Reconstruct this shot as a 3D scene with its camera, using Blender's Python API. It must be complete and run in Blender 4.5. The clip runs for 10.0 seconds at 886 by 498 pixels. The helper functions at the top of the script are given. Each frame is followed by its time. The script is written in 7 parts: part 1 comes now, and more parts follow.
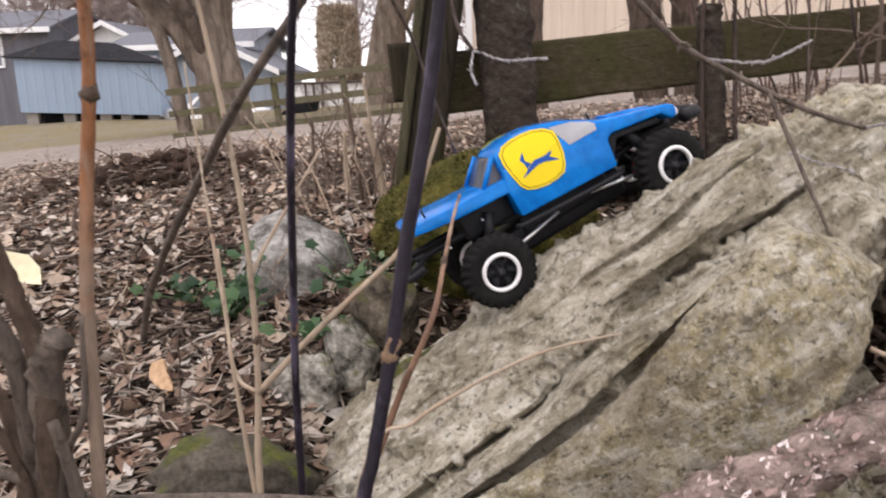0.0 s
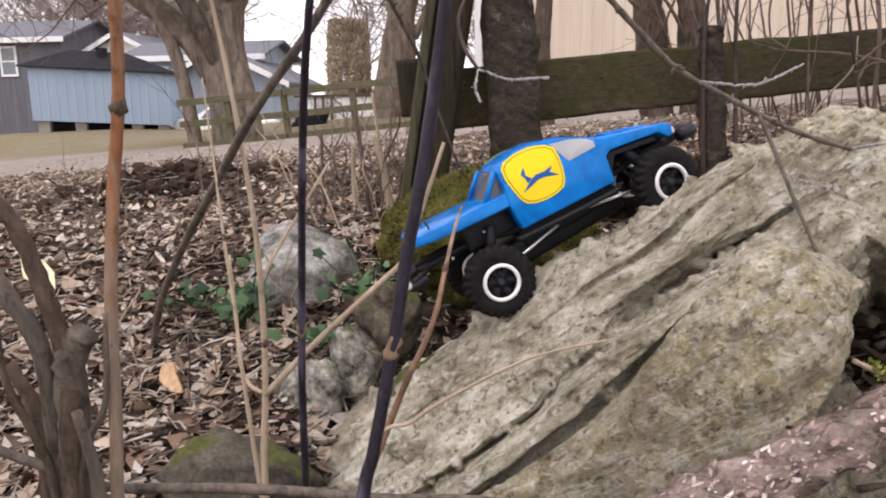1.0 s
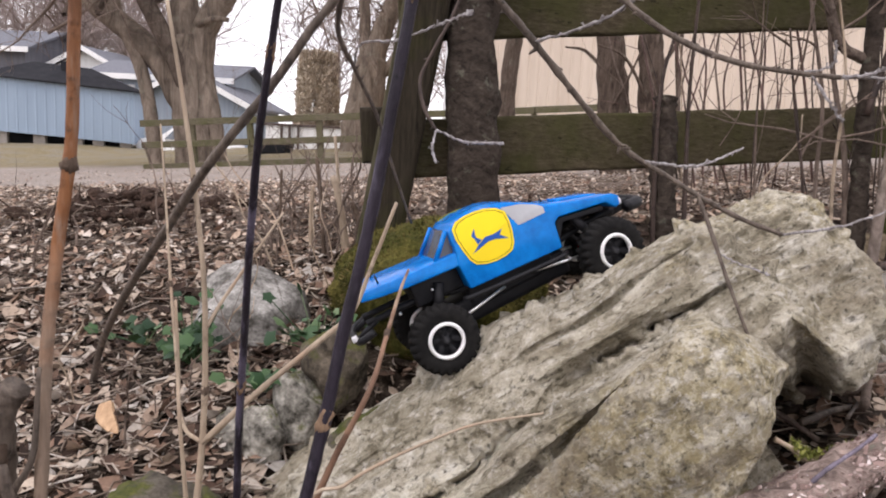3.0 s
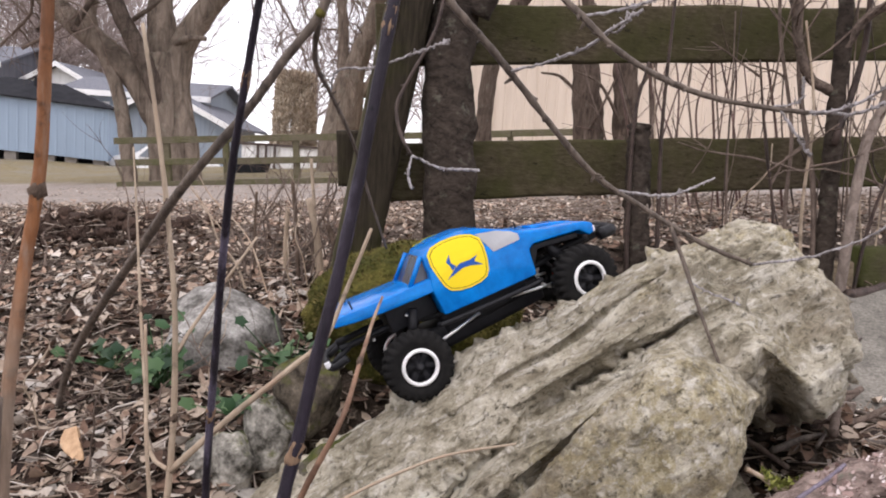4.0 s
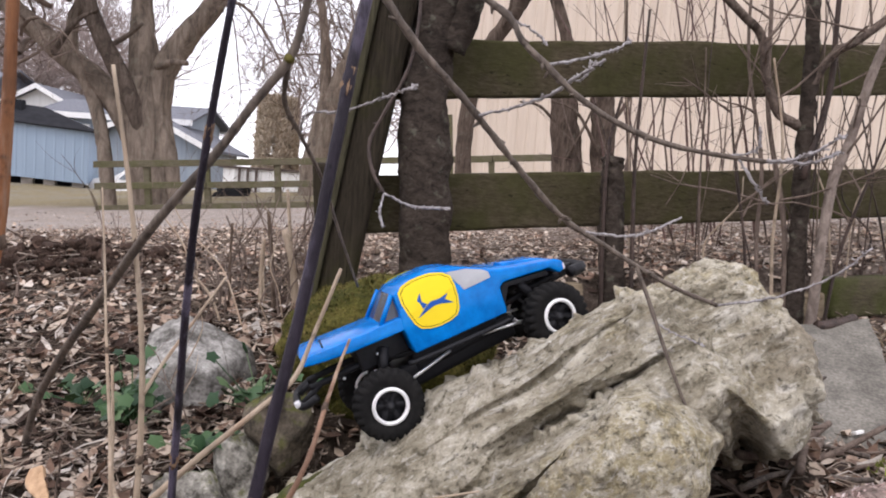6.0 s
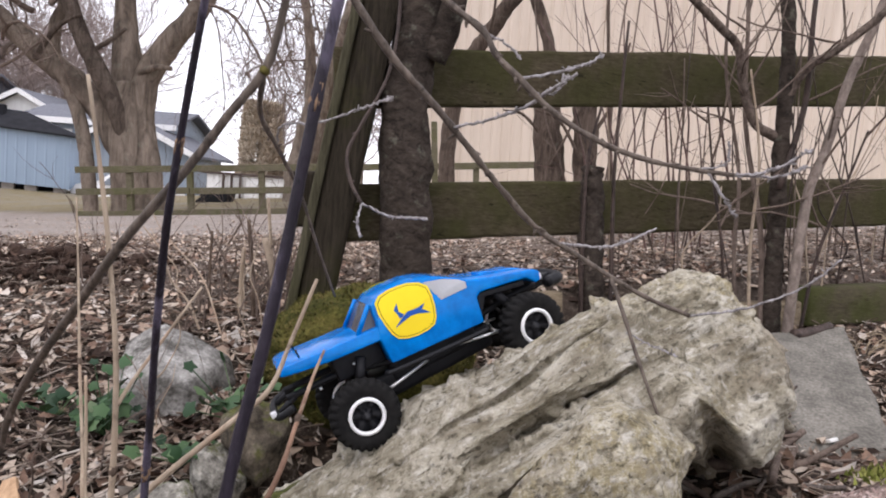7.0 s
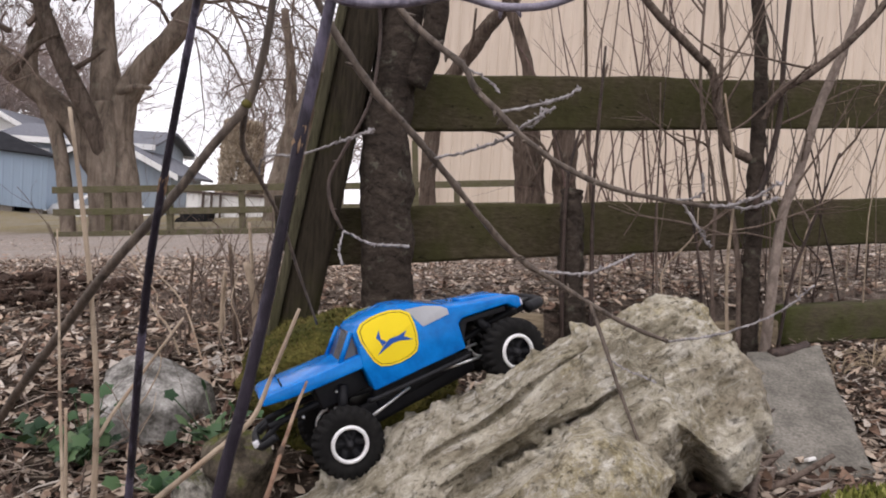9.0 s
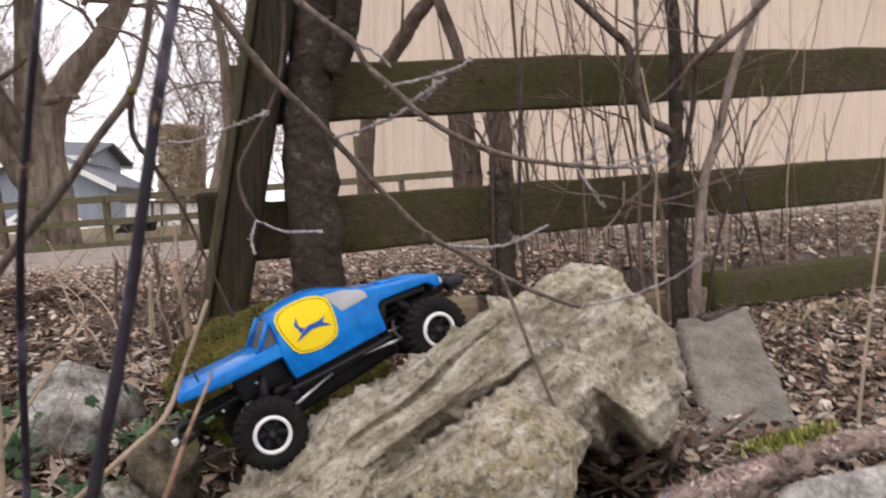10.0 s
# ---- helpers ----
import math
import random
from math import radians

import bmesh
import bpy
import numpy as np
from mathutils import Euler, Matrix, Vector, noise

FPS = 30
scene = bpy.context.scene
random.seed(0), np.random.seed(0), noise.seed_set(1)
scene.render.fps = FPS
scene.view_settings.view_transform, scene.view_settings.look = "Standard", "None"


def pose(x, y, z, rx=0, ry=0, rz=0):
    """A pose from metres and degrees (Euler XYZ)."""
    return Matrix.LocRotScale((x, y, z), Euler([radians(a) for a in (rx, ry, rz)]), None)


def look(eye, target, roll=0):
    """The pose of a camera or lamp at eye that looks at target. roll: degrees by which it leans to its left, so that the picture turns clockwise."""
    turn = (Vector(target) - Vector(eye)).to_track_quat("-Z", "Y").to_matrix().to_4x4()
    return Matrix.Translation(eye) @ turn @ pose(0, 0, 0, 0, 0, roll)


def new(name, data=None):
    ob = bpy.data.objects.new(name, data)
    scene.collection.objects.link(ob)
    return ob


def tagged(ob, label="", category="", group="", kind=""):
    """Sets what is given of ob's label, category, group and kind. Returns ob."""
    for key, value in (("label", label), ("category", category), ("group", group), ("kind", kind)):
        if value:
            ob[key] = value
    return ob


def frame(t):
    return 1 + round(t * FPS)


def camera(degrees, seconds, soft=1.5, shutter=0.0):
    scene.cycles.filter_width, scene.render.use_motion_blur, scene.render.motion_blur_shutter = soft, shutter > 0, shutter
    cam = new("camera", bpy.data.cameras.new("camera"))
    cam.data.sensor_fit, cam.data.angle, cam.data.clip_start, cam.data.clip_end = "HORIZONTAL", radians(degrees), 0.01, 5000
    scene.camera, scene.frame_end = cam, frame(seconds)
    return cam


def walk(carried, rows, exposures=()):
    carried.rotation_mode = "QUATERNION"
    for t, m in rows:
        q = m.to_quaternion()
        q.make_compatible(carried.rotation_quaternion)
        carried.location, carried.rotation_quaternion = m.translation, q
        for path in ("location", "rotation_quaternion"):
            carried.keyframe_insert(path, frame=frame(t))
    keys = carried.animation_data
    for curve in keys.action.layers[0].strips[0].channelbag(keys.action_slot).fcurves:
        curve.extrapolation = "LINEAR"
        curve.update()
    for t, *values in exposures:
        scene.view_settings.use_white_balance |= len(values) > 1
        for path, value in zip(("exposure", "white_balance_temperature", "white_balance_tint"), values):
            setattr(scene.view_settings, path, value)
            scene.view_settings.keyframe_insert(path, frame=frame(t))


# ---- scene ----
cam = camera(61.9, 10.0, soft=1.9, shutter=0.5)
PATH = [
    (0, (-0.0508, 0.0686, 0.1541), (-0.2819, 2.0102, -0.2666), -1.60),
    (0.5, (-0.0514, 0.0450, 0.1678), (-0.3509, 1.9842, -0.2193), -0.24),
    (1, (-0.0403, 0.0260, 0.1575), (-0.2881, 1.9732, -0.2263), -0.76),
    (1.5, (-0.0353, 0.0155, 0.1690), (-0.2167, 1.9752, -0.1870), 1.28),
    (2, (-0.0286, 0.0099, 0.1800), (-0.1844, 1.9771, -0.1454), 2.67),
    (3.5, (-0.0226, 0.0155, 0.1998), (-0.1457, 1.9951, -0.0571), 3.48),
    (4, (-0.0217, 0.0159, 0.2028), (-0.1033, 2.0015, -0.0226), 3.82),
    (4.5, (-0.0141, 0.0199, 0.2088), (-0.0877, 2.0060, -0.0144), 3.65),
    (5, (-0.0040, 0.0252, 0.2257), (-0.0617, 2.0166, 0.0491), 3.80),
    (5.5, (-0.0088, 0.0174, 0.2294), (-0.0612, 2.0102, 0.0680), 3.92),
    (7, (0.0092, 0.0079, 0.2374), (0.0090, 2.0030, 0.0973), 4.20),
    (7.5, (-0.0009, 0.0015, 0.2458), (0.0041, 1.9989, 0.1448), 4.22),
    (8, (0.0000, 0.0000, 0.2500), (-0.0000, 1.9974, 0.1488), 4.10),
    (8.5, (0.0080, 0.0013, 0.2502), (0.0406, 1.9990, 0.1606), 3.81),
    (9, (0.0079, -0.0022, 0.2546), (0.0546, 1.9952, 0.1647), 3.85),
    (9.5, (0.0349, -0.0049, 0.2582), (0.1276, 1.9919, 0.1946), 2.91),
    (10, (0.0719, -0.0016, 0.2333), (0.2486, 1.9881, 0.1321), 0.38),
]
walk(cam, [(t, look(eye, target, roll)) for t, eye, target, roll in PATH],
     [(0.0, 0.15, 6650, 17), (4.0, 0.16, 6450, 17), (5.5, 0.17, 6350, 17), (7.0, 0.10, 6250, 16), (7.5, -0.16, 6250, 16), (8.5, -0.20, 6500, 16), (9.2, -0.15, 6500, 16), (10.0, -0.05, 6700, 17)])

# ---- light: an overcast winter afternoon ----
world = bpy.data.worlds.new("overcast_sky")
scene.world = world
world.use_nodes = True
wn, wl = world.node_tree.nodes, world.node_tree.links
wn.clear()
sky = wn.new("ShaderNodeTexSky")
sky.sky_type, sky.sun_disc = "NISHITA", False
sky.sun_elevation, sky.sun_rotation = radians(38), radians(200)
sky_dim = wn.new("ShaderNodeVectorMath")
sky_dim.operation = "SCALE"
sky_dim.inputs["Scale"].default_value = 0.10
cloud_tc = wn.new("ShaderNodeTexCoord")
cloud_noise = wn.new("ShaderNodeTexNoise")
cloud_noise.inputs["Scale"].default_value = 2.2
cloud_noise.inputs["Detail"].default_value = 4.0
cloud_ramp = wn.new("ShaderNodeValToRGB")
cloud_ramp.color_ramp.elements[0].color = (0.93, 0.93, 0.97, 1)
cloud_ramp.color_ramp.elements[1].color = (1.16, 1.15, 1.16, 1)
cloud_mix = wn.new("ShaderNodeMix")
cloud_mix.data_type = "RGBA"
cloud_mix.inputs["Factor"].default_value = 0.88
wbg = wn.new("ShaderNodeBackground")
wbg.inputs["Strength"].default_value = 1.55
wout = wn.new("ShaderNodeOutputWorld")
wl.new(sky.outputs["Color"], sky_dim.inputs[0])
wl.new(cloud_tc.outputs["Generated"], cloud_noise.inputs["Vector"])
wl.new(cloud_noise.outputs["Fac"], cloud_ramp.inputs["Fac"])
wl.new(sky_dim.outputs[0], cloud_mix.inputs["A"])
wl.new(cloud_ramp.outputs["Color"], cloud_mix.inputs["B"])
wl.new(cloud_mix.outputs["Result"], wbg.inputs["Color"])
wl.new(wbg.outputs["Background"], wout.inputs["Surface"])

sun_lamp = bpy.data.lights.new("sun", "SUN")
sun_lamp.energy, sun_lamp.angle, sun_lamp.color = 1.2, radians(25), (1.0, 0.96, 0.9)
sun_ob = new("sun", sun_lamp)
sun_ob.matrix_world = look((0, 0, 10), (0.25, 0.45, 9.1))


# ---- building helpers ----
# The bank, its fence and its plants are laid out along a hillside that rises 4.8 degrees to the east.
HILL = Matrix.Translation((0, 0, 0.25)) @ Matrix.Rotation(radians(-4.8), 4, Vector((0, math.cos(radians(2.9)), -math.sin(radians(2.9))))) @ Matrix.Translation((0, 0, -0.25))
ON_HILL = [True]


def placed(p):
    return HILL @ Vector(p) if ON_HILL[0] else Vector(p)


class Geo:
    """Vertices and faces of one mesh, in metres of the world."""

    def __init__(self):
        self.v, self.f = [], []

    def add(self, verts, faces):
        n = len(self.v)
        self.v.extend([tuple(p) for p in verts])
        self.f.extend([tuple(i + n for i in q) for q in faces])
        return self

    def box(self, lo, hi, m=None, bevel=0.0):
        bm = bmesh.new()
        bmesh.ops.create_cube(bm, size=1.0)
        size, mid = Vector(hi) - Vector(lo), (Vector(hi) + Vector(lo)) / 2
        for v in bm.verts:
            v.co = Vector((v.co.x * size.x, v.co.y * size.y, v.co.z * size.z)) + mid
        if bevel:
            bmesh.ops.bevel(bm, geom=bm.edges[:], offset=bevel, segments=2, profile=0.6, affect="EDGES")
        bm.verts.index_update()
        self.add([(m @ v.co if m else v.co) for v in bm.verts], [[v.index for v in f.verts] for f in bm.faces])
        bm.free()
        return self

    def prism(self, profile, half, top_half=None, bevel=0.0, z_range=None):
        """A side profile (x, z) swept across y, narrower towards the top if top_half is given."""
        bm = bmesh.new()
        zs = [p[1] for p in profile]
        lo, hi = z_range or (min(zs), max(zs))

        def width(z):
            k = max(0.0, min(1.0, (z - lo) / max(1e-6, hi - lo)))
            return half if top_half is None else half + (top_half - half) * k

        a = [bm.verts.new((x, -width(z), z)) for x, z in profile]
        b = [bm.verts.new((x, width(z), z)) for x, z in profile]
        n = len(profile)
        bm.faces.new(a[::-1]), bm.faces.new(b)
        for i in range(n):
            bm.faces.new((a[i], a[(i + 1) % n], b[(i + 1) % n], b[i]))
        bmesh.ops.recalc_face_normals(bm, faces=bm.faces[:])
        if bevel:
            bmesh.ops.bevel(bm, geom=bm.edges[:], offset=bevel, segments=2, profile=0.6, affect="EDGES")
        bmesh.ops.triangulate(bm, faces=[f for f in bm.faces if len(f.verts) > 4])
        bm.verts.index_update()
        self.add([v.co for v in bm.verts], [[v.index for v in f.verts] for f in bm.faces])
        bm.free()
        return self

    def tube(self, pts, radii, segs=7, cap=True):
        pts = [Vector(p) for p in pts]
        if isinstance(radii, (int, float)):
            radii = [radii] * len(pts)
        side = None
        rings = []
        for i, p in enumerate(pts):
            way = (pts[min(i + 1, len(pts) - 1)] - pts[max(i - 1, 0)]).normalized()
            if side is None:
                side = way.orthogonal().normalized()
            side = (side - way * side.dot(way)).normalized()
            up = way.cross(side)
            rings.append([p + radii[i] * (math.cos(a) * side + math.sin(a) * up) for a in (2 * math.pi * k / segs for k in range(segs))])
        verts = [q for r in rings for q in r]
        faces = []
        for i in range(len(rings) - 1):
            for k in range(segs):
                a, b = i * segs + k, i * segs + (k + 1) % segs
                faces.append((a, b, b + segs, a + segs))
        if cap:
            faces.append(tuple(range(segs))[::-1])
            faces.append(tuple(range((len(rings) - 1) * segs, len(rings) * segs)))
        return self.add(verts, faces)

    def lathe(self, profile, segs=32, axis="y", at=(0, 0, 0)):
        """A closed profile of (radius, offset along the axis) turned round the axis."""
        verts, faces, n = [], [], len(profile)
        for k in range(segs):
            a = 2 * math.pi * k / segs
            for r, o in profile:
                verts.append((at[0] + r * math.cos(a), at[1] + o, at[2] + r * math.sin(a)))
        for k in range(segs):
            for i in range(n):
                j, l = (i + 1) % n, (k + 1) % segs
                faces.append((k * n + i, k * n + j, l * n + j, l * n + i))
        return self.add(verts, faces)

    def mesh(self, name, base=(0, 0, 0), smooth=True):
        me = bpy.data.meshes.new(name)
        b = Vector(base)
        me.from_pydata([tuple(placed(p) - b) for p in self.v], [], self.f)
        me.update()
        if smooth:
            me.polygons.foreach_set("use_smooth", [True] * len(me.polygons))
        return me


def thing(name, geo, material, base, label, category, group="", kind="", smooth=True):
    """A top-level thing of one mesh; geo is in world metres, base is its origin."""
    me = geo.mesh(name, placed(base), smooth)
    if material:
        me.materials.append(material)
    ob = new(name, me)
    ob.location = placed(base)
    return tagged(ob, label, category, group, kind)


def holder(name, base, label, category, group="", kind=""):
    """A top-level thing that parents its parts."""
    ob = new(name)
    ob.empty_display_size = 0.05
    ob.location = placed(base)
    return tagged(ob, label, category, group, kind)


def part(name, geo, material, parent, label="", base=None, smooth=True, kind=""):
    """One mesh under a thing or a part; geo in world metres unless base is given."""
    top = parent
    while top.parent:
        top = top.parent
    me = geo.mesh(name, top.location if base is None else base, smooth)
    if material:
        me.materials.append(material)
    ob = new(name, me)
    ob.parent = parent
    return tagged(ob, label, kind=kind)


def spline(pts, steps=6):
    """A smooth line through the points."""
    p = [Vector(q) for q in pts]
    p = [2 * p[0] - p[1]] + p + [2 * p[-1] - p[-2]]
    out = []
    for i in range(1, len(p) - 2):
        for s in range(steps):
            t = s / steps
            out.append(0.5 * (2 * p[i] + (p[i + 1] - p[i - 1]) * t + (2 * p[i - 1] - 5 * p[i] + 4 * p[i + 1] - p[i + 2]) * t * t
                              + (3 * p[i] - p[i - 1] - 3 * p[i + 1] + p[i + 2]) * t ** 3))
    return out + [p[-2]]


def taper(n, a, b):
    return [a + (b - a) * i / max(1, n - 1) for i in range(n)]


def fbm(p, scale, octaves=4):
    q, out, amp = Vector(p) * scale, 0.0, 1.0
    for _ in range(octaves):
        out += amp * noise.noise(q)
        q, amp = q * 2.03, amp * 0.5
    return out


def smoothstep(a, b, x):
    t = max(0.0, min(1.0, (x - a) / (b - a)))
    return t * t * (3 - 2 * t)


# ---- materials ----
class Nodes:
    """A node material under construction."""

    def __init__(self, name, rough=0.8, metal=0.0, spec=0.35):
        self.mat = bpy.data.materials.new(name)
        self.mat.use_nodes = True
        self.n, self.l = self.mat.node_tree.nodes, self.mat.node_tree.links
        self.bsdf = self.n["Principled BSDF"]
        self.bsdf.inputs["Roughness"].default_value = rough
        self.bsdf.inputs["Metallic"].default_value = metal
        self.bsdf.inputs["Specular IOR Level"].default_value = spec
        self.tc = self.n.new("ShaderNodeTexCoord")
        self.geo = None

    def coords(self, stretch=(1, 1, 1), turn=0.0):
        """Object coordinates, turned about the y axis and then stretched."""
        m = self.n.new("ShaderNodeMapping")
        m.inputs["Scale"].default_value = stretch
        if turn:
            r = self.n.new("ShaderNodeMapping")
            r.inputs["Rotation"].default_value = (0, turn, 0)
            self.l.new(self.tc.outputs["Object"], r.inputs["Vector"])
            self.l.new(r.outputs["Vector"], m.inputs["Vector"])
            return m.outputs["Vector"]
        self.l.new(self.tc.outputs["Object"], m.inputs["Vector"])
        return m.outputs["Vector"]

    def noise(self, scale, detail=5.0, rough=0.6, stretch=(1, 1, 1), distortion=0.0, turn=0.0):
        t = self.n.new("ShaderNodeTexNoise")
        t.inputs["Scale"].default_value, t.inputs["Detail"].default_value = scale, detail
        t.inputs["Roughness"].default_value, t.inputs["Distortion"].default_value = rough, distortion
        self.l.new(self.coords(stretch, turn), t.inputs["Vector"])
        return t.outputs["Fac"]

    def voronoi(self, scale, stretch=(1, 1, 1), feature="F1"):
        t = self.n.new("ShaderNodeTexVoronoi")
        t.feature = feature
        t.inputs["Scale"].default_value = scale
        self.l.new(self.coords(stretch), t.inputs["Vector"])
        return t.outputs["Distance"]

    def wave(self, scale, distortion=2.0, stretch=(1, 1, 1), direction="X"):
        t = self.n.new("ShaderNodeTexWave")
        t.bands_direction = direction
        t.inputs["Scale"].default_value, t.inputs["Distortion"].default_value = scale, distortion
        t.inputs["Detail"].default_value = 3.0
        self.l.new(self.coords(stretch), t.inputs["Vector"])
        return t.outputs["Fac"]

    def ramp(self, fac, stops):
        r = self.n.new("ShaderNodeValToRGB")
        e = r.color_ramp.elements
        e[0].position, e[0].color = stops[0][0], (*stops[0][1], 1)
        e[1].position, e[1].color = stops[-1][0], (*stops[-1][1], 1)
        for pos, col in stops[1:-1]:
            e.new(pos).color = (*col, 1)
        self.l.new(fac, r.inputs["Fac"])
        return r.outputs["Color"]

    def step(self, fac, a, b):
        m = self.n.new("ShaderNodeMapRange")
        m.interpolation_type = "SMOOTHSTEP"
        m.inputs["From Min"].default_value, m.inputs["From Max"].default_value = a, b
        self.l.new(fac, m.inputs["Value"])
        return m.outputs["Result"]

    def mix(self, fac, a, b, mode="MIX"):
        m = self.n.new("ShaderNodeMix")
        m.data_type, m.blend_type = "RGBA", mode
        for key, value in (("Factor", fac), ("A", a), ("B", b)):
            socket = m.inputs[key]
            if isinstance(value, (int, float)):
                socket.default_value = value
            elif isinstance(value, tuple):
                socket.default_value = (*value, 1)
            else:
                self.l.new(value, socket)
        return m.outputs["Result"]

    def math(self, op, a, b):
        m = self.n.new("ShaderNodeMath")
        m.operation = op
        for i, value in enumerate((a, b)):
            if isinstance(value, (int, float)):
                m.inputs[i].default_value = value
            else:
                self.l.new(value, m.inputs[i])
        return m.outputs["Value"]

    def island(self):
        if self.geo is None:
            self.geo = self.n.new("ShaderNodeNewGeometry")
        return self.geo.outputs["Random Per Island"]

    def normal(self, axis):
        if self.geo is None:
            self.geo = self.n.new("ShaderNodeNewGeometry")
        s = self.n.new("ShaderNodeSeparateXYZ")
        self.l.new(self.geo.outputs["Normal"], s.inputs[0])
        return s.outputs[axis]

    def place(self, axis):
        if self.geo is None:
            self.geo = self.n.new("ShaderNodeNewGeometry")
        s = self.n.new("ShaderNodeSeparateXYZ")
        self.l.new(self.geo.outputs["Position"], s.inputs[0])
        return s.outputs[axis]

    def object_random(self):
        return self.n.new("ShaderNodeObjectInfo").outputs["Random"]

    def bump(self, height, strength=0.5, distance=0.01):
        b = self.n.new("ShaderNodeBump")
        b.inputs["Strength"].default_value, b.inputs["Distance"].default_value = strength, distance
        self.l.new(height, b.inputs["Height"])
        self.l.new(b.outputs["Normal"], self.bsdf.inputs["Normal"])
        return self

    def color(self, c):
        if isinstance(c, tuple):
            self.bsdf.inputs["Base Color"].default_value = (*c, 1)
        else:
            self.l.new(c, self.bsdf.inputs["Base Color"])
        return self

    def roughness(self, r):
        self.l.new(r, self.bsdf.inputs["Roughness"])
        return self


def plain(name, dark, light, scale=30.0, rough=0.6, metal=0.0, bump=0.15, distance=0.002, spec=0.22):
    """A surface of one colour with fine and coarse variation."""
    k = Nodes(name, rough, metal, spec)
    fine, coarse = k.noise(scale), k.noise(scale * 0.13, 3.0)
    k.color(k.ramp(k.math("ADD", k.math("MULTIPLY", fine, 0.5), k.math("MULTIPLY", coarse, 0.5)), [(0.3, dark), (0.7, light)]))
    return k.bump(fine, bump, distance).mat


def make_limestone():
    k = Nodes("weathered_limestone", 0.92, spec=0.2)
    tilt = radians(35)
    grain = k.noise(150, 6, 0.75)
    patch = k.noise(9, 9, 0.70, (0.6, 1, 1.35), 0.9, tilt)
    c = k.ramp(patch, [(0.32, (0.175, 0.150, 0.105)), (0.43, (0.37, 0.33, 0.248)), (0.54, (0.56, 0.51, 0.405)), (0.66, (0.80, 0.755, 0.645))])
    bands = k.noise(13, 8, 0.70, (0.18, 1, 2.0), 0.6, tilt)
    c = k.mix(k.math("MULTIPLY", k.step(bands, 0.56, 0.67), 0.55), c, (0.135, 0.115, 0.080))
    c = k.mix(k.math("MULTIPLY", k.step(bands, 0.46, 0.36), 0.62), c, (0.76, 0.72, 0.635))
    # yellow-brown lichen: all over the face of the lower block, in islands elsewhere
    face = k.step(k.math("ADD", k.place("Y"), k.math("MULTIPLY", k.noise(9, 4), 0.16)), 1.07, 0.97)
    lichen = k.math("MAXIMUM", k.math("MULTIPLY", k.step(k.noise(5.0, 5, 0.65), 0.52, 0.64), 0.8), k.math("MULTIPLY", face, 0.75))
    fleck = k.step(k.noise(46, 6, 0.75), 0.43, 0.55)
    c = k.mix(k.math("MULTIPLY", k.math("MULTIPLY", lichen, fleck), 0.75), c, (0.40, 0.325, 0.155))
    speck = k.step(k.noise(110, 5, 0.7, (1, 1, 0.7)), 0.52, 0.60)
    c = k.mix(k.math("MULTIPLY", k.math("MULTIPLY", lichen, speck), 0.55), c, (0.80, 0.74, 0.56))
    blotch = k.noise(44, 7, 0.75, (0.85, 1, 1.05), 0.3, tilt)
    c = k.mix(k.math("MULTIPLY", k.step(blotch, 0.53, 0.61), 0.60), c, (0.125, 0.105, 0.066))
    c = k.mix(k.math("MULTIPLY", k.step(blotch, 0.47, 0.37), 0.60), c, (0.84, 0.80, 0.73))
    stain = k.step(k.noise(7, 9, 0.8, (0.6, 1, 1.3), 0.9, tilt), 0.58, 0.72)
    c = k.mix(k.math("MULTIPLY", stain, 0.60), c, (0.095, 0.078, 0.054))
    brown = k.step(k.noise(3.6, 6, 0.7, (0.6, 1, 1.5), 0.7, tilt), 0.50, 0.66)
    c = k.mix(k.math("MULTIPLY", brown, 0.64), c, (0.230, 0.188, 0.132))
    pits = k.step(k.noise(95, 5, 0.7, (0.8, 1, 1.1), 0.2, tilt), 0.57, 0.66)
    c = k.mix(k.math("MULTIPLY", pits, 0.65), c, (0.085, 0.072, 0.050))
    c = k.mix(0.28, c, k.ramp(grain, [(0.3, (0.12, 0.11, 0.10)), (0.7, (0.86, 0.84, 0.80))]), "OVERLAY")
    k.color(c)
    relief = k.math("ADD", k.math("ADD", k.math("MULTIPLY", grain, 0.40), k.math("MULTIPLY", blotch, -0.55)), k.math("ADD", k.math("MULTIPLY", k.noise(26, 6, 0.65, (0.22, 1, 1.5), 0.4, tilt), 0.6), k.math("MULTIPLY", bands, -0.7)))
    relief = k.math("SUBTRACT", relief, k.math("MULTIPLY", pits, 0.25))
    return k.bump(relief, 1.0, 0.018).mat


def make_stone(name, dark, light, moss=0.0, spread=0.2, size=14, relief=0.8):
    k = Nodes(name, 0.9, spec=0.25)
    c = k.ramp(k.noise(size, 6, 0.65), [(0.5 - spread, dark), (0.5 + spread, light)])
    c = k.mix(0.5, c, k.ramp(k.noise(130, 4), [(0.35, (0.2, 0.2, 0.2)), (0.65, (0.75, 0.75, 0.75))]), "OVERLAY")
    if moss:
        m = k.step(k.math("ADD", k.noise(9, 5, 0.7), k.math("MULTIPLY", k.normal("Z"), 0.2)), 0.66 - 0.25 * moss, 0.78 - 0.2 * moss)
        c = k.mix(m, c, k.ramp(k.noise(60, 4), [(0.3, (0.035, 0.045, 0.012)), (0.7, (0.12, 0.12, 0.03))]))
    k.color(c)
    return k.bump(k.noise(45, 8, 0.7), relief, 0.012).mat


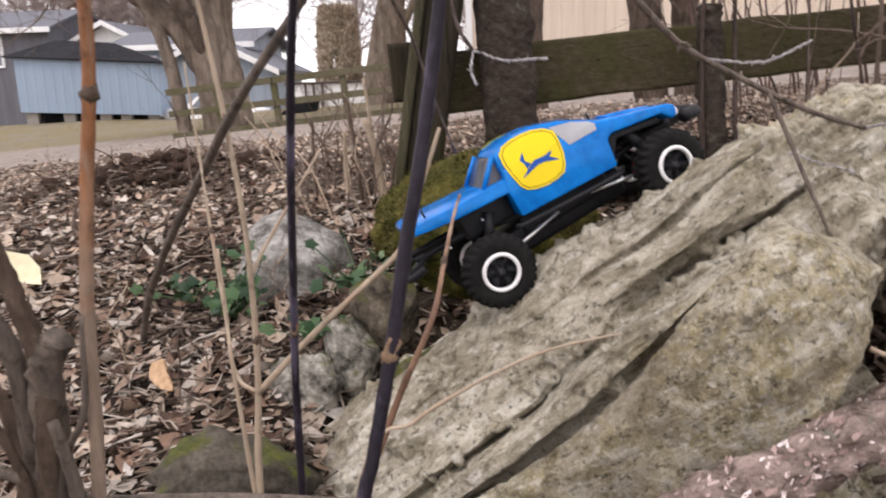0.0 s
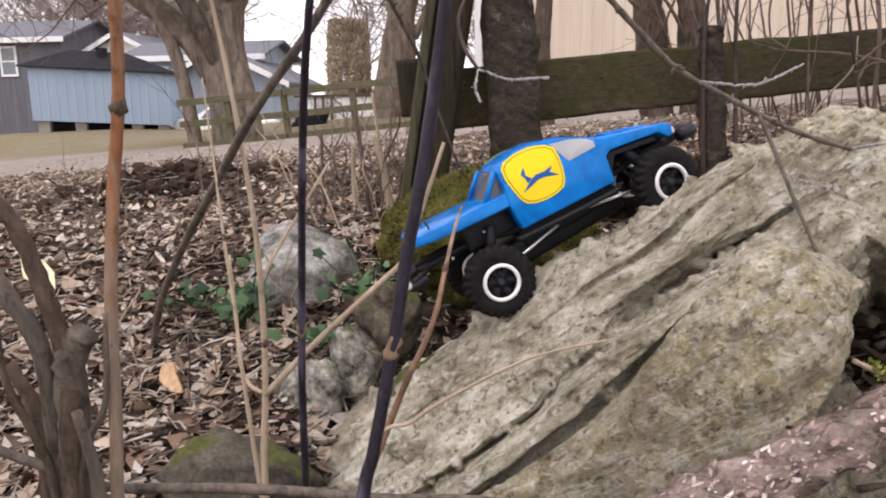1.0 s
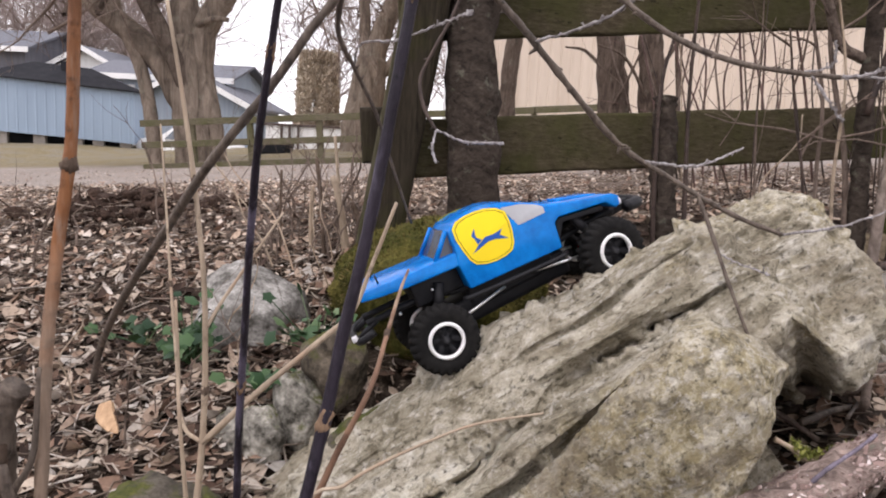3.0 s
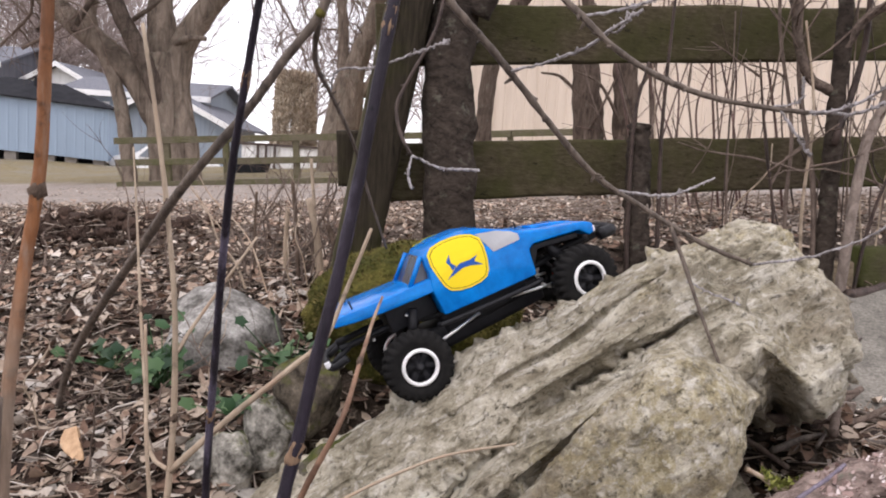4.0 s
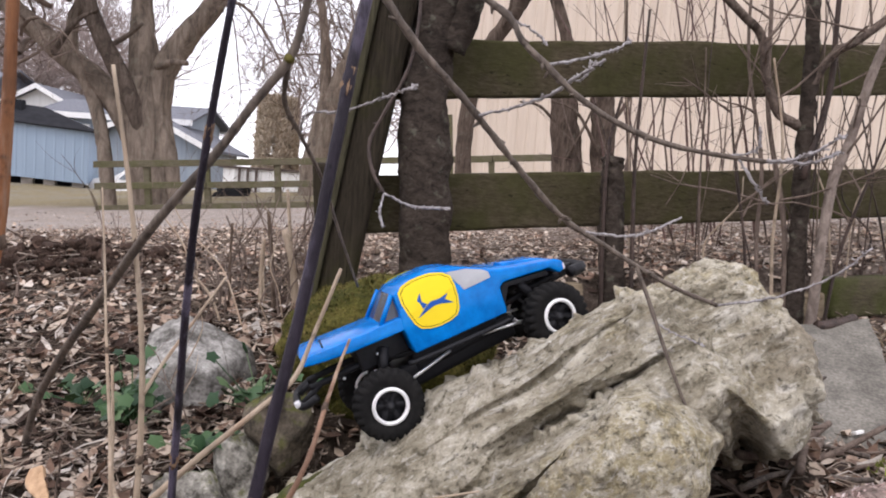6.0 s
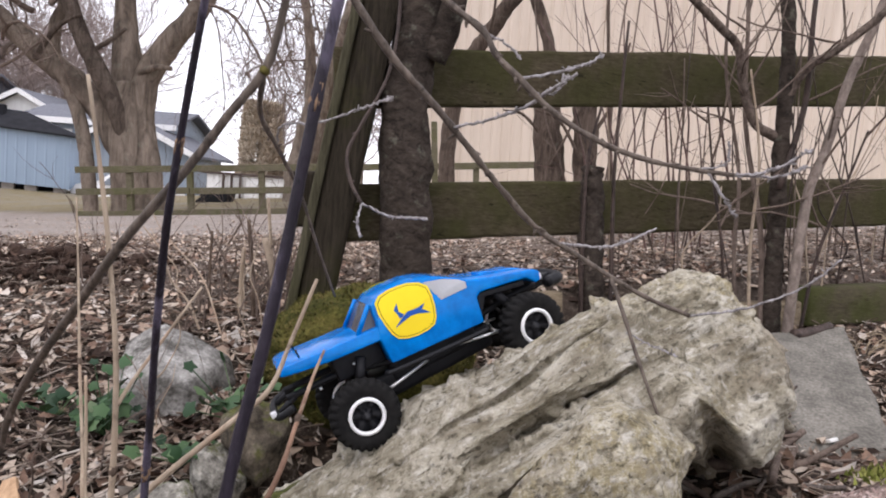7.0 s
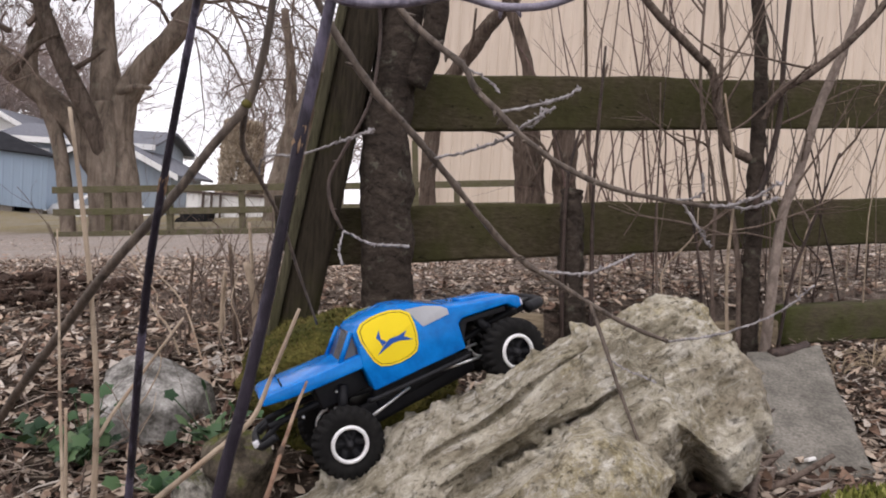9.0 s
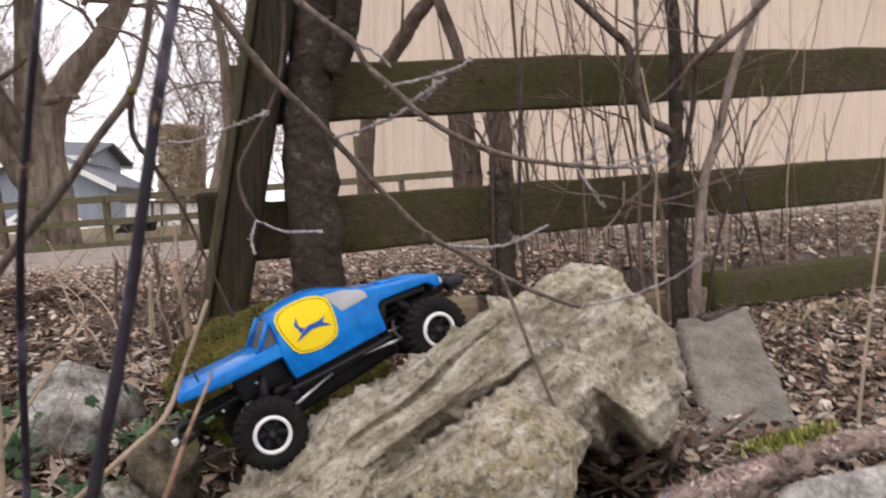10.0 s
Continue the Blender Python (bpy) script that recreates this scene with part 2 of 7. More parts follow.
def make_moss():
    k = Nodes("moss", 0.95, spec=0.1)
    c = k.ramp(k.noise(16, 6, 0.7), [(0.26, (0.022, 0.024, 0.008)), (0.44, (0.075, 0.075, 0.018)), (0.6, (0.145, 0.125, 0.034)), (0.78, (0.21, 0.165, 0.062))])
    k.color(k.mix(0.55, c, k.ramp(k.noise(140, 3), [(0.3, (0.15, 0.15, 0.15)), (0.7, (0.8, 0.8, 0.8))]), "OVERLAY"))
    return k.bump(k.noise(70, 6, 0.7), 1.0, 0.02).mat


def make_moss_tuft():
    k = Nodes("moss_tuft", 0.95, spec=0.1)
    return k.color(k.ramp(k.island(), [(0.0, (0.026, 0.026, 0.009)), (0.4, (0.075, 0.069, 0.020)), (0.75, (0.125, 0.106, 0.034)), (1.0, (0.20, 0.15, 0.066))])).mat


def make_ground():
    k = Nodes("leaf_mould_and_gravel", 0.95, spec=0.08)
    fine = k.noise(95, 6, 0.75)
    soil = k.ramp(k.noise(22, 7, 0.75), [(0.30, (0.016, 0.012, 0.009)), (0.52, (0.075, 0.056, 0.044)), (0.74, (0.24, 0.195, 0.16))])
    chips = k.step(k.noise(60, 5, 0.8), 0.55, 0.66)
    soil = k.mix(k.math("MULTIPLY", chips, 0.7), soil, (0.36, 0.29, 0.22))
    upper = k.ramp(k.noise(30, 7, 0.78), [(0.30, (0.070, 0.053, 0.043)), (0.5, (0.205, 0.160, 0.133)), (0.72, (0.44, 0.37, 0.32))])
    gravel = k.ramp(k.noise(38, 7, 0.8), [(0.3, (0.17, 0.142, 0.125)), (0.5, (0.33, 0.29, 0.26)), (0.72, (0.56, 0.515, 0.48))])
    gravel = k.mix(k.step(k.noise(1.6, 5, 0.7), 0.40, 0.58), gravel, k.ramp(fine, [(0.3, (0.17, 0.135, 0.115)), (0.7, (0.42, 0.36, 0.315))]))
    worn = k.step(k.noise(0.8, 6, 0.75), 0.44, 0.60)
    grass = k.ramp(k.noise(16, 6, 0.7), [(0.3, (0.11, 0.088, 0.050)), (0.5, (0.21, 0.172, 0.10)), (0.72, (0.33, 0.275, 0.18))])
    grass = k.mix(k.math("MULTIPLY", worn, 0.7), grass, k.ramp(k.noise(30, 6, 0.75), [(0.3, (0.13, 0.115, 0.092)), (0.7, (0.30, 0.275, 0.225))]))
    wob = k.math("MULTIPLY", k.math("SUBTRACT", k.noise(0.9, 5, 0.65), 0.5), 2.4)
    along = k.math("ADD", k.place("Y"), wob)
    slant = k.math("ADD", along, k.math("MULTIPLY", k.place("X"), 0.28))
    c = k.mix(k.step(along, 1.9, 3.2), soil, upper)
    c = k.mix(k.step(along, 3.9, 5.4), c, gravel)
    c = k.mix(k.step(slant, 12.3, 13.6), c, grass)
    c = k.mix(k.math("MULTIPLY", k.step(k.math("ADD", k.place("Y"), k.math("MULTIPLY", k.place("X"), -0.28)), 7.0, 8.2), k.step(k.place("X"), -0.8, 0.2)), c, grass)
    k.color(k.mix(0.35, c, k.ramp(fine, [(0.3, (0.15, 0.15, 0.15)), (0.7, (0.8, 0.8, 0.8))]), "OVERLAY"))
    return k.bump(k.noise(55, 7, 0.8), 0.9, 0.02).mat


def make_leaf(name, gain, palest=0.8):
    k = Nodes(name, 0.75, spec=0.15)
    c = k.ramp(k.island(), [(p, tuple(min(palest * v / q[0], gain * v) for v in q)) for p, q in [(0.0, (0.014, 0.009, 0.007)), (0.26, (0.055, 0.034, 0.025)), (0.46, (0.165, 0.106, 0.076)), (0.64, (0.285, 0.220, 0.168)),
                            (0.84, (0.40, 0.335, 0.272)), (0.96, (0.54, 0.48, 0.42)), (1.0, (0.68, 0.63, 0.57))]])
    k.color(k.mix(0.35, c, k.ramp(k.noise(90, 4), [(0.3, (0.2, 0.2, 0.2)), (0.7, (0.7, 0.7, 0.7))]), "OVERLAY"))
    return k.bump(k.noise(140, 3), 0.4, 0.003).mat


def make_old_wood(name, dark, light, green, green_amount=0.5, stretch=(2.5, 40, 40), scale=1.0):
    """Weathered timber: grain along one axis, algae in patches, dark checks."""
    k = Nodes(name, 0.88, spec=0.12)
    grain = k.noise(3.0 * scale, 8, 0.7, stretch, 0.3)
    c = k.ramp(grain, [(0.3, dark), (0.7, light)])
    algae = k.step(k.noise(3.5, 6, 0.65), 0.62 - 0.3 * green_amount, 0.86 - 0.3 * green_amount)
    c = k.mix(k.math("MULTIPLY", algae, 0.85), c, k.mix(k.noise(45, 4), tuple(g * 0.6 for g in green), tuple(g * 1.4 for g in green)))
    check = k.step(k.noise(1.4 * scale, 6, 0.75, stretch), 0.60, 0.66)
    c = k.mix(k.math("MULTIPLY", check, 0.75), c, tuple(d * 0.35 for d in dark))
    blot = k.step(k.noise(7, 5, 0.7), 0.55, 0.75)
    c = k.mix(k.math("MULTIPLY", blot, 0.45), c, tuple(d * 0.55 for d in dark))
    k.color(c)
    return k.bump(grain, 0.7, 0.006).mat


def make_bark(name, dark, light, scale=1.0, lichen=0.0, stretch=(1, 1, 0.35), depth=0.01):
    k = Nodes(name, 0.93, spec=0.10)
    rough = k.noise(22 * scale, 8, 0.75, stretch, 0.6)
    c = k.ramp(rough, [(0.3, dark), (0.68, light)])
    c = k.mix(k.math("MULTIPLY", k.step(k.noise(5 * scale, 5), 0.5, 0.7), 0.5), c, tuple(d * 0.6 for d in dark))
    if lichen:
        c = k.mix(k.math("MULTIPLY", k.step(k.noise(16 * scale, 5, 0.7), 0.56, 0.68), lichen), c, (0.30, 0.31, 0.24))
    k.color(c)
    return k.bump(rough, 0.9, depth).mat


def make_cane(name, dark, light, scale=40.0, rough=0.55, bloom=None, weathered=None):
    k = Nodes(name, rough, spec=0.2)
    c = k.ramp(k.noise(scale, 6, 0.7, (1, 1, 0.12)), [(0.3, dark), (0.7, light)])
    c = k.mix(k.math("MULTIPLY", k.step(k.noise(scale * 0.5, 5, 0.7), 0.54, 0.68), 0.7), c, tuple(d * 0.45 for d in dark))
    long = k.noise(9, 4, 0.6, (1, 1, 0.8))
    c = k.mix(k.math("MULTIPLY", k.step(long, 0.5, 0.66), 0.55), c, tuple(0.55 * d + 0.012 for d in dark))
    c = k.mix(k.math("MULTIPLY", k.step(k.noise(scale * 0.9, 6, 0.8, (1, 1, 0.4)), 0.6, 0.7), 0.5), c, tuple(0.6 * v + 0.07 for v in light))
    if bloom:
        c = k.mix(k.math("MULTIPLY", k.step(k.noise(14, 6, 0.75, (1, 1, 0.22), 0.4), 0.47, 0.62), 0.75), c, bloom)
    if weathered:             # bark bleached grey towards the root
        foot = k.step(k.math("ADD", k.place("Z"), k.math("MULTIPLY", k.noise(7, 5, 0.7), 0.3)), 0.27, 0.12)
        grey = k.ramp(k.noise(scale, 6, 0.7, (1, 1, 0.12)), [(0.3, tuple(0.4 * v for v in weathered)), (0.7, weathered)])
        c = k.mix(k.math("MULTIPLY", foot, 0.85), c, grey)
    k.color(c)
    return k.bump(k.math("ADD", k.noise(scale * 4, 5, 0.7, (1, 1, 0.3)), k.noise(scale, 4, 0.7)), 0.7, 0.003).mat


def make_ribbed(name, dark, light, rough=0.55):
    k = Nodes(name, rough, spec=0.3)
    streak = k.noise(1.6, 6, 0.65, (3.5, 3.5, 0.18))
    c = k.ramp(streak, [(0.3, dark), (0.7, light)])
    k.color(k.mix(k.math("MULTIPLY", k.step(k.noise(0.7, 5), 0.5, 0.8), 0.25), c, tuple(d * 0.8 for d in dark)))
    return k.bump(k.noise(60, 3), 0.1, 0.002).mat


def make_roof():
    k = Nodes("grey_shingles", 0.9, spec=0.2)
    c = k.ramp(k.noise(9, 5, 0.7, (1, 1, 3)), [(0.3, (0.10, 0.105, 0.125)), (0.7, (0.21, 0.215, 0.24))])
    return k.color(c).bump(k.wave(3.0, 1.0, (0.2, 0.2, 3), "Z"), 0.4, 0.03).mat


def make_glass(name, tint, rough=0.05):
    k = Nodes(name, rough, spec=0.5)
    k.bsdf.inputs["Base Color"].default_value = (*tint, 1)
    k.bsdf.inputs["Transmission Weight"].default_value = 0.75
    k.bsdf.inputs["IOR"].default_value = 1.25
    return k.mat


LIMESTONE = make_limestone()
GREY_STONE = make_stone("grey_stone", (0.080, 0.074, 0.064), (0.46, 0.44, 0.41), 0.0, 0.13, 11)
LICHEN_STONE = make_stone("lichen_mottled_stone", (0.05, 0.045, 0.036), (0.50, 0.47, 0.41), 0.25, 0.12, 20)
BROWN_STONE = make_stone("mossy_brown_stone", (0.030, 0.024, 0.017), (0.17, 0.14, 0.105), 0.45, 0.13, 24)
DARK_STONE = make_stone("mossy_dark_stone", (0.035, 0.030, 0.023), (0.14, 0.12, 0.095), 0.12)
SLAB_STONE = make_stone("flat_grey_slab", (0.095, 0.087, 0.074), (0.235, 0.217, 0.186), 0.0, 0.2, 9, 0.35)
MOSS, MOSS_TUFT = make_moss(), make_moss_tuft()
# One leaf colour at two gains: dimmed near, brighter light painted in farther up.
GROUND, LEAF, LEAF_LIT = make_ground(), make_leaf("dimmed_dead_leaf", 1.26, 0.44), make_leaf("lit_dead_leaf", 1.80, 0.58)
FENCE_WOOD = make_old_wood("algae_stained_fence_board", (0.026, 0.020, 0.012), (0.102, 0.081, 0.052), (0.046, 0.045, 0.016), 0.78)
POST_WOOD = make_old_wood("weathered_post", (0.013, 0.010, 0.007), (0.052, 0.042, 0.029), (0.050, 0.050, 0.016), 0.5, (40, 40, 2.5))
BATTEN_WOOD = make_old_wood("olive_batten", (0.030, 0.027, 0.016), (0.105, 0.096, 0.060), (0.062, 0.061, 0.028), 0.5, (40, 40, 2.5))
TIMBER_WOOD = make_old_wood("old_brown_timber", (0.10, 0.075, 0.048), (0.27, 0.215, 0.145), (0.07, 0.07, 0.025), 0.15)
MOSSY_TIMBER = make_old_wood("mossy_timber", (0.040, 0.032, 0.022), (0.10, 0.082, 0.055), (0.050, 0.058, 0.014), 1.0)
FAR_WOOD = make_old_wood("far_fence_wood", (0.07, 0.062, 0.04), (0.17, 0.15, 0.10), (0.09, 0.09, 0.04), 0.6)
TREE_BARK = make_bark("dark_tree_bark", (0.012, 0.009, 0.008), (0.090, 0.071, 0.057), 1.5, 0.22, (1, 1, 1.7), 0.008)
BIG_BARK = make_bark("grey_brown_bark", (0.060, 0.046, 0.037), (0.37, 0.30, 0.24), 0.26, 0.3, (1, 1, 0.22), 0.10)
# Darker bark used on three limbs of the old tree.
DARK_LIMB = make_bark("dark_limb_bark", (0.030, 0.022, 0.018), (0.17, 0.135, 0.11), 0.5, 0.2, (1, 1, 0.3), 0.05)
SHAG_BARK = make_bark("shaggy_bark", (0.035, 0.024, 0.019), (0.19, 0.145, 0.115), 1.2, 0.2, (2.2, 2.2, 0.25), 0.02)
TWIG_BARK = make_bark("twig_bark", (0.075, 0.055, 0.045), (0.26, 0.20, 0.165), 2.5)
# Twigs of the distant trees: pinkish haze is put into the pale bark colour.
FAR_TWIG = make_bark("hazed_far_twigs", (0.25, 0.20, 0.185), (0.44, 0.365, 0.34), 0.5)
LOG_BARK = make_bark("flaking_pink_brown_bark", (0.040, 0.025, 0.020), (0.74, 0.57, 0.50), 2.4, 0.6, (0.6, 1, 1), 0.025)
STUMP_BARK = make_bark("stump_bark", (0.045, 0.032, 0.025), (0.20, 0.145, 0.11), 3.0, 0.1)
CANE_ORANGE = make_cane("orange_cane", (0.12, 0.052, 0.025), (0.34, 0.145, 0.060), 55, bloom=(0.27, 0.20, 0.155), weathered=(0.36, 0.28, 0.215))
CANE_PALE = make_cane("pale_dead_cane", (0.27, 0.205, 0.145), (0.50, 0.405, 0.305), bloom=(0.38, 0.27, 0.19))
CANE_VIOLET = make_cane("violet_dead_twig", (0.09, 0.075, 0.095), (0.28, 0.24, 0.30), 90, 0.7, bloom=(0.40, 0.36, 0.44))
CANE_PURPLE = make_cane("purple_black_cane", (0.007, 0.0055, 0.008), (0.040, 0.032, 0.046), 60, 0.5, bloom=(0.150, 0.130, 0.185))
CANE_GREY = make_cane("grey_brown_branch", (0.050, 0.038, 0.031), (0.20, 0.16, 0.13), 90)
CANE_RED = make_cane("red_brown_stalk", (0.13, 0.068, 0.042), (0.29, 0.175, 0.115), bloom=(0.35, 0.265, 0.185))
CANE_REDDISH = make_cane("reddish_sapling", (0.055, 0.030, 0.026), (0.20, 0.125, 0.108), 60)
CANE_BLOOM = make_cane("purple_twig_with_pale_bloom", (0.12, 0.105, 0.15), (0.42, 0.39, 0.46), 60, 0.6)
JOINT_TAN = make_cane("torn_tan_sheath", (0.12, 0.075, 0.055), (0.42, 0.28, 0.17), 140, 0.8)
CANE_DARK = make_cane("dark_sapling", (0.018, 0.012, 0.010), (0.095, 0.066, 0.055))
FROSTED = make_cane("grey_lichened_twig", (0.13, 0.11, 0.10), (0.56, 0.53, 0.54), 160, 0.8)


# ---- the ground ----
def hollow(x, y):
    return math.exp(-(((x + 0.19) / 0.20) ** 2 + ((y - 1.38 - 0.25 * (x + 0.16)) / 0.19) ** 2) ** 1.5)


def level(x, y):
    """Height of the bare ground: a litter-covered bank that drops from the gravel lane to the rocks."""
    z = float(np.interp(y, [-3, 0.2, 0.8, 1.2, 1.5, 1.9, 2.3, 2.75, 3.4, 8, 14, 26, 40, 900], [-0.52, -0.46, -0.41, -0.345, -0.28, -0.165, -0.10, -0.005, 0.0, 0.0, -0.05, 0.40, 0.45, 0.45]))
    # towards the east a timber edging holds the upper ground
    d = y - (2.06 + 0.28 * x)
    low = np.interp(d, [-3, -1.3, -0.6, 0], [-0.60, -0.47, -0.35, -0.195])
    high = np.interp(d, [0, 0.5, 1.2], [-0.055, 0.0, 0.0])
    edged = low + (high - low) * smoothstep(0.03, 0.09, d)
    if y < 4:
        z += (edged - z) * smoothstep(-0.12, 0.12, x) * (1 - smoothstep(3.0, 4.0, y))
    rough = 0.5 * smoothstep(0.2, 1.0, y) * (1 - smoothstep(4.0, 9.0, y))
    z += rough * (0.03 * fbm((x, y, 0.3), 2.2, 3) + 0.012 * fbm((x, y, 5.0), 11, 2))
    # a dug-over heap of dark soil on the bank
    z += 0.07 * math.exp(-(((x + 1.42) / 0.30) ** 2 + ((y - 2.66) / 0.16) ** 2)) * (1 + 0.6 * fbm((x, y, 2), 9, 3))
    # litter and sticks heaped under the overhang of the boulder
    z += 0.19 * math.exp(-(((x - 0.54) / 0.17) ** 2 + ((y - 1.30) / 0.19) ** 2))
    # a hollow along the foot of the boulder
    z -= 0.12 * math.exp(-(((x + 0.38) / 0.30) ** 2 + ((y - 1.02) / 0.17) ** 2))
    # a washed-out hole between the boulder and the mossy one
    z -= 0.32 * hollow(x, y)
    # the yard climbs a little under the shed
    z += 0.55 * smoothstep(-12.0, -17.5, x) * smoothstep(15, 22, y) * (1 - smoothstep(27, 33, y))
    # far off the land lies level
    return z - 0.084 * x * smoothstep(35, 120, math.hypot(x, y))


def build_ground():
    xs = np.concatenate([-np.geomspace(900, 4.2, 26), np.linspace(-4, 4, 161), np.geomspace(4.2, 900, 26)])
    ys = np.concatenate([-np.geomspace(900, 1.0, 16), np.linspace(-0.8, 5, 117), np.geomspace(5.1, 900, 40)])
    g = Geo()
    g.v = [(float(x), float(y), level(float(x), float(y))) for y in ys for x in xs]
    n = len(xs)
    g.f = [(j * n + i, j * n + i + 1, (j + 1) * n + i + 1, (j + 1) * n + i) for j in range(len(ys) - 1) for i in range(n - 1)]
    return thing("ground", g, GROUND, (0, 0, 0), "brown leaf-mould bank, gravel lane and winter lawn", "ground", kind="structure")


build_ground()


# ---- rocks ----
def displaced(rings, closed_ends=True):
    """Faces over rings of points that each close on themselves."""
    n = len(rings[0])
    g = Geo()
    g.v = [tuple(p) for r in rings for p in r]
    for i in range(len(rings) - 1):
        for k in range(n):
            l = (k + 1) % n
            g.f.append((i * n + k, i * n + l, (i + 1) * n + l, (i + 1) * n + k))
    if closed_ends:
        g.f.append(tuple(range(n))[::-1])
        g.f.append(tuple(range((len(rings) - 1) * n, len(rings) * n)))
    return g


def roughen(g, amount):
    """Pushes every vertex along its normal by amount(place, normal)."""
    me = g.mesh("tmp")
    normals = [v.normal.copy() for v in me.vertices]
    g.v = [tuple(Vector(p) + n * amount(Vector(p), n)) for p, n in zip(g.v, normals)]
    bpy.data.meshes.remove(me)
    return g


LEAN = radians(34)                # the beds of the boulder rise eastward at this angle


def on_beds(a, y, b):
    """From (along the beds, depth, across the beds) to the hillside's x, y, z."""
    return (a * math.cos(LEAN) - b * math.sin(LEAN), y, a * math.sin(LEAN) + b * math.cos(LEAN))


def rock_relief(p, n):
    a = p.x * math.cos(LEAN) + p.z * math.sin(LEAN)
    b = p.z * math.cos(LEAN) - p.x * math.sin(LEAN)
    d = 0.010 * fbm((a * 0.5, p.y, b), 7, 3) + 0.0062 * fbm((a * 0.16, p.y, b * 1.3), 24, 3)
    ledge = fbm((a * 0.30, p.y * 0.8, b * 1.2 + 3), 30, 2)
    d += 0.006 * smoothstep(-0.25, 0.25, ledge) * smoothstep(-0.2, 0.4, fbm((a, p.y, b + 7), 5, 2))
    d += 0.0024 * fbm((a * 0.25, p.y, b), 70, 3)
    pit = fbm(p + Vector((9, 0, 0)), 21, 3)
    if pit > 0.42:
        d -= 0.05 * (pit - 0.42)
    # knobbly eastern flank, a small deep pocket low on the upper face
    east = smoothstep(0.20, 0.32, a)
    d += east * (1 - 0.95 * smoothstep(0.40, 0.435, a)) * (0.008 * fbm(p, 13, 3) - 0.006 * abs(fbm(p + Vector((4, 4, 4)), 19, 2)))
    if p.y < 1.0:                 # the lower block is smoother
        d *= 0.5 + 0.5 * smoothstep(0.94, 1.0, p.y)
    d *= 1 - 0.6 * smoothstep(0.41, 0.445, a)
    d += 0.0032 * abs(fbm((a * 0.7, p.y, b + 2), 34, 3)) + 0.0014 * fbm(p + Vector((2, 0, 5)), 120, 2)
    d -= 0.016 * math.exp(-(((p.x + 0.040) / 0.016) ** 2 + ((p.z + 0.198) / 0.007) ** 2)) * smoothstep(0.1, 0.5, -n.y)
    return d


def bed_rings(stations, profile):
    """Closed cross-sections across the beds, one at each station along them."""
    rings = []
    for a in stations:
        pts = profile(float(a))
        out = []
        for (y0, b0, n), (y1, b1, _) in zip(pts, pts[1:] + pts[:1]):
            out += [(y0 + (y1 - y0) * k / n, b0 + (b1 - b0) * k / n) for k in range(n)]
        r = np.array(out)
        for _ in range(2):
            r = 0.5 * r + 0.25 * (np.roll(r, 1, 0) + np.roll(r, -1, 0))
        rings.append([on_beds(float(a), y, q) for y, q in r])
    return roughen(displaced(rings), rock_relief)


def notch(p, q, depth, amount):
    """The bottom of a crack between the lips p and q; it closes as amount goes to 0."""
    y, b = 0.5 * (p[0] + q[0]), 0.5 * (p[1] + q[1])
    return (y + depth[0] * amount, b + depth[1] * amount, 6)


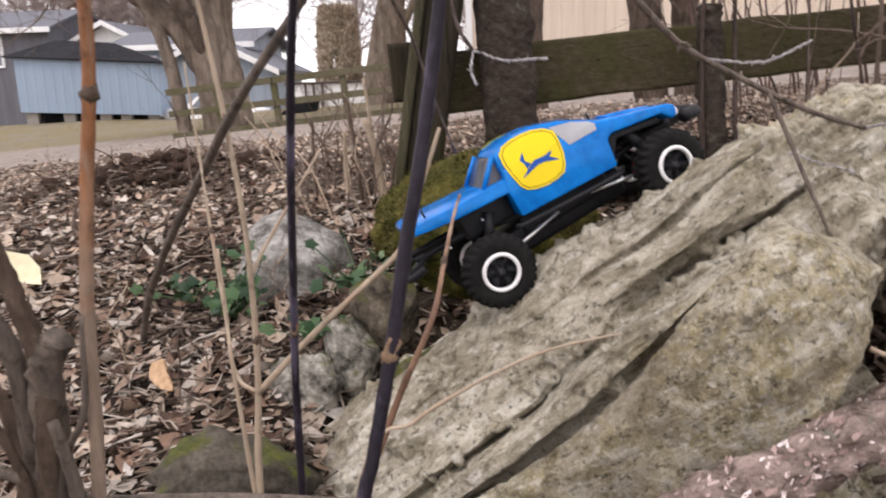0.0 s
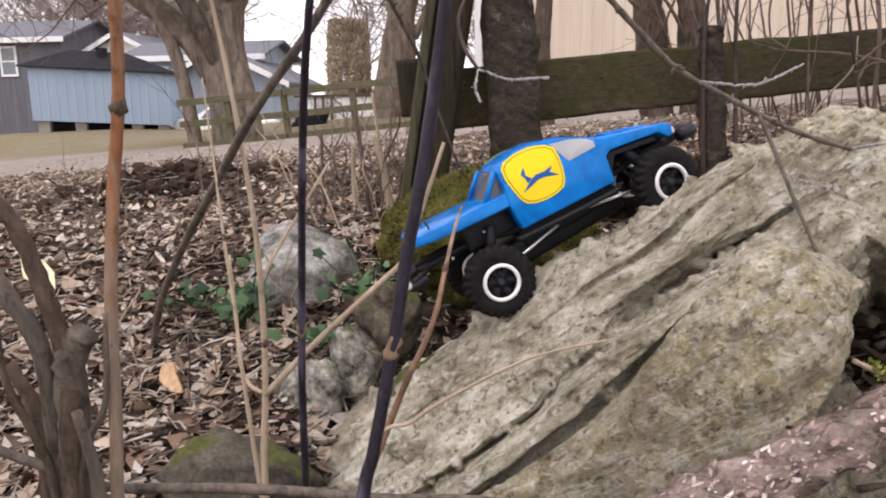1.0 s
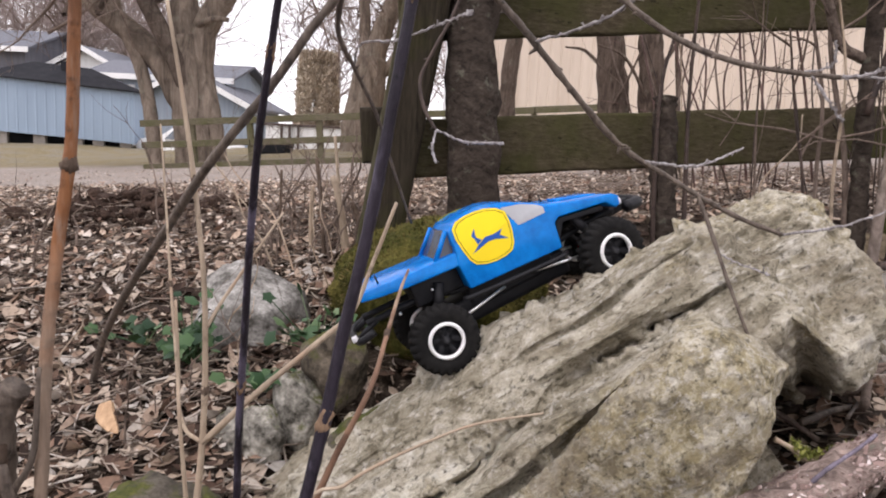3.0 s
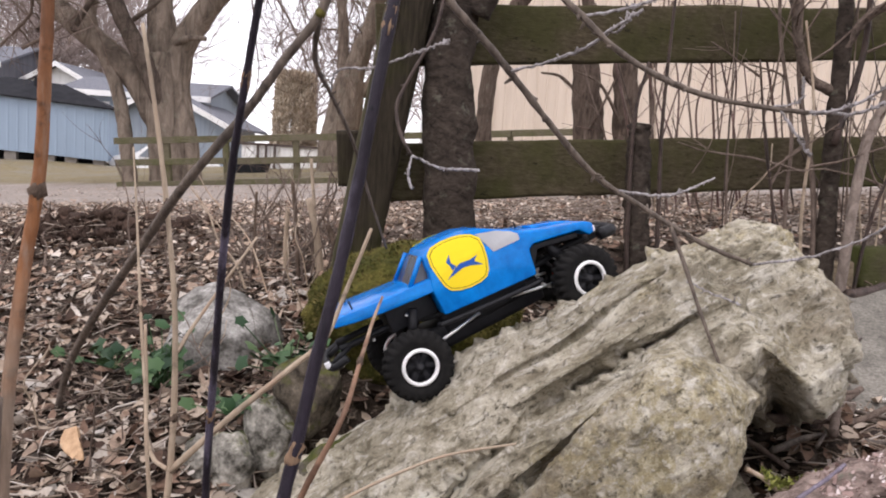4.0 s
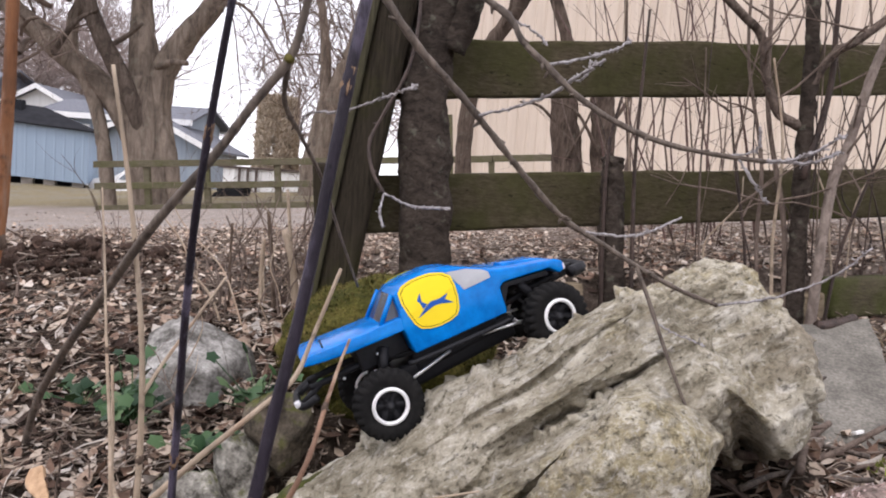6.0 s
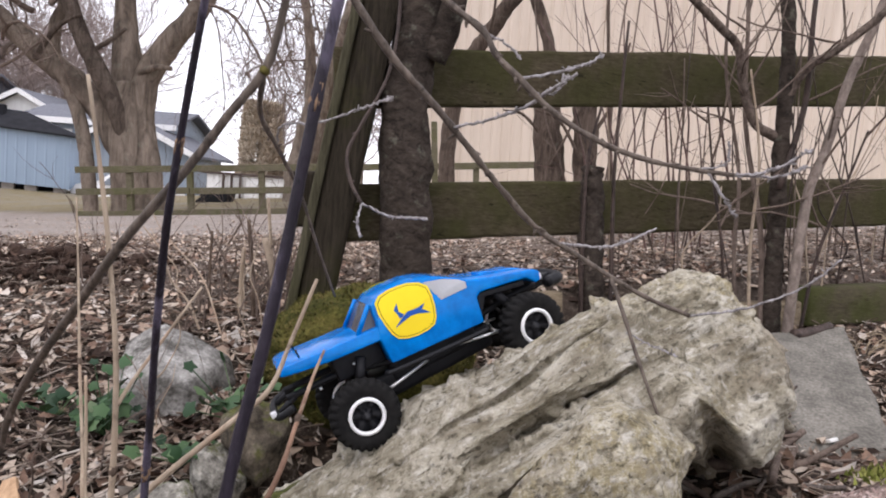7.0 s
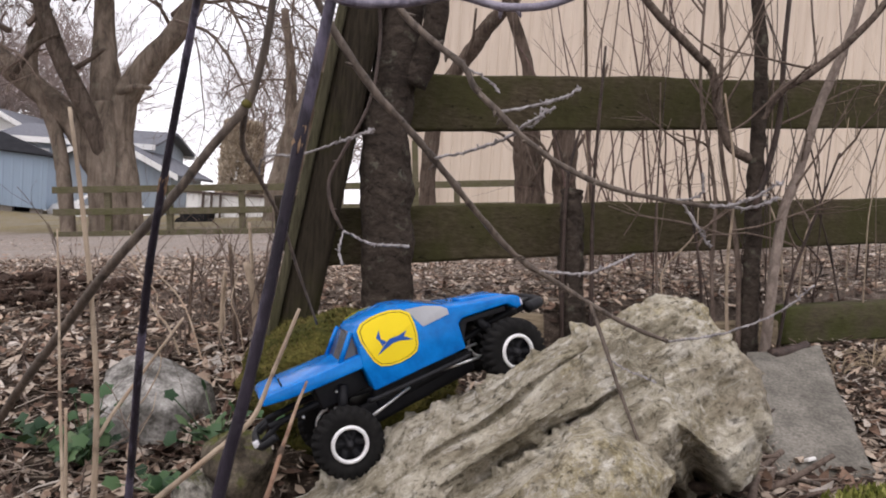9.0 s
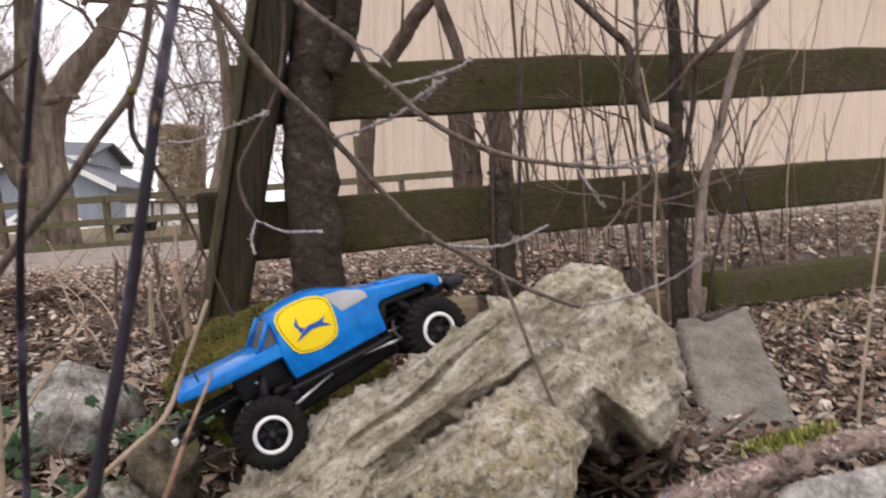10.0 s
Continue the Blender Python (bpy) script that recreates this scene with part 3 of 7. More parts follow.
def upper_beds(a):
    w = 0.006 * fbm((a, 0, 1), 9, 3)
    v = 0.005 * fbm((a, 0, 5), 11, 3)
    top = np.interp(a, [-0.8, -0.55, -0.42, -0.31, -0.233, -0.128, -0.07, 0.008, 0.076, 0.159, 0.234, 0.30, 0.345, 0.39, 0.418, 0.432, 0.440, 0.445, 0.449, 0.452],
                    [-0.058, -0.055, -0.060, -0.067, -0.062, -0.050, -0.057, -0.076, -0.090, -0.086, -0.094, -0.104, -0.107, -0.117, -0.138, -0.158, -0.19, -0.235, -0.27, -0.30])
    yr = np.interp(a, [-0.8, 0.24, 0.34, 0.452], [1.23, 1.23, 1.205, 1.22])
    low = np.interp(a, [-0.05, 0.0, 0.05, 0.10, 0.15, 0.20, 0.222, 0.238, 0.246, 0.256, 0.270, 0.278, 0.288, 0.297, 0.36, 0.393, 0.42, 0.44, 0.452],
                    [-0.75, -0.5, -0.42, -0.36, -0.325, -0.30, -0.30, -0.298, -0.282, -0.272, -0.274, -0.310, -0.368, -0.390, -0.392, -0.382, -0.355, -0.335, -0.325])
    yb = np.interp(a, [-0.8, 0.0, 0.14, 0.20, 0.25, 0.30, 0.35, 0.42, 0.452], [1.02, 1.03, 1.03, 0.99, 0.985, 1.02, 1.06, 1.11, 1.17])
    first, second = 1 - smoothstep(0.25, 0.31, a), max(1 - smoothstep(-0.21, -0.15, a), smoothstep(-0.10, 0.0, a)) * (1 - smoothstep(0.17, 0.25, a))
    hang = smoothstep(-0.11, -0.02, a) * (1 - smoothstep(0.12, 0.20, a))
    v -= 0.026 * (1 - smoothstep(-0.24, -0.12, a))
    span = top - low
    if a > 0.25:                  # one broken flank up to the summit
        f = smoothstep(0.25, 0.33, a)
    else:
        f = 0.0
    east = [(yb + (yr - yb) * s ** 1.5, low + span * s) for s in (0.42, 0.5, 0.58, 0.72, 0.80, 0.86, 0.90)]
    west = [(1.058, -0.172 + v), (1.053 + 0.026 * hang, -0.160 + v + 0.009 * hang), (1.092 - 0.030 * hang, -0.134 + v), (1.131, -0.112 + w), (1.138, -0.105 + w), (1.168, 0.55 * (-0.100 + w) + 0.45 * top), (1.20, 0.2 * (-0.1 + w) + 0.8 * top)]
    m = [(p[0] + (q[0] - p[0]) * f, p[1] + (q[1] - p[1]) * f) for p, q in zip(west, east)]
    back = np.interp(a, [-0.8, 0.3, 0.42, 0.452], [1.45, 1.60, 1.50, 1.36])
    foot = max(low, -0.75)
    under = smoothstep(0.19, 0.24, a) * (1 - smoothstep(0.275, 0.31, a))
    return [(yb + 0.03, foot, 20), (yb - 0.005, 0.5 * (foot + m[0][1]), 30), (*m[0], 4), notch(m[0], m[1], (0.045, -0.016), second * (0.7 + 0.4 * smoothstep(-0.25, 0.15, fbm((a, 3, 0), 7, 2)))), (*m[1], 14), (*m[2], 14), (*m[3], 4), notch(m[3], m[4], (0.017, -0.012), first * (1 - 0.75 * (1 - smoothstep(-0.16, -0.04, a))) * (0.55 + 0.45 * smoothstep(-0.25, 0.15, fbm((a, 6, 0), 8, 2)))),
            (*m[4], 8), (*m[5], 8), (*m[6], 6), (yr, top, 8), (yr + 0.045, top - 0.008 - 0.034 * smoothstep(0.03, 0.12, a), 14), (0.55 * yr + 0.45 * back, top - 0.03 - 0.035 * smoothstep(0.03, 0.12, a), 14), (back, top - 0.14, 14), (back + 0.02, foot - 0.02 - 0.16 * under, 16), (yb + 0.2, foot - 0.01 - 0.13 * under, 10)]


def middle_bed(a):
    v = 0.005 * fbm((a, 2, 9), 10, 3)
    crest = np.interp(a, [-0.66, -0.22, -0.11, 0.05, 0.11, 0.15], [-0.200, -0.190, -0.163, -0.168, -0.174, -0.20]) + v
    lip = np.interp(a, [-0.66, -0.15, -0.044, 0.052, 0.086, 0.15], [-0.21, -0.20, -0.188, -0.170, -0.172, -0.20])
    return [(1.008, -0.7, 20), (1.012, lip - 0.024, 8), (0.976, lip, 12), (0.992, crest, 12), (1.055, crest - 0.006, 8), (1.09, crest - 0.03, 8), (1.10, -0.7, 20)]


def lower_block(a):
    crest = np.interp(a, [-0.66, -0.284, -0.134, -0.073, 0.005, 0.055, 0.10, 0.135, 0.173, 0.196, 0.216, 0.236], [-0.18, -0.20, -0.191, -0.176, -0.153, -0.139, -0.134, -0.133, -0.152, -0.188, -0.225, -0.26])
    front = np.interp(a, [-0.64, -0.28, 0.03, 0.13, 0.18, 0.215, 0.236], [0.95, 0.90, 0.868, 0.872, 0.888, 0.93, 0.99])
    foot = np.interp(a, [-0.02, 0.04, 0.08, 0.125, 0.185, 0.236], [-0.7, -0.42, -0.318, -0.296, -0.268, -0.275])
    back = np.interp(a, [-0.66, 0.07, 0.14, 0.236], [0.940, 0.950, 1.05, 1.10])
    cleft = 1 - smoothstep(0.09, 0.17, a)
    foot = min(foot, crest - 0.02)
    belly = smoothstep(-0.10, 0.02, a) * (1 - smoothstep(0.15, 0.21, a))
    return [(front + 0.02 - 0.034 * belly, foot, 16), (front - 0.006 - 0.022 * belly, 0.45 * crest + 0.55 * foot, 20), (front + 0.004, crest - 0.022, 8), (front + 0.030, crest, 12), (0.5 * (front + back), crest - 0.003 - 0.014 * cleft, 14), (back - 0.016 - 0.016 * cleft, crest - 0.014 - 0.032 * cleft, 8), (back - 0.010 * cleft, crest - 0.05 - 0.03 * cleft, 8), (back + 0.004, crest - 0.07 - 0.06 * cleft, 6), (back + 0.01, foot, 20)]


def build_rock():
    g = bed_rings(np.concatenate([np.linspace(-0.80, 0.40, 370), np.linspace(0.402, 0.452, 40)]), upper_beds)
    for rings in (bed_rings(np.linspace(-0.66, 0.15, 250), middle_bed), bed_rings(np.linspace(-0.66, 0.221, 300), lower_block)):
        g.add(rings.v, rings.f)
    return thing("boulder", g, LIMESTONE, (0, 1.2, -0.4), "large weathered limestone boulder with slanting cracks and yellow lichen", "rock")


def build_stone(name, centre, size, turn, material, label, seed, blocky=0.5, bump=0.10, planes=None):
    bm = bmesh.new()
    bmesh.ops.create_icosphere(bm, subdivisions=5, radius=1.0)
    m = Matrix.Rotation(turn, 3, "Z")
    g = Geo()
    rng = random.Random(int(seed * 100))
    cuts = [(Vector((rng.gauss(0, 1), rng.gauss(0, 1), rng.gauss(0, 1))).normalized(), rng.uniform(0.60, 0.90)) for _ in range(11)]
    cuts = [(Vector(n).normalized(), d) for n, d in planes] if planes else cuts
    for v in bm.verts:
        p = v.co.normalized()
        reach = min([1.0] + [d / p.dot(n) for n, d in cuts if p.dot(n) > 0.05])
        p = p * (1 - blocky) + p * reach * 1.2 * blocky
        d = 1 + bump * 1.6 * fbm(v.co + Vector((seed, 0, seed)), 1.3, 3) + bump * 0.5 * fbm(v.co + Vector((0, seed, 0)), 4.5, 4)
        q = m @ Vector((p.x * size[0] * d, p.y * size[1] * d, p.z * size[2] * d))
        g.v.append(tuple(q + Vector(centre)))
    bm.verts.index_update()
    g.f = [tuple(v.index for v in f.verts) for f in bm.faces]
    bm.free()
    return thing(name, g, material, (centre[0], centre[1], centre[2] - size[2] * 0.8), label, "rock"), g


def build_moss_tufts(g, owner, count, facing=-0.35, size=0.014):
    """Short upright tufts over the top and sides of a stone."""
    rng = random.Random(5)
    t = Geo()
    faces = [f for f in g.f]
    for _ in range(count):
        f = rng.choice(faces)
        a, b, c = (Vector(g.v[i]) for i in f[:3])
        n = (b - a).cross(c - a).normalized()
        if n.z < facing:
            continue
        u, w = rng.random(), rng.random()
        if u + w > 1:
            u, w = 1 - u, 1 - w
        p = a + u * (b - a) + w * (c - a)
        s = size * rng.uniform(0.5, 1.3) * (0.7 + 0.8 * max(0, fbm(p, 14, 2) + 0.4))
        way = (n + Vector((rng.gauss(0, 0.5), rng.gauss(0, 0.5), rng.gauss(0, 0.3) - 0.1))).normalized()
        side = way.orthogonal().normalized() * s * 0.28
        turn = Matrix.Rotation(rng.uniform(0, 6.28), 3, way)
        side = turn @ side
        t.add([p - side - n * 0.003, p + side - n * 0.003, p + way * s * 0.7 + side * 0.5, p + way * s], [(0, 1, 2), (0, 2, 3)])
    return part("moss_cover", t, MOSS_TUFT, owner, "shaggy olive moss", kind="stuff")


build_rock()
mossy, mossy_geo = build_stone("mossy_boulder", (-0.175, 1.74, -0.155), (0.275, 0.20, 0.165), 0.15, MOSS, "boulder wholly covered in shaggy olive-green moss", 3.1, 0.5, 0.09)
build_moss_tufts(mossy_geo, mossy, 16000, -0.35, 0.0065)
build_stone("grey_stone", (-0.636, 1.67, -0.208), (0.140, 0.13, 0.160), -0.10, GREY_STONE, "blocky grey stone with pale top, ivy at its foot", 7.7, 1.0, 0.035,
            [((-0.22, -0.42, 0.88), 0.50), ((0.42, -0.22, 0.88), 0.50), ((0.10, -1.0, 0.06), 0.50), ((0.95, -0.28, 0.12), 0.60), ((-0.95, -0.30, 0.10), 0.62), ((0, 1, 0.2), 0.70)])
build_stone("small_mossy_stone", (-0.362, 1.43, -0.228), (0.060, 0.058, 0.088), 0.3, BROWN_STONE, "small dark stone mottled with pale lichen and moss", 1.9, 0.9, 0.10)
build_stone("pale_stone", (-0.495, 1.30, -0.332), (0.066, 0.050, 0.066), 0.35, LICHEN_STONE, "pale stone half sunk in the litter, green at its edges", 4.4, 1.0, 0.10)
build_stone("wedged_stone", (-0.425, 1.38, -0.310), (0.055, 0.050, 0.068), 0.9, LICHEN_STONE, "grey-brown stone wedged between two others", 2.7, 0.9, 0.10)
build_stone("low_stone", (-0.585, 1.27, -0.405), (0.065, 0.045, 0.050), 0.2, LICHEN_STONE, "low pale stone in the leaf litter", 9.1, 0.9, 0.10)
build_stone("sunken_stone", (-0.565, 1.12, -0.418), (0.115, 0.085, 0.080), 0.1, DARK_STONE, "mossy stone sunk into the leaf litter", 6.2, 0.8, 0.15)
build_stone("buried_stone", (0.43, 0.845, -0.300), (0.080, 0.040, 0.062), 0.2, LICHEN_STONE, "pale grey stone buried under the fallen log", 3.6, 0.9, 0.06)
build_stone("flat_stone", (0.755, 0.905, -0.228), (0.20, 0.062, 0.082), 0.16, GREY_STONE, "grey stone half buried below the fallen log", 5.3, 0.9, 0.06)
build_stone("wedge_stone", (-0.22, 1.27, -0.36), (0.13, 0.07, 0.10), 0.6, DARK_STONE, "dark stone wedged behind the boulder", 8.3, 0.5, 0.12)


SOIL = plain("dark_dug_soil", (0.020, 0.012, 0.009), (0.095, 0.060, 0.044), 60, 0.95, bump=1.0, distance=0.02)


def soil_heap():
    """Crumbs, clods and torn roots thrown up on the bank."""
    rng = random.Random(17)
    bm = bmesh.new()
    bmesh.ops.create_icosphere(bm, subdivisions=2, radius=1.0)
    ball = [v.co.copy() for v in bm.verts]
    bm.verts.index_update()
    tris = [tuple(v.index for v in f.verts) for f in bm.faces]
    bm.free()
    g, roots = Geo(), Geo()
    for k in range(420):
        x, y = rng.gauss(-1.45, 0.20), rng.gauss(2.64, 0.10)
        r = rng.uniform(0.006, 0.016) if k > 60 else rng.uniform(0.016, 0.034)
        c = Vector((x, y, level(x, y) + r * 0.4))
        off = Vector((k * 1.7, k * 0.3, 0))
        g.add([c + Vector((p.x, p.y, p.z * 0.8)) * r * (1 + 0.7 * fbm(p + off, 1.4, 3)) for p in ball], tris)
    for k in range(90):
        x, y = rng.gauss(-1.45, 0.22), rng.gauss(2.60, 0.10)
        p = Vector((x, y, level(x, y) + rng.uniform(0.0, 0.04)))
        d = Vector((rng.gauss(0, 1), rng.gauss(0, 0.5), rng.gauss(0.2, 0.4))).normalized() * rng.uniform(0.03, 0.09)
        roots.tube(spline([p - d, p + Vector((0, 0, rng.gauss(0, 0.012))), p + d], 3), taper(7, 0.003, 0.001), 4, cap=False)
    heap = holder("soil_heap", (-1.45, 2.62, level(-1.45, 2.62)), "heap of dark freshly dug soil with torn roots", "soil")
    part("clod", g, SOIL, heap, kind="stuff")
    part("torn_root", roots, SOIL, heap, kind="stuff")


soil_heap()


def build_slab():
    corners = [(0.955, 2.14, -0.155), (1.222, 2.24, -0.155), (1.032, 1.63, -0.35), (0.785, 1.62, -0.35)]
    order = [3, 2, 1, 0]
    g = Geo()
    n = 46
    p00, p10, p11, p01 = (Vector(corners[i]) for i in order)
    top = []
    for j in range(n + 1):
        for i in range(n + 1):
            u, w = i / n, j / n
            p = p00 * (1 - u) * (1 - w) + p10 * u * (1 - w) + p11 * u * w + p01 * (1 - u) * w
            edge = min(u, 1 - u, w, 1 - w)
            p = p + Vector((0.007 * fbm(p, 9, 3), 0.007 * fbm(p + Vector((3, 0, 0)), 9, 3), 0.006 * fbm(p, 7, 4) - 0.014 * (1 - smoothstep(0, 0.06, edge))))
            top.append(p)
    m = (n + 1) ** 2
    g.v = [tuple(p) for p in top] + [tuple(p + Vector((0.0, 0.05, -0.10))) for p in top]
    for j in range(n):
        for i in range(n):
            a = j * (n + 1) + i
            q = (a, a + 1, a + n + 2, a + n + 1)
            g.f += [q, tuple(k + m for k in q[::-1])]
    rim = [i for i in range(n + 1)] + [(j * (n + 1) + n) for j in range(1, n + 1)] + [n * (n + 1) + i for i in range(n - 1, -1, -1)] + [j * (n + 1) for j in range(n - 1, 0, -1)]
    for k, a in enumerate(rim):
        b = rim[(k + 1) % len(rim)]
        g.f.append((b, a, a + m, b + m))
    return thing("stone_slab", g, SLAB_STONE, (1.05, 1.9, -0.4), "flat grey stone slab lying on the bank beside the boulder", "stone slab")


build_slab()


# ---- timbers and the near fence ----
def plank(a, b, height, thick, material, parent, name, sag=0.0, seed=0.0, label=""):
    """A sawn board from a to b (its lower front edge), with worn, slightly wavy edges."""
    a, b = Vector(a), Vector(b)
    way = (b - a)
    length = way.length
    way.normalize()
    out = Vector((way.y, -way.x, 0)).normalized()
    n = max(8, int(length / 0.03))
    g, ring = Geo(), [(0, 0), (0, 0.06), (0, 0.5), (0, 0.94), (0.12, 1), (0.88, 1), (1, 0.94), (1, 0.5), (1, 0.06), (0.88, 0), (0.12, 0)]
    for i in range(n + 1):
        u = i / n
        c = a + way * length * u + Vector((0, 0, -sag * 4 * u * (1 - u)))
        for d, h in ring:
            w = 0.004 * fbm((u * length * 2.2, h * 1.3 + seed, d + seed), 2.0, 3)
            p = c - out * thick * d + Vector((0, 0, height * h)) + Vector((0, 0, w * (1.3 if h > 0.8 or h < 0.2 else 0.2))) + out * w * 0.6
            g.v.append(tuple(p))
    k = len(ring)
    for i in range(n):
        for j in range(k):
            l = (j + 1) % k
            g.f.append((i * k + j, i * k + l, (i + 1) * k + l, (i + 1) * k + j))
    g.f += [tuple(range(k))[::-1], tuple(range(n * k, (n + 1) * k))]
    return part(name, g, material, parent, label)


FENCE_WAY = Vector((1.54, 0.44, 0)).normalized()


def fence_at(s, z):
    return Vector((0.03, 2.22, 0)) + FENCE_WAY * s + Vector((0, 0, z))


def lean_post(parent, name, base, top, wide, deep, material, label="", seed=0.0, turn=0.0):
    base, top = Vector(base), Vector(top)
    n, g = 30, Geo()
    k = 16
    for i in range(n + 1):
        u = i / n
        c = base.lerp(top, u)
        for j in range(k):
            a = 2 * math.pi * j / k + math.pi / k
            x, y = math.cos(a), math.sin(a)
            q = max(abs(x), abs(y))
            x, y = x / q * 0.94 + x * 0.06, y / q * 0.94 + y * 0.06
            w = 1 + 0.05 * fbm((x * 1.3 + seed, y * 1.3, u * 2.0), 2.3, 3)
            crack_in = 0.12 if j in (2, 11) and fbm((seed, j, u * 3), 1.0, 2) > -0.1 else 0.0
            p = Matrix.Rotation(turn, 3, "Z") @ Vector((x * wide / 2 * (w - crack_in), y * deep / 2 * (w - crack_in), 0))
            g.v.append(tuple(c + p))
    for i in range(n):
        for j in range(k):
            l = (j + 1) % k
            g.f.append((i * k + j, i * k + l, (i + 1) * k + l, (i + 1) * k + j))
    g.f += [tuple(range(k))[::-1], tuple(range(n * k, (n + 1) * k))]
    return part(name, g, material, parent, label)


fence = holder("board_fence", (0.6, 2.4, -0.05), "old board fence with two algae-green rails and a leaning post", "fence")
plank(fence_at(-0.34, 0.495), fence_at(3.9, 0.60), 0.17, 0.028, FENCE_WOOD, fence, "upper_board", 0.0, 1.0)
plank(fence_at(-0.34, 0.112), fence_at(3.9, 0.125), 0.168, 0.028, FENCE_WOOD, fence, "lower_board", 0.0, 7.0)
lean_post(fence, "post", (-0.424, 2.095, -0.30), (-0.044, 2.06, 1.25), 0.108, 0.10, POST_WOOD, "leaning square post with split grain", 2.0, 0.2)
plank((-0.412, 2.085, 0.158), (-0.350, 2.100, 0.158), 0.155, 0.028, POST_WOOD, fence, "board_end", 0.0, 3.0, "dark sawn-off board end behind the post")
lean_post(fence, "batten", (-0.474, 2.040, -0.28), (-0.094, 2.005, 1.25), 0.026, 0.030, BATTEN_WOOD, "olive algae-covered batten nailed along the post", 5.0, 0.2)

timber = holder("retaining_timber", (0.15, 2.08, -0.2), "brown weathered timber edging at the foot of the fence", "timber")
plank((-0.09, 2.02, -0.150), (0.345, 2.11, -0.150), 0.108, 0.07, TIMBER_WOOD, timber, "beam", 0.0, 4.0)
timber = holder("retaining_timber", (1.7, 2.5, -0.2), "moss-covered timber edging at the foot of the fence", "timber")
plank((0.60, 2.20, -0.20), (1.15, 2.36, -0.21), 0.10, 0.06, TIMBER_WOOD, timber, "sunken_beam", 0.0, 2.0)
plank((1.17, 2.365, -0.190), (3.4, 2.98, -0.225), 0.125, 0.08, MOSSY_TIMBER, timber, "beam", 0.0, 9.0)


# ---- trees and woody stems ----
def knobbly(pts, r0, r1, steps=8, segs=14, wob=0.12, seed=0.0, lump=6.0):
    line = spline(pts, steps)
    g = Geo()
    radii = taper(len(line), r0, r1)
    g.tube(line, radii, segs)
    if wob:
        n = len(line)
        for i in range(n):
            for k in range(segs):
                p = Vector(g.v[i * segs + k])
                d = p - line[i]
                g.v[i * segs + k] = tuple(line[i] + d * (1 + wob * fbm((p + Vector((seed, 0, 0))) * (0.16 / max(r0, 0.01)), lump, 3)))
    return g


def near_tree():
    t = holder("young_tree", (-0.115, 2.14, -0.05), "dark rough-barked tree trunk growing against the fence", "tree")
    g = knobbly([(-0.108, 2.13, -0.35), (-0.107, 2.13, 0.0), (-0.104, 2.12, 0.14), (-0.101, 2.115, 0.30), (-0.100, 2.12, 0.46), (-0.080, 2.12, 0.62), (-0.052, 2.12, 0.80), (0.0, 2.12, 1.3), (0.04, 2.12, 2.2)], 0.077, 0.060, 12, 30, 0.14, 0, 7)
    for i, p in enumerate(g.v):
        x, y, z = p
        k = 1 + (0.22 if x > -0.095 else 0.05) * math.exp(-((z - 0.33) / 0.05) ** 2) + 0.06 * math.exp(-((z - 0.18) / 0.05) ** 2)
        cx = -0.10
        g.v[i] = (cx + (x - cx) * k, y, z)
    part("trunk", g, TREE_BARK, t)
    part("limb", knobbly([(-0.02, 2.1, 0.62), (0.03, 2.08, 0.72), (0.055, 2.05, 0.86), (0.05, 2.0, 1.1)], 0.04, 0.028, 8, 14, 0.12), TREE_BARK, t)
    return t


near_tree()


def branch_out(g, start, way, length, radius, depth, rng, segs=4, spread=0.6, droop=0.0, kids=(2, 4), bend=0.25):
    """A branch with side branches of its own, all into one mesh."""
    pts, p, w = [Vector(start)], Vector(start), Vector(way).normalized()
    n = 5 if depth else 4
    for _ in range(n):
        w = (w + Vector((rng.gauss(0, bend), rng.gauss(0, bend), rng.gauss(0, bend) - droop))).normalized()
        p = p + w * length / n
        pts.append(p)
    g.tube(pts, taper(len(pts), radius, radius * (0.45 if depth else 0.25)), segs, cap=False)
    if depth:
        for _ in range(rng.randint(*kids)):
            u = rng.uniform(0.3, 1.0) * n
            i = min(int(u), n - 1)
            q = pts[i].lerp(pts[i + 1], u - i)
            d = (pts[i + 1] - pts[i]).normalized()
            side = Matrix.Rotation(rng.uniform(0, 2 * math.pi), 3, d) @ d.orthogonal().normalized()
            branch_out(g, q, d + side * spread * rng.uniform(0.6, 1.6), length * rng.uniform(0.45, 0.75), radius * rng.uniform(0.4, 0.6), depth - 1, rng,
                       3 if depth < 3 else segs, spread, droop, kids, bend)


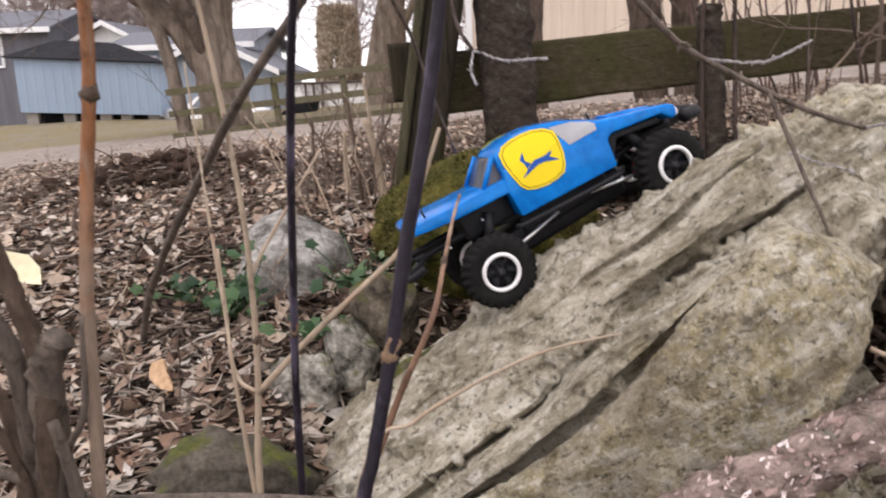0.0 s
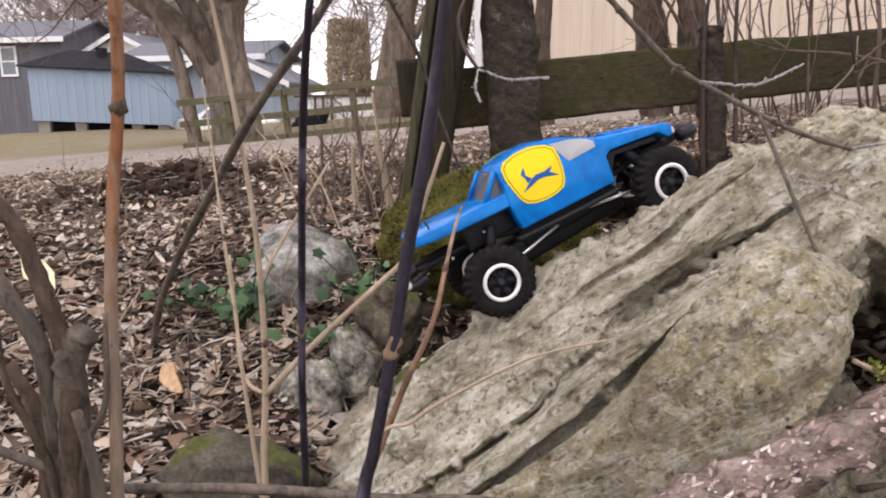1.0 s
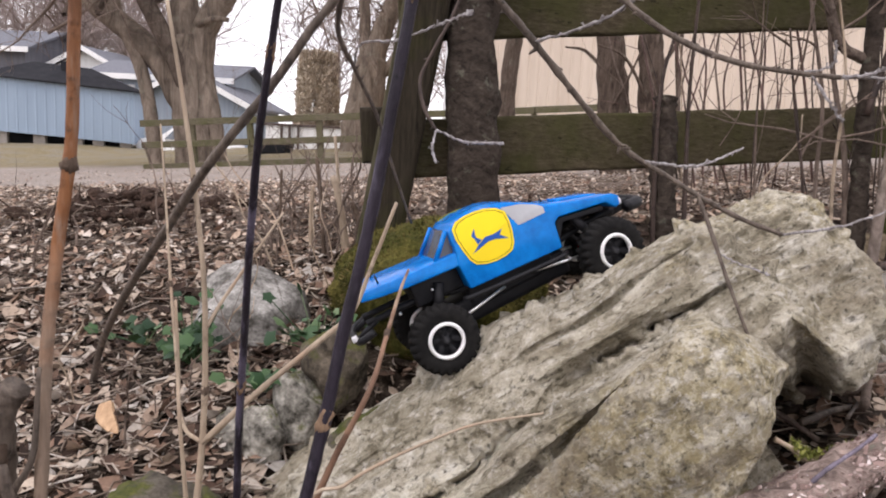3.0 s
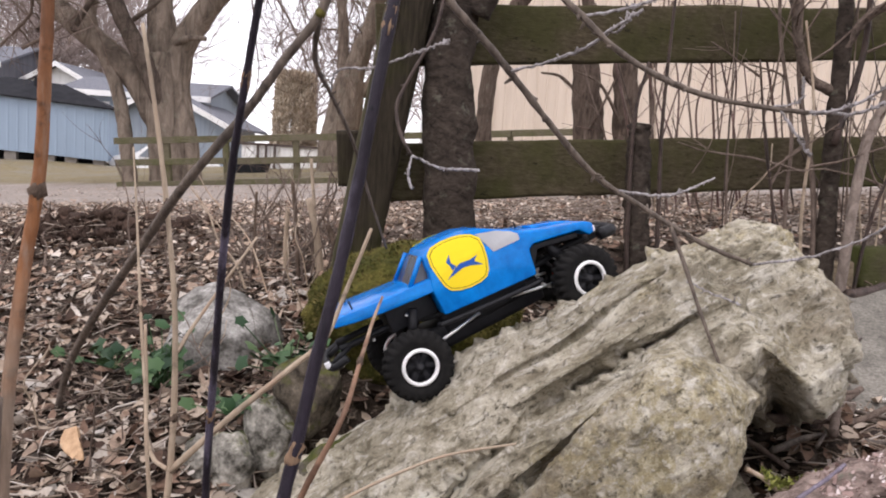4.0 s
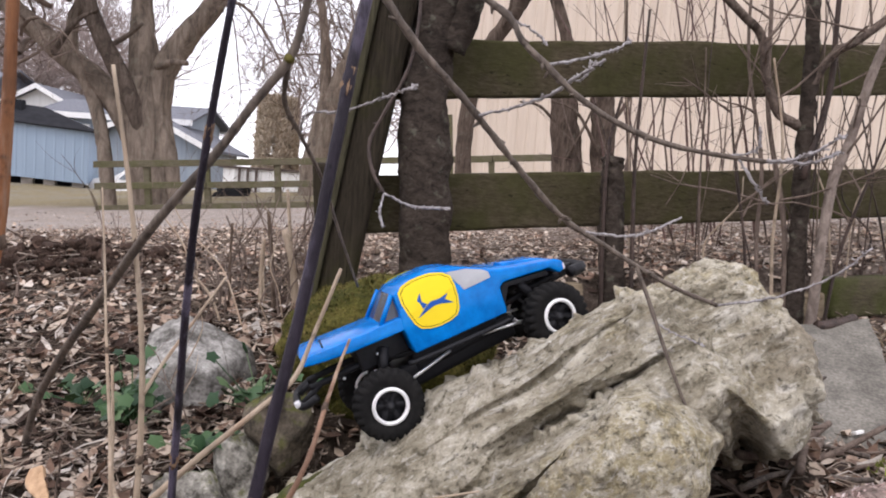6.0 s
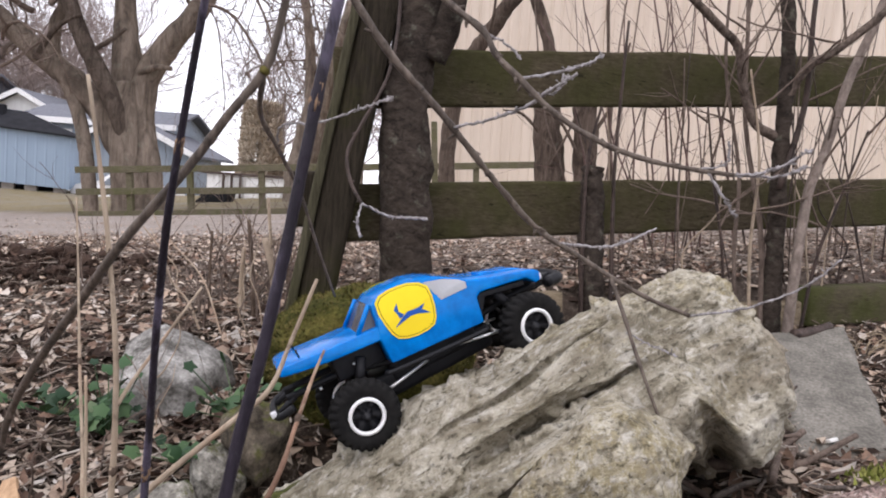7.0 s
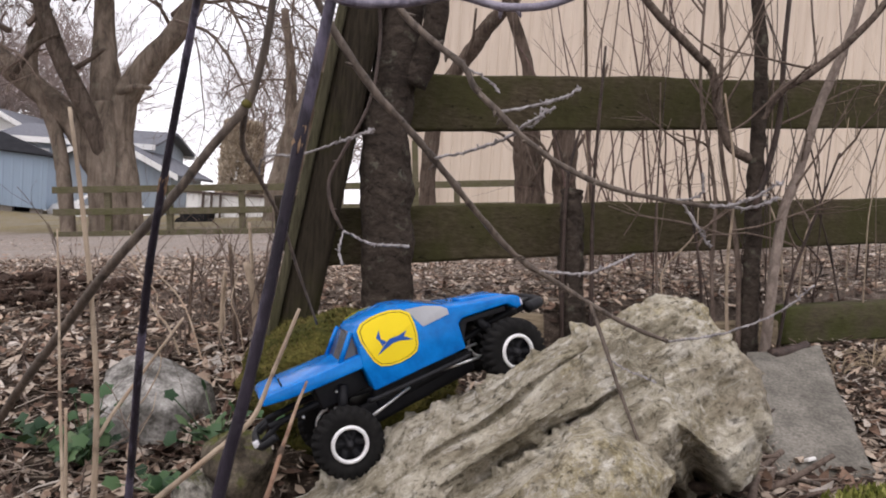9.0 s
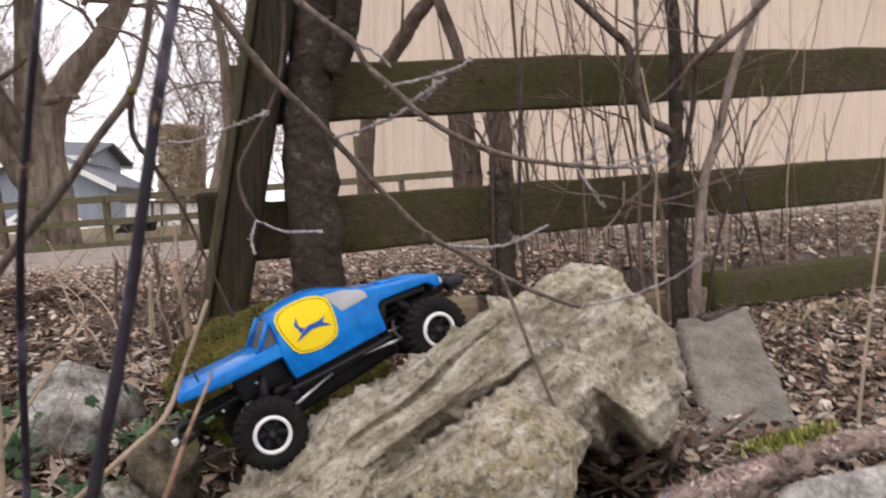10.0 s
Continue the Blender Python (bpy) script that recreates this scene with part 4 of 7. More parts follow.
def big_tree():
    rng = random.Random(21)
    t = holder("old_tree", (-6.1, 14.6, 0.0), "huge old bare tree with a stout forked trunk", "tree")
    g = knobbly([(-6.06, 14.6, -0.5), (-6.06, 14.6, 0.2), (-6.07, 14.6, 0.9), (-6.10, 14.6, 1.5), (-6.13, 14.6, 2.1), (-6.15, 14.6, 2.5)], 0.50, 0.40, 8, 40, 0.10)
    for i, (x, y, z) in enumerate(g.v):
        k = 1 + 0.12 * fbm((math.atan2(y - 14.6, x + 6.10) * 1.6, z * 0.22, 2), 1.6, 3)
        g.v[i] = (-6.10 + (x + 6.10) * k, 14.6 + (y - 14.6) * k, z)
    part("trunk", g, BIG_BARK, t)
    limbs = [([(-6.10, 14.65, 0.85), (-6.42, 14.6, 1.55), (-6.60, 14.6, 1.90), (-6.99, 14.5, 2.42), (-7.64, 14.4, 3.03), (-8.28, 14.3, 3.65), (-8.9, 14.2, 4.3), (-9.6, 14.0, 5.4)], 0.31, 0.15),
             ([(-6.02, 14.66, 0.6), (-6.12, 14.34, 1.55), (-6.36, 14.15, 2.41), (-6.66, 14.0, 3.18), (-6.90, 13.9, 4.05), (-7.3, 13.8, 5.6)], 0.20, 0.13),
             ([(-5.98, 14.6, 1.7), (-5.92, 14.6, 2.1), (-5.70, 14.6, 2.72), (-5.21, 14.6, 3.36), (-4.63, 14.6, 4.0), (-4.0, 14.7, 5.2)], 0.31, 0.17),
             ([(-6.14, 14.7, 2.0), (-6.17, 14.7, 2.95), (-6.17, 14.7, 3.5), (-6.15, 14.7, 4.05), (-6.05, 14.7, 6.2)], 0.34, 0.14),
             ([(-6.80, 14.3, -0.3), (-6.84, 14.3, 0.76), (-6.92, 14.35, 1.45), (-7.07, 14.4, 2.1), (-7.41, 14.4, 2.97), (-7.38, 14.4, 3.63), (-7.19, 14.4, 4.05), (-7.1, 14.4, 5.2)], 0.145, 0.10),
             ([(-5.62, 14.5, -0.3), (-5.66, 14.5, 0.85), (-5.74, 14.5, 1.40), (-5.90, 14.5, 2.05)], 0.17, 0.14),
             ([(-5.80, 14.4, 2.68), (-5.40, 14.2, 2.75), (-5.09, 14.1, 2.70)], 0.07, 0.045),
             ([(-6.45, 14.1, 3.10), (-6.05, 13.9, 3.24), (-5.79, 13.8, 3.38)], 0.05, 0.03),
             ([(-7.7, 14.2, 2.95), (-7.1, 13.9, 3.45), (-6.6, 13.8, 3.65)], 0.06, 0.035)]
    for k, (pts, a, b) in enumerate(limbs):
        part("limb", knobbly(pts, a, b, 7, 12, 0.10, k), DARK_LIMB if k in (1, 7, 8) else BIG_BARK, t)
    g = Geo()
    for start, way, n in (((-8.4, 14.2, 3.7), (-0.6, 0, 0.6), 12), ((-7.0, 13.8, 4.6), (-0.2, 0, 1), 12), ((-6.1, 14.6, 5.0), (0, 0, 1), 14), ((-4.7, 14.8, 4.6), (0.5, 0, 0.7), 8),
                          ((-5.5, 14.2, 5.0), (0.6, 0, 0.6), 5), ((-7.25, 14.3, 4.4), (-0.3, 0, 0.8), 9)):
        for _ in range(n):
            d = Vector(way) + Vector((rng.gauss(0, 0.5), rng.gauss(0, 0.5), rng.gauss(0, 0.4)))
            branch_out(g, Vector(start) + Vector((rng.gauss(0, 0.3), rng.gauss(0, 0.2), rng.gauss(0, 0.5))), d, rng.uniform(1.6, 3.0), rng.uniform(0.03, 0.07), 3, rng, 4, 0.7, 0.04, (3, 5))
    part("crown", g, TWIG_BARK, t, kind="stuff")
    # dark boughs that hang from the eastern limb against the sky
    for k, (pts, r0) in enumerate((([(-4.63, 14.3, 4.0), (-4.15, 13.5, 3.72), (-3.80, 13.5, 3.57), (-3.51, 13.5, 3.21), (-3.22, 13.5, 2.65), (-3.03, 13.5, 2.05)], 0.040),
                                  ([(-3.9, 14.4, 5.0), (-3.48, 13.5, 4.16), (-3.19, 13.5, 3.56), (-3.05, 13.5, 3.06), (-2.72, 13.5, 2.34)], 0.032),
                                  ([(-4.30, 13.9, 3.78), (-4.01, 13.5, 3.32), (-3.95, 13.5, 2.46), (-3.93, 13.5, 1.96), (-4.09, 13.5, 1.35)], 0.018),
                                  ([(-3.8, 14.2, 4.9), (-3.17, 13.5, 4.16), (-2.58, 13.5, 3.85), (-2.18, 13.5, 3.55)], 0.026),
                                  ([(-8.6, 14.0, 2.6), (-7.93, 14.0, 2.91), (-7.29, 14.0, 3.32), (-6.77, 14.0, 3.47)], 0.034))):
        g = Geo()
        line = spline(pts, 5)
        g.tube(line, taper(len(line), r0, r0 * 0.35), 6)
        for i in range(4, len(line), 2):
            d = (line[i] - line[i - 1]).normalized()
            branch_out(g, line[i], d + Vector((rng.gauss(0, 0.9), rng.gauss(0, 0.4), rng.gauss(-0.1, 0.7))), rng.uniform(0.45, 1.1), r0 * 0.36, 2, rng, 4, 0.7, 0.03, (2, 4))
        part("hanging_bough", g, TWIG_BARK, t)
    # boughs of the crown that hang down over the lane
    g = Geo()
    for start, way in (((-3.6, 14.2, 6.0), (0.4, -0.1, -0.9)), ((-2.9, 14.0, 5.6), (0.5, -0.1, -0.7)), ((-4.1, 14.4, 5.7), (0.3, 0, -0.9)), ((-2.6, 14.0, 6.4), (0.1, 0, -1.0)), ((-3.3, 14.0, 5.2), (0.7, 0, -0.6)), ((-2.2, 14.0, 5.4), (0.2, 0, -1.0)),
                       ((-10.2, 13.8, 5.6), (0, 0, -0.8))):
        branch_out(g, start, way, 2.4, 0.035, 3, rng, 4, 0.6, 0.05, (3, 5))
    part("drooping_bough", g, TWIG_BARK, t, kind="stuff")


big_tree()


ON_HILL[0] = False


def far_tree(base, height, seed, girth=0.16, thick=0.5, boughs=15):
    rng = random.Random(seed)
    t = holder("bare_tree", base, "leafless grey-brown tree far behind the houses", "tree", "bare trees in the distance")
    b = Vector(base)
    top = b + Vector((0, 0, height * 0.55))
    part("trunk", knobbly([b - Vector((0, 0, 0.4)), b + Vector((0, 0, height * 0.2)), b.lerp(top, 0.7), top], girth, girth * 0.5, 5, 8, 0.08, seed), BIG_BARK, t)
    g = Geo()
    for _ in range(boughs):
        u = rng.uniform(0.3, 1.0)
        way = Vector((rng.gauss(0, 0.6), rng.gauss(0, 0.6), rng.uniform(0.4, 1.2)))
        branch_out(g, b.lerp(top, u), way, height * rng.uniform(0.25, 0.45), girth * thick, 3, rng, 3, 0.6, 0.0, (3, 5), 0.18)
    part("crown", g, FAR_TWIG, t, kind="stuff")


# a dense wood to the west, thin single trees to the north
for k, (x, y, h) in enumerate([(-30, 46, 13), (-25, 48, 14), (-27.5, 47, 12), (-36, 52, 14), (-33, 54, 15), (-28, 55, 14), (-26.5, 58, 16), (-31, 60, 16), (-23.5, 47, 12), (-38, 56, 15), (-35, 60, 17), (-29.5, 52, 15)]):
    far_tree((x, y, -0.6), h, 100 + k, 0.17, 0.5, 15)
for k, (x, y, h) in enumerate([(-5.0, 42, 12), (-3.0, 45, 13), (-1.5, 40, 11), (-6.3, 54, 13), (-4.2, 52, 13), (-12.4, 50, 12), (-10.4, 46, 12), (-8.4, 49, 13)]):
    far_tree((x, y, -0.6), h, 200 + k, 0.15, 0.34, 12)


def evergreen(base, height, width, seed, label):
    """A dense clipped conifer column of many short sprays, thin in places."""
    rng = random.Random(seed)
    t = holder("conifer", base, label, "tree")
    b = Vector(base)
    part("trunk", knobbly([b - Vector((0, 0, 0.3)), b + Vector((0, 0, height * 0.5)), b + Vector((0, 0, height * 0.9))], 0.12, 0.04, 4, 8, 0.0), BIG_BARK, t)
    g = Geo()
    for _ in range(30000):
        u, a = rng.random(), rng.uniform(0, 2 * math.pi)
        rr = rng.uniform(0.80, 1.04) if rng.random() < 0.85 else math.sqrt(rng.random())
        if rng.random() < 0.12:
            u, rr = rng.uniform(0.95, 1.02), math.sqrt(rng.random())
        lump = fbm((math.cos(a) * 1.2, math.sin(a) * 1.2, u * 2.6 + seed), 1.6, 3)
        if lump < -0.28 and rng.random() < 0.7:
            continue
        r = width * 0.5 * (1 - 0.26 * u) * (0.95 + 0.16 * lump)
        p = b + Vector((math.cos(a) * rr * r, math.sin(a) * rr * r, 0.15 + u * (height - 0.15)))
        s = rng.uniform(0.05, 0.13)
        way = Vector((math.cos(a) * 0.5, math.sin(a) * 0.5, 1.0)) + Vector((rng.gauss(0, 0.4), rng.gauss(0, 0.4), rng.gauss(0, 0.3)))
        way.normalize()
        side = way.orthogonal().normalized() * s * 0.35
        side = Matrix.Rotation(rng.uniform(0, 6.28), 3, way) @ side
        g.add([p - side, p + side, p + way * s], [(0, 1, 2)])
    part("crown", g, CONIFER, t, kind="stuff")


def make_conifer():
    k = Nodes("hazed_brown_conifer", 0.9, spec=0.1)
    # Brown sprays, with distance haze painted in as a paler colour.
    return k.color(k.ramp(k.island(), [(0.0, (0.34, 0.28, 0.21)), (0.5, (0.55, 0.47, 0.37)), (1.0, (0.68, 0.60, 0.50))])).mat


CONIFER = make_conifer()
evergreen((-6.1, 24.0, -0.7), 3.45, 1.62, 1, "flat-topped brown conifer beyond the far fence, coloured paler for haze")


def forked_tree():
    """The stout leaning trunk beyond the far fence that divides into two limbs."""
    rng = random.Random(9)
    t = holder("forked_tree", (-3.9, 20.0, -0.4), "stout grey-brown bare tree that forks low beyond the far fence", "tree")
    part("trunk", knobbly([(-3.90, 20, -0.9), (-3.88, 20, 0.2), (-3.82, 20, 0.9), (-3.70, 20, 1.7), (-3.60, 20, 2.3)], 0.56, 0.42, 8, 26, 0.14, 3, 5), BIG_BARK, t)
    for k, (pts, r0, r1) in enumerate((([(-3.62, 20, 2.1), (-3.42, 20, 2.9), (-3.10, 20, 3.8), (-2.85, 20, 5.2)], 0.33, 0.18), ([(-3.75, 20, 1.9), (-3.85, 20.1, 2.8), (-3.95, 20.2, 4.0), (-4.2, 20.2, 5.5)], 0.20, 0.10), ([(-3.3, 20, 1.9), (-2.9, 19.9, 2.6), (-2.5, 19.8, 3.8)], 0.13, 0.07))):
        part("limb", knobbly(pts, r0, r1, 7, 14, 0.12, k), BIG_BARK, t)
    g = Geo()
    for start in ((-4.0, 20.1, 3.6), (-3.2, 20, 3.4), (-2.7, 19.9, 3.2), (-4.1, 20.2, 4.6), (-3.7, 20.0, 2.4), (-3.0, 20, 4.2)):
        for _ in range(3):
            branch_out(g, start, (rng.gauss(0, 0.8), rng.gauss(0, 0.4), rng.uniform(-0.2, 0.9)), rng.uniform(1.0, 1.9), 0.03, 3, rng, 4, 0.7, 0.02, (2, 4))
    part("crown", g, TWIG_BARK, t, kind="stuff")


forked_tree()


# ---- far fence ----
def far_fence():
    t = holder("paddock_fence", (-3, 13.4, 0), "grey-green three-rail paddock fence across the lane", "fence")
    y = 13.4
    for z in (0.0, 0.40, 0.80):
        for x0, x1 in ((-6.65, -4.6), (-4.58, -2.0), (-1.98, 0.6), (0.62, 2.0)):
            g = Geo()
            dz = 0.02 * fbm((x0, z, 1), 3, 2)
            g.box((x0, y, z - 0.06 + dz), (x1, y + 0.04, z + 0.06 + dz), None, 0.008)
            part("rail", g, FAR_WOOD, t, smooth=False)
    for x in (-5.7, -4.6, -3.3, -2.0, -0.15, 0.6, 2.0):
        g = Geo()
        g.box((x - 0.055, y + 0.045, -0.45), (x + 0.055, y + 0.15, 1.6 if x == -0.15 else 0.86), None, 0.012)
        part("post", g, FAR_WOOD, t, smooth=False)


ON_HILL[0] = True
far_fence()
ON_HILL[0] = False


# ---- buildings ----
BLUE_SIDING = make_ribbed("blue_grey_shed_metal", (0.27, 0.35, 0.45), (0.31, 0.395, 0.50))
BLUE_WALL = make_ribbed("blue_grey_house_siding", (0.235, 0.28, 0.34), (0.32, 0.37, 0.43))
GREY_WALL = make_ribbed("dark_grey_house_siding", (0.085, 0.085, 0.10), (0.145, 0.145, 0.165))
BEIGE_WALL = make_ribbed("beige_metal_siding", (0.555, 0.46, 0.375), (0.67, 0.57, 0.478))
WHITE_PAINT = plain("white_trim_paint", (0.70, 0.70, 0.70), (0.84, 0.84, 0.84), 3, 0.5)
WHITE_WALL = make_ribbed("white_garage_siding", (0.74, 0.74, 0.73), (0.86, 0.86, 0.86))
ROOF = make_roof()
DARK_ROOF = plain("dark_felt_roof", (0.014, 0.014, 0.017), (0.036, 0.037, 0.042), 4, 0.95, spec=0.1)
BLOCK = plain("concrete_block", (0.20, 0.18, 0.16), (0.38, 0.35, 0.32), 9, 0.9)
BROWN_TRIM = plain("brown_roof_edge", (0.06, 0.045, 0.04), (0.13, 0.10, 0.09), 5, 0.8)
DARK_GLASS = plain("dark_window_glass", (0.10, 0.12, 0.14), (0.20, 0.22, 0.25), 0.6, 0.08, spec=0.6)
# Near-black for the painted shade under the shed and for the car bumper.
SHADE_BUMPER_BLACK = plain("shade_and_bumper_black", (0.01, 0.01, 0.011), (0.03, 0.03, 0.032), 4, 0.9)


def boards_wall(parent, name, a, b, z0, z1, pitch, material, proud=0.03, ribs=True):
    """An upright wall from a to b with raised ribs."""
    a, b = Vector((*a, 0)), Vector((*b, 0))
    way = (b - a).normalized()
    out = Vector((way.y, -way.x, 0))
    length = (b - a).length
    g = Geo()
    line, s = [], 0.0
    while s < length:
        line += [(s, 0), (s + pitch * 0.72, 0), (s + pitch * 0.80, proud), (s + pitch * 0.92, proud)]
        s += pitch
    line = [(min(u, length), d) for u, d in line] + [(length, 0)]
    n = len(line)
    for z in (z0, z1):
        g.v += [tuple(a + way * u + out * d + Vector((0, 0, z))) for u, d in line]
    g.v += [tuple(a + way * u - out * 0.15 + Vector((0, 0, z))) for z in (z0, z1) for u in (0, length)]
    g.f = [(i, i + 1, n + i + 1, n + i) for i in range(n - 1)]
    m = 2 * n
    g.f += [(m + 1, m, m + 2, m + 3), (m, 0, n, m + 2), (n - 1, m + 1, m + 3, 2 * n - 1)]
    return part(name, g, material, parent, smooth=False)


def build_shed():
    t = holder("garden_shed", (-15.0, 24.6, -0.9), "long blue-grey metal shed on blocks under a dark low roof", "shed")
    # corners of its floor: front left, front right, back right, back left; it stands a little askew
    a, b, c, d = (-17.6, 24.4), (-13.27, 26.0), (-14.3, 28.8), (-18.6, 27.2)

    def askew(g):
        g.v = [(x, y, z + 0.058 * (-13.27 - x)) for x, y, z in g.v]
        return g

    for p, q in ((a, b), (b, c), (d, a)):
        ob = boards_wall(t, "wall", p, q, -0.46, 1.43, 0.30, BLUE_SIDING, 0.012)
        for v in ob.data.vertices:
            v.co.z += 0.058 * (-13.27 - (v.co.x + t.location.x))
    eaves = [(-17.85, 24.15, 1.42), (-13.0, 25.95, 1.42), (-14.2, 29.1, 1.42), (-18.9, 27.3, 1.42)]
    v = eaves + [(-17.1, 26.1, 2.08), (-15.3, 26.8, 2.08)]
    g = Geo()
    g.add(v + [(x, y, z - 0.05) for x, y, z in eaves], [(0, 1, 5, 4), (1, 2, 5), (2, 3, 4, 5), (3, 0, 4), (9, 8, 7, 6), (0, 6, 7, 1), (1, 7, 8, 2), (3, 9, 6, 0)])
    part("roof", askew(g), DARK_ROOF, t, smooth=False)
    along = Vector((b[0] - a[0], b[1] - a[1], 0)).normalized()
    back = Vector((-along.y, along.x, 0))
    for u in (0.3, 1.5, 2.7, 3.4, 4.3):
        g = Geo()
        p = Vector((*a, 0)) + along * u + back * 0.12
        m = Matrix.Translation(p) @ Matrix.Rotation(math.atan2(along.y, along.x), 4, "Z")
        g.box((-0.19, 0, -1.4), (0.19, 0.35, -0.463), m, 0.02)
        part("support_block", askew(g), BLOCK, t, smooth=False)
    # Black box set under the floor to stand in for shade.
    g = Geo()
    m = Matrix.Translation(Vector((*a, 0)) + along * 0.1 + back * 0.9) @ Matrix.Rotation(math.atan2(along.y, along.x), 4, "Z")
    g.box((0, 0, -1.4), (4.3, 0.2, -0.463), m)
    part("underfloor_shade", askew(g), SHADE_BUMPER_BLACK, t, "near-black box painted in as shade under the floor", smooth=False)
    g = Geo()
    g.box((-16.0, 26.0, 1.9), (-15.7, 26.3, 2.35), None, 0.03)
    part("roof_vent", g, DARK_ROOF, t, smooth=False)


build_shed()


def gable_house(name, label, x0, x1, y0, y1, z0, eave, ridge, wall, along="x", windows=()):
    """A house with its ridge along x or y, white eaves, and framed windows in its front."""
    t = holder(name, ((x0 + x1) / 2, y0, z0), label, "house", "houses across the lane")
    g = Geo()
    if along == "x":
        ym = (y0 + y1) / 2
        v = [(x0, y0, z0), (x1, y0, z0), (x1, y1, z0), (x0, y1, z0), (x0, y0, eave), (x1, y0, eave), (x1, y1, eave), (x0, y1, eave), (x0, ym, ridge), (x1, ym, ridge)]
        f = [(0, 1, 5, 4), (1, 2, 6, 9, 5), (2, 3, 7, 6), (3, 0, 4, 8, 7)]
        roof = [[(x0 - 0.5, y0 - 0.5, eave - 0.18), (x1 + 0.5, y0 - 0.5, eave - 0.18), (x1 + 0.5, ym, ridge + 0.05), (x0 - 0.5, ym, ridge + 0.05)],
                [(x1 + 0.5, y1 + 0.5, eave - 0.18), (x0 - 0.5, y1 + 0.5, eave - 0.18), (x0 - 0.5, ym, ridge + 0.05), (x1 + 0.5, ym, ridge + 0.05)]]
    else:
        xm = (x0 + x1) / 2
        v = [(x0, y0, z0), (x1, y0, z0), (x1, y1, z0), (x0, y1, z0), (x0, y0, eave), (x1, y0, eave), (x1, y1, eave), (x0, y1, eave), (xm, y0, ridge), (xm, y1, ridge)]
        f = [(0, 1, 5, 8, 4), (1, 2, 6, 5), (2, 3, 7, 9, 6), (3, 0, 4, 7)]
        roof = [[(x0 - 0.5, y0 - 0.5, eave - 0.2), (xm, y0 - 0.5, ridge + 0.05), (xm, y1 + 0.5, ridge + 0.05), (x0 - 0.5, y1 + 0.5, eave - 0.2)],
                [(xm, y0 - 0.5, ridge + 0.05), (x1 + 0.5, y0 - 0.5, eave - 0.2), (x1 + 0.5, y1 + 0.5, eave - 0.2), (xm, y1 + 0.5, ridge + 0.05)]]
    g.add(v, f)
    part("wall", g, wall, t, smooth=False)
    for q in roof:
        g = Geo()
        g.add(q + [(x, y, z + 0.12) for x, y, z in q], [(3, 2, 1, 0), (4, 5, 6, 7), (0, 1, 5, 4), (1, 2, 6, 5), (2, 3, 7, 6), (3, 0, 4, 7)])
        part("roof", g, ROOF, t, smooth=False)
        g = Geo()
        a, b = Vector(q[0]), Vector(q[1])
        up = Vector((0, 0, 0.14))
        o = Vector((0, -0.05, 0))
        g.add([a + o - up, b + o - up, b + o + up * 0.9, a + o + up * 0.9, a - up, b - up, b + up * 0.9, a + up * 0.9], [(0, 1, 2, 3), (5, 4, 7, 6), (3, 2, 6, 7), (4, 5, 1, 0), (1, 5, 6, 2), (4, 0, 3, 7)])
        part("fascia", g, WHITE_PAINT, t, "white eaves board", smooth=False)
    for wx, wz, w, h in windows:
        win = Geo()
        for lo, hi in (((wx, wz), (wx + w, wz + 0.12)), ((wx, wz + h - 0.12), (wx + w, wz + h)), ((wx, wz + 0.12), (wx + 0.12, wz + h - 0.12)), ((wx + w - 0.12, wz + 0.12), (wx + w, wz + h - 0.12)),
                       ((wx + 0.12, wz + h / 2 - 0.04), (wx + w - 0.12, wz + h / 2 + 0.04))):
            win.box((lo[0], y0 - 0.08, lo[1]), (hi[0], y0 + 0.05, hi[1]))
        frame_ob = part("window", win, WHITE_PAINT, t, "white window frame", smooth=False)
        pane = Geo()
        pane.box((wx + 0.1, y0 - 0.03, wz + 0.1), (wx + w - 0.1, y0 - 0.01, wz + h - 0.1))
        part("pane", pane, DARK_GLASS, frame_ob, smooth=False)
    return t


gable_house("grey_house", "dark grey house with white-framed windows under a grey shingle roof", -38, -25.3, 38, 44, -1.2, 4.0, 5.0, GREY_WALL, "x", [(-28.9, 1.95, 1.0, 1.6), (-33.0, 1.95, 1.0, 1.6)])
gable_house("blue_house", "blue-grey house with a long grey roof and white eaves", -20.3, -13.6, 36, 41, -1.0, 2.75, 3.4, BLUE_WALL, "x", [(-19.2, 1.1, 0.9, 1.1)])
gable_house("white_gable_house", "house end with a white gable behind the shed", -25.6, -20.6, 40, 44, -1.2, 2.9, 4.2, WHITE_WALL, "y")
gable_house("blue_gable_house", "blue-grey house end with white verge boards", -17.6, -11.8, 34, 38.5, -1.2, 1.35, 2.75, BLUE_WALL, "y")


def build_garage():
    t = holder("white_garage", (-5.4, 22.5, -0.8), "low white garage with a brown roof edge beyond the far fence", "garage")
    boards_wall(t, "wall", (-7.3, 22.5), (-3.3, 22.5), -1.1, 0.43, 0.4, WHITE_WALL, 0.02)
    boards_wall(t, "wall", (-3.3, 22.5), (-3.3, 23.1), -1.1, 0.43, 0.4, WHITE_WALL, 0.02)
    g = Geo()
    g.box((-7.45, 22.44, 0.43), (-3.15, 23.2, 0.50), bevel=0.01)
    part("roof", g, BROWN_TRIM, t, smooth=False)
    for x in (-6.80, -6.55, -6.28):
        g = Geo()
        g.box((x, 22.36, -0.9), (x + 0.06, 22.43, 0.46))
        part("porch_post", g, BROWN_TRIM, t, smooth=False)


build_garage()


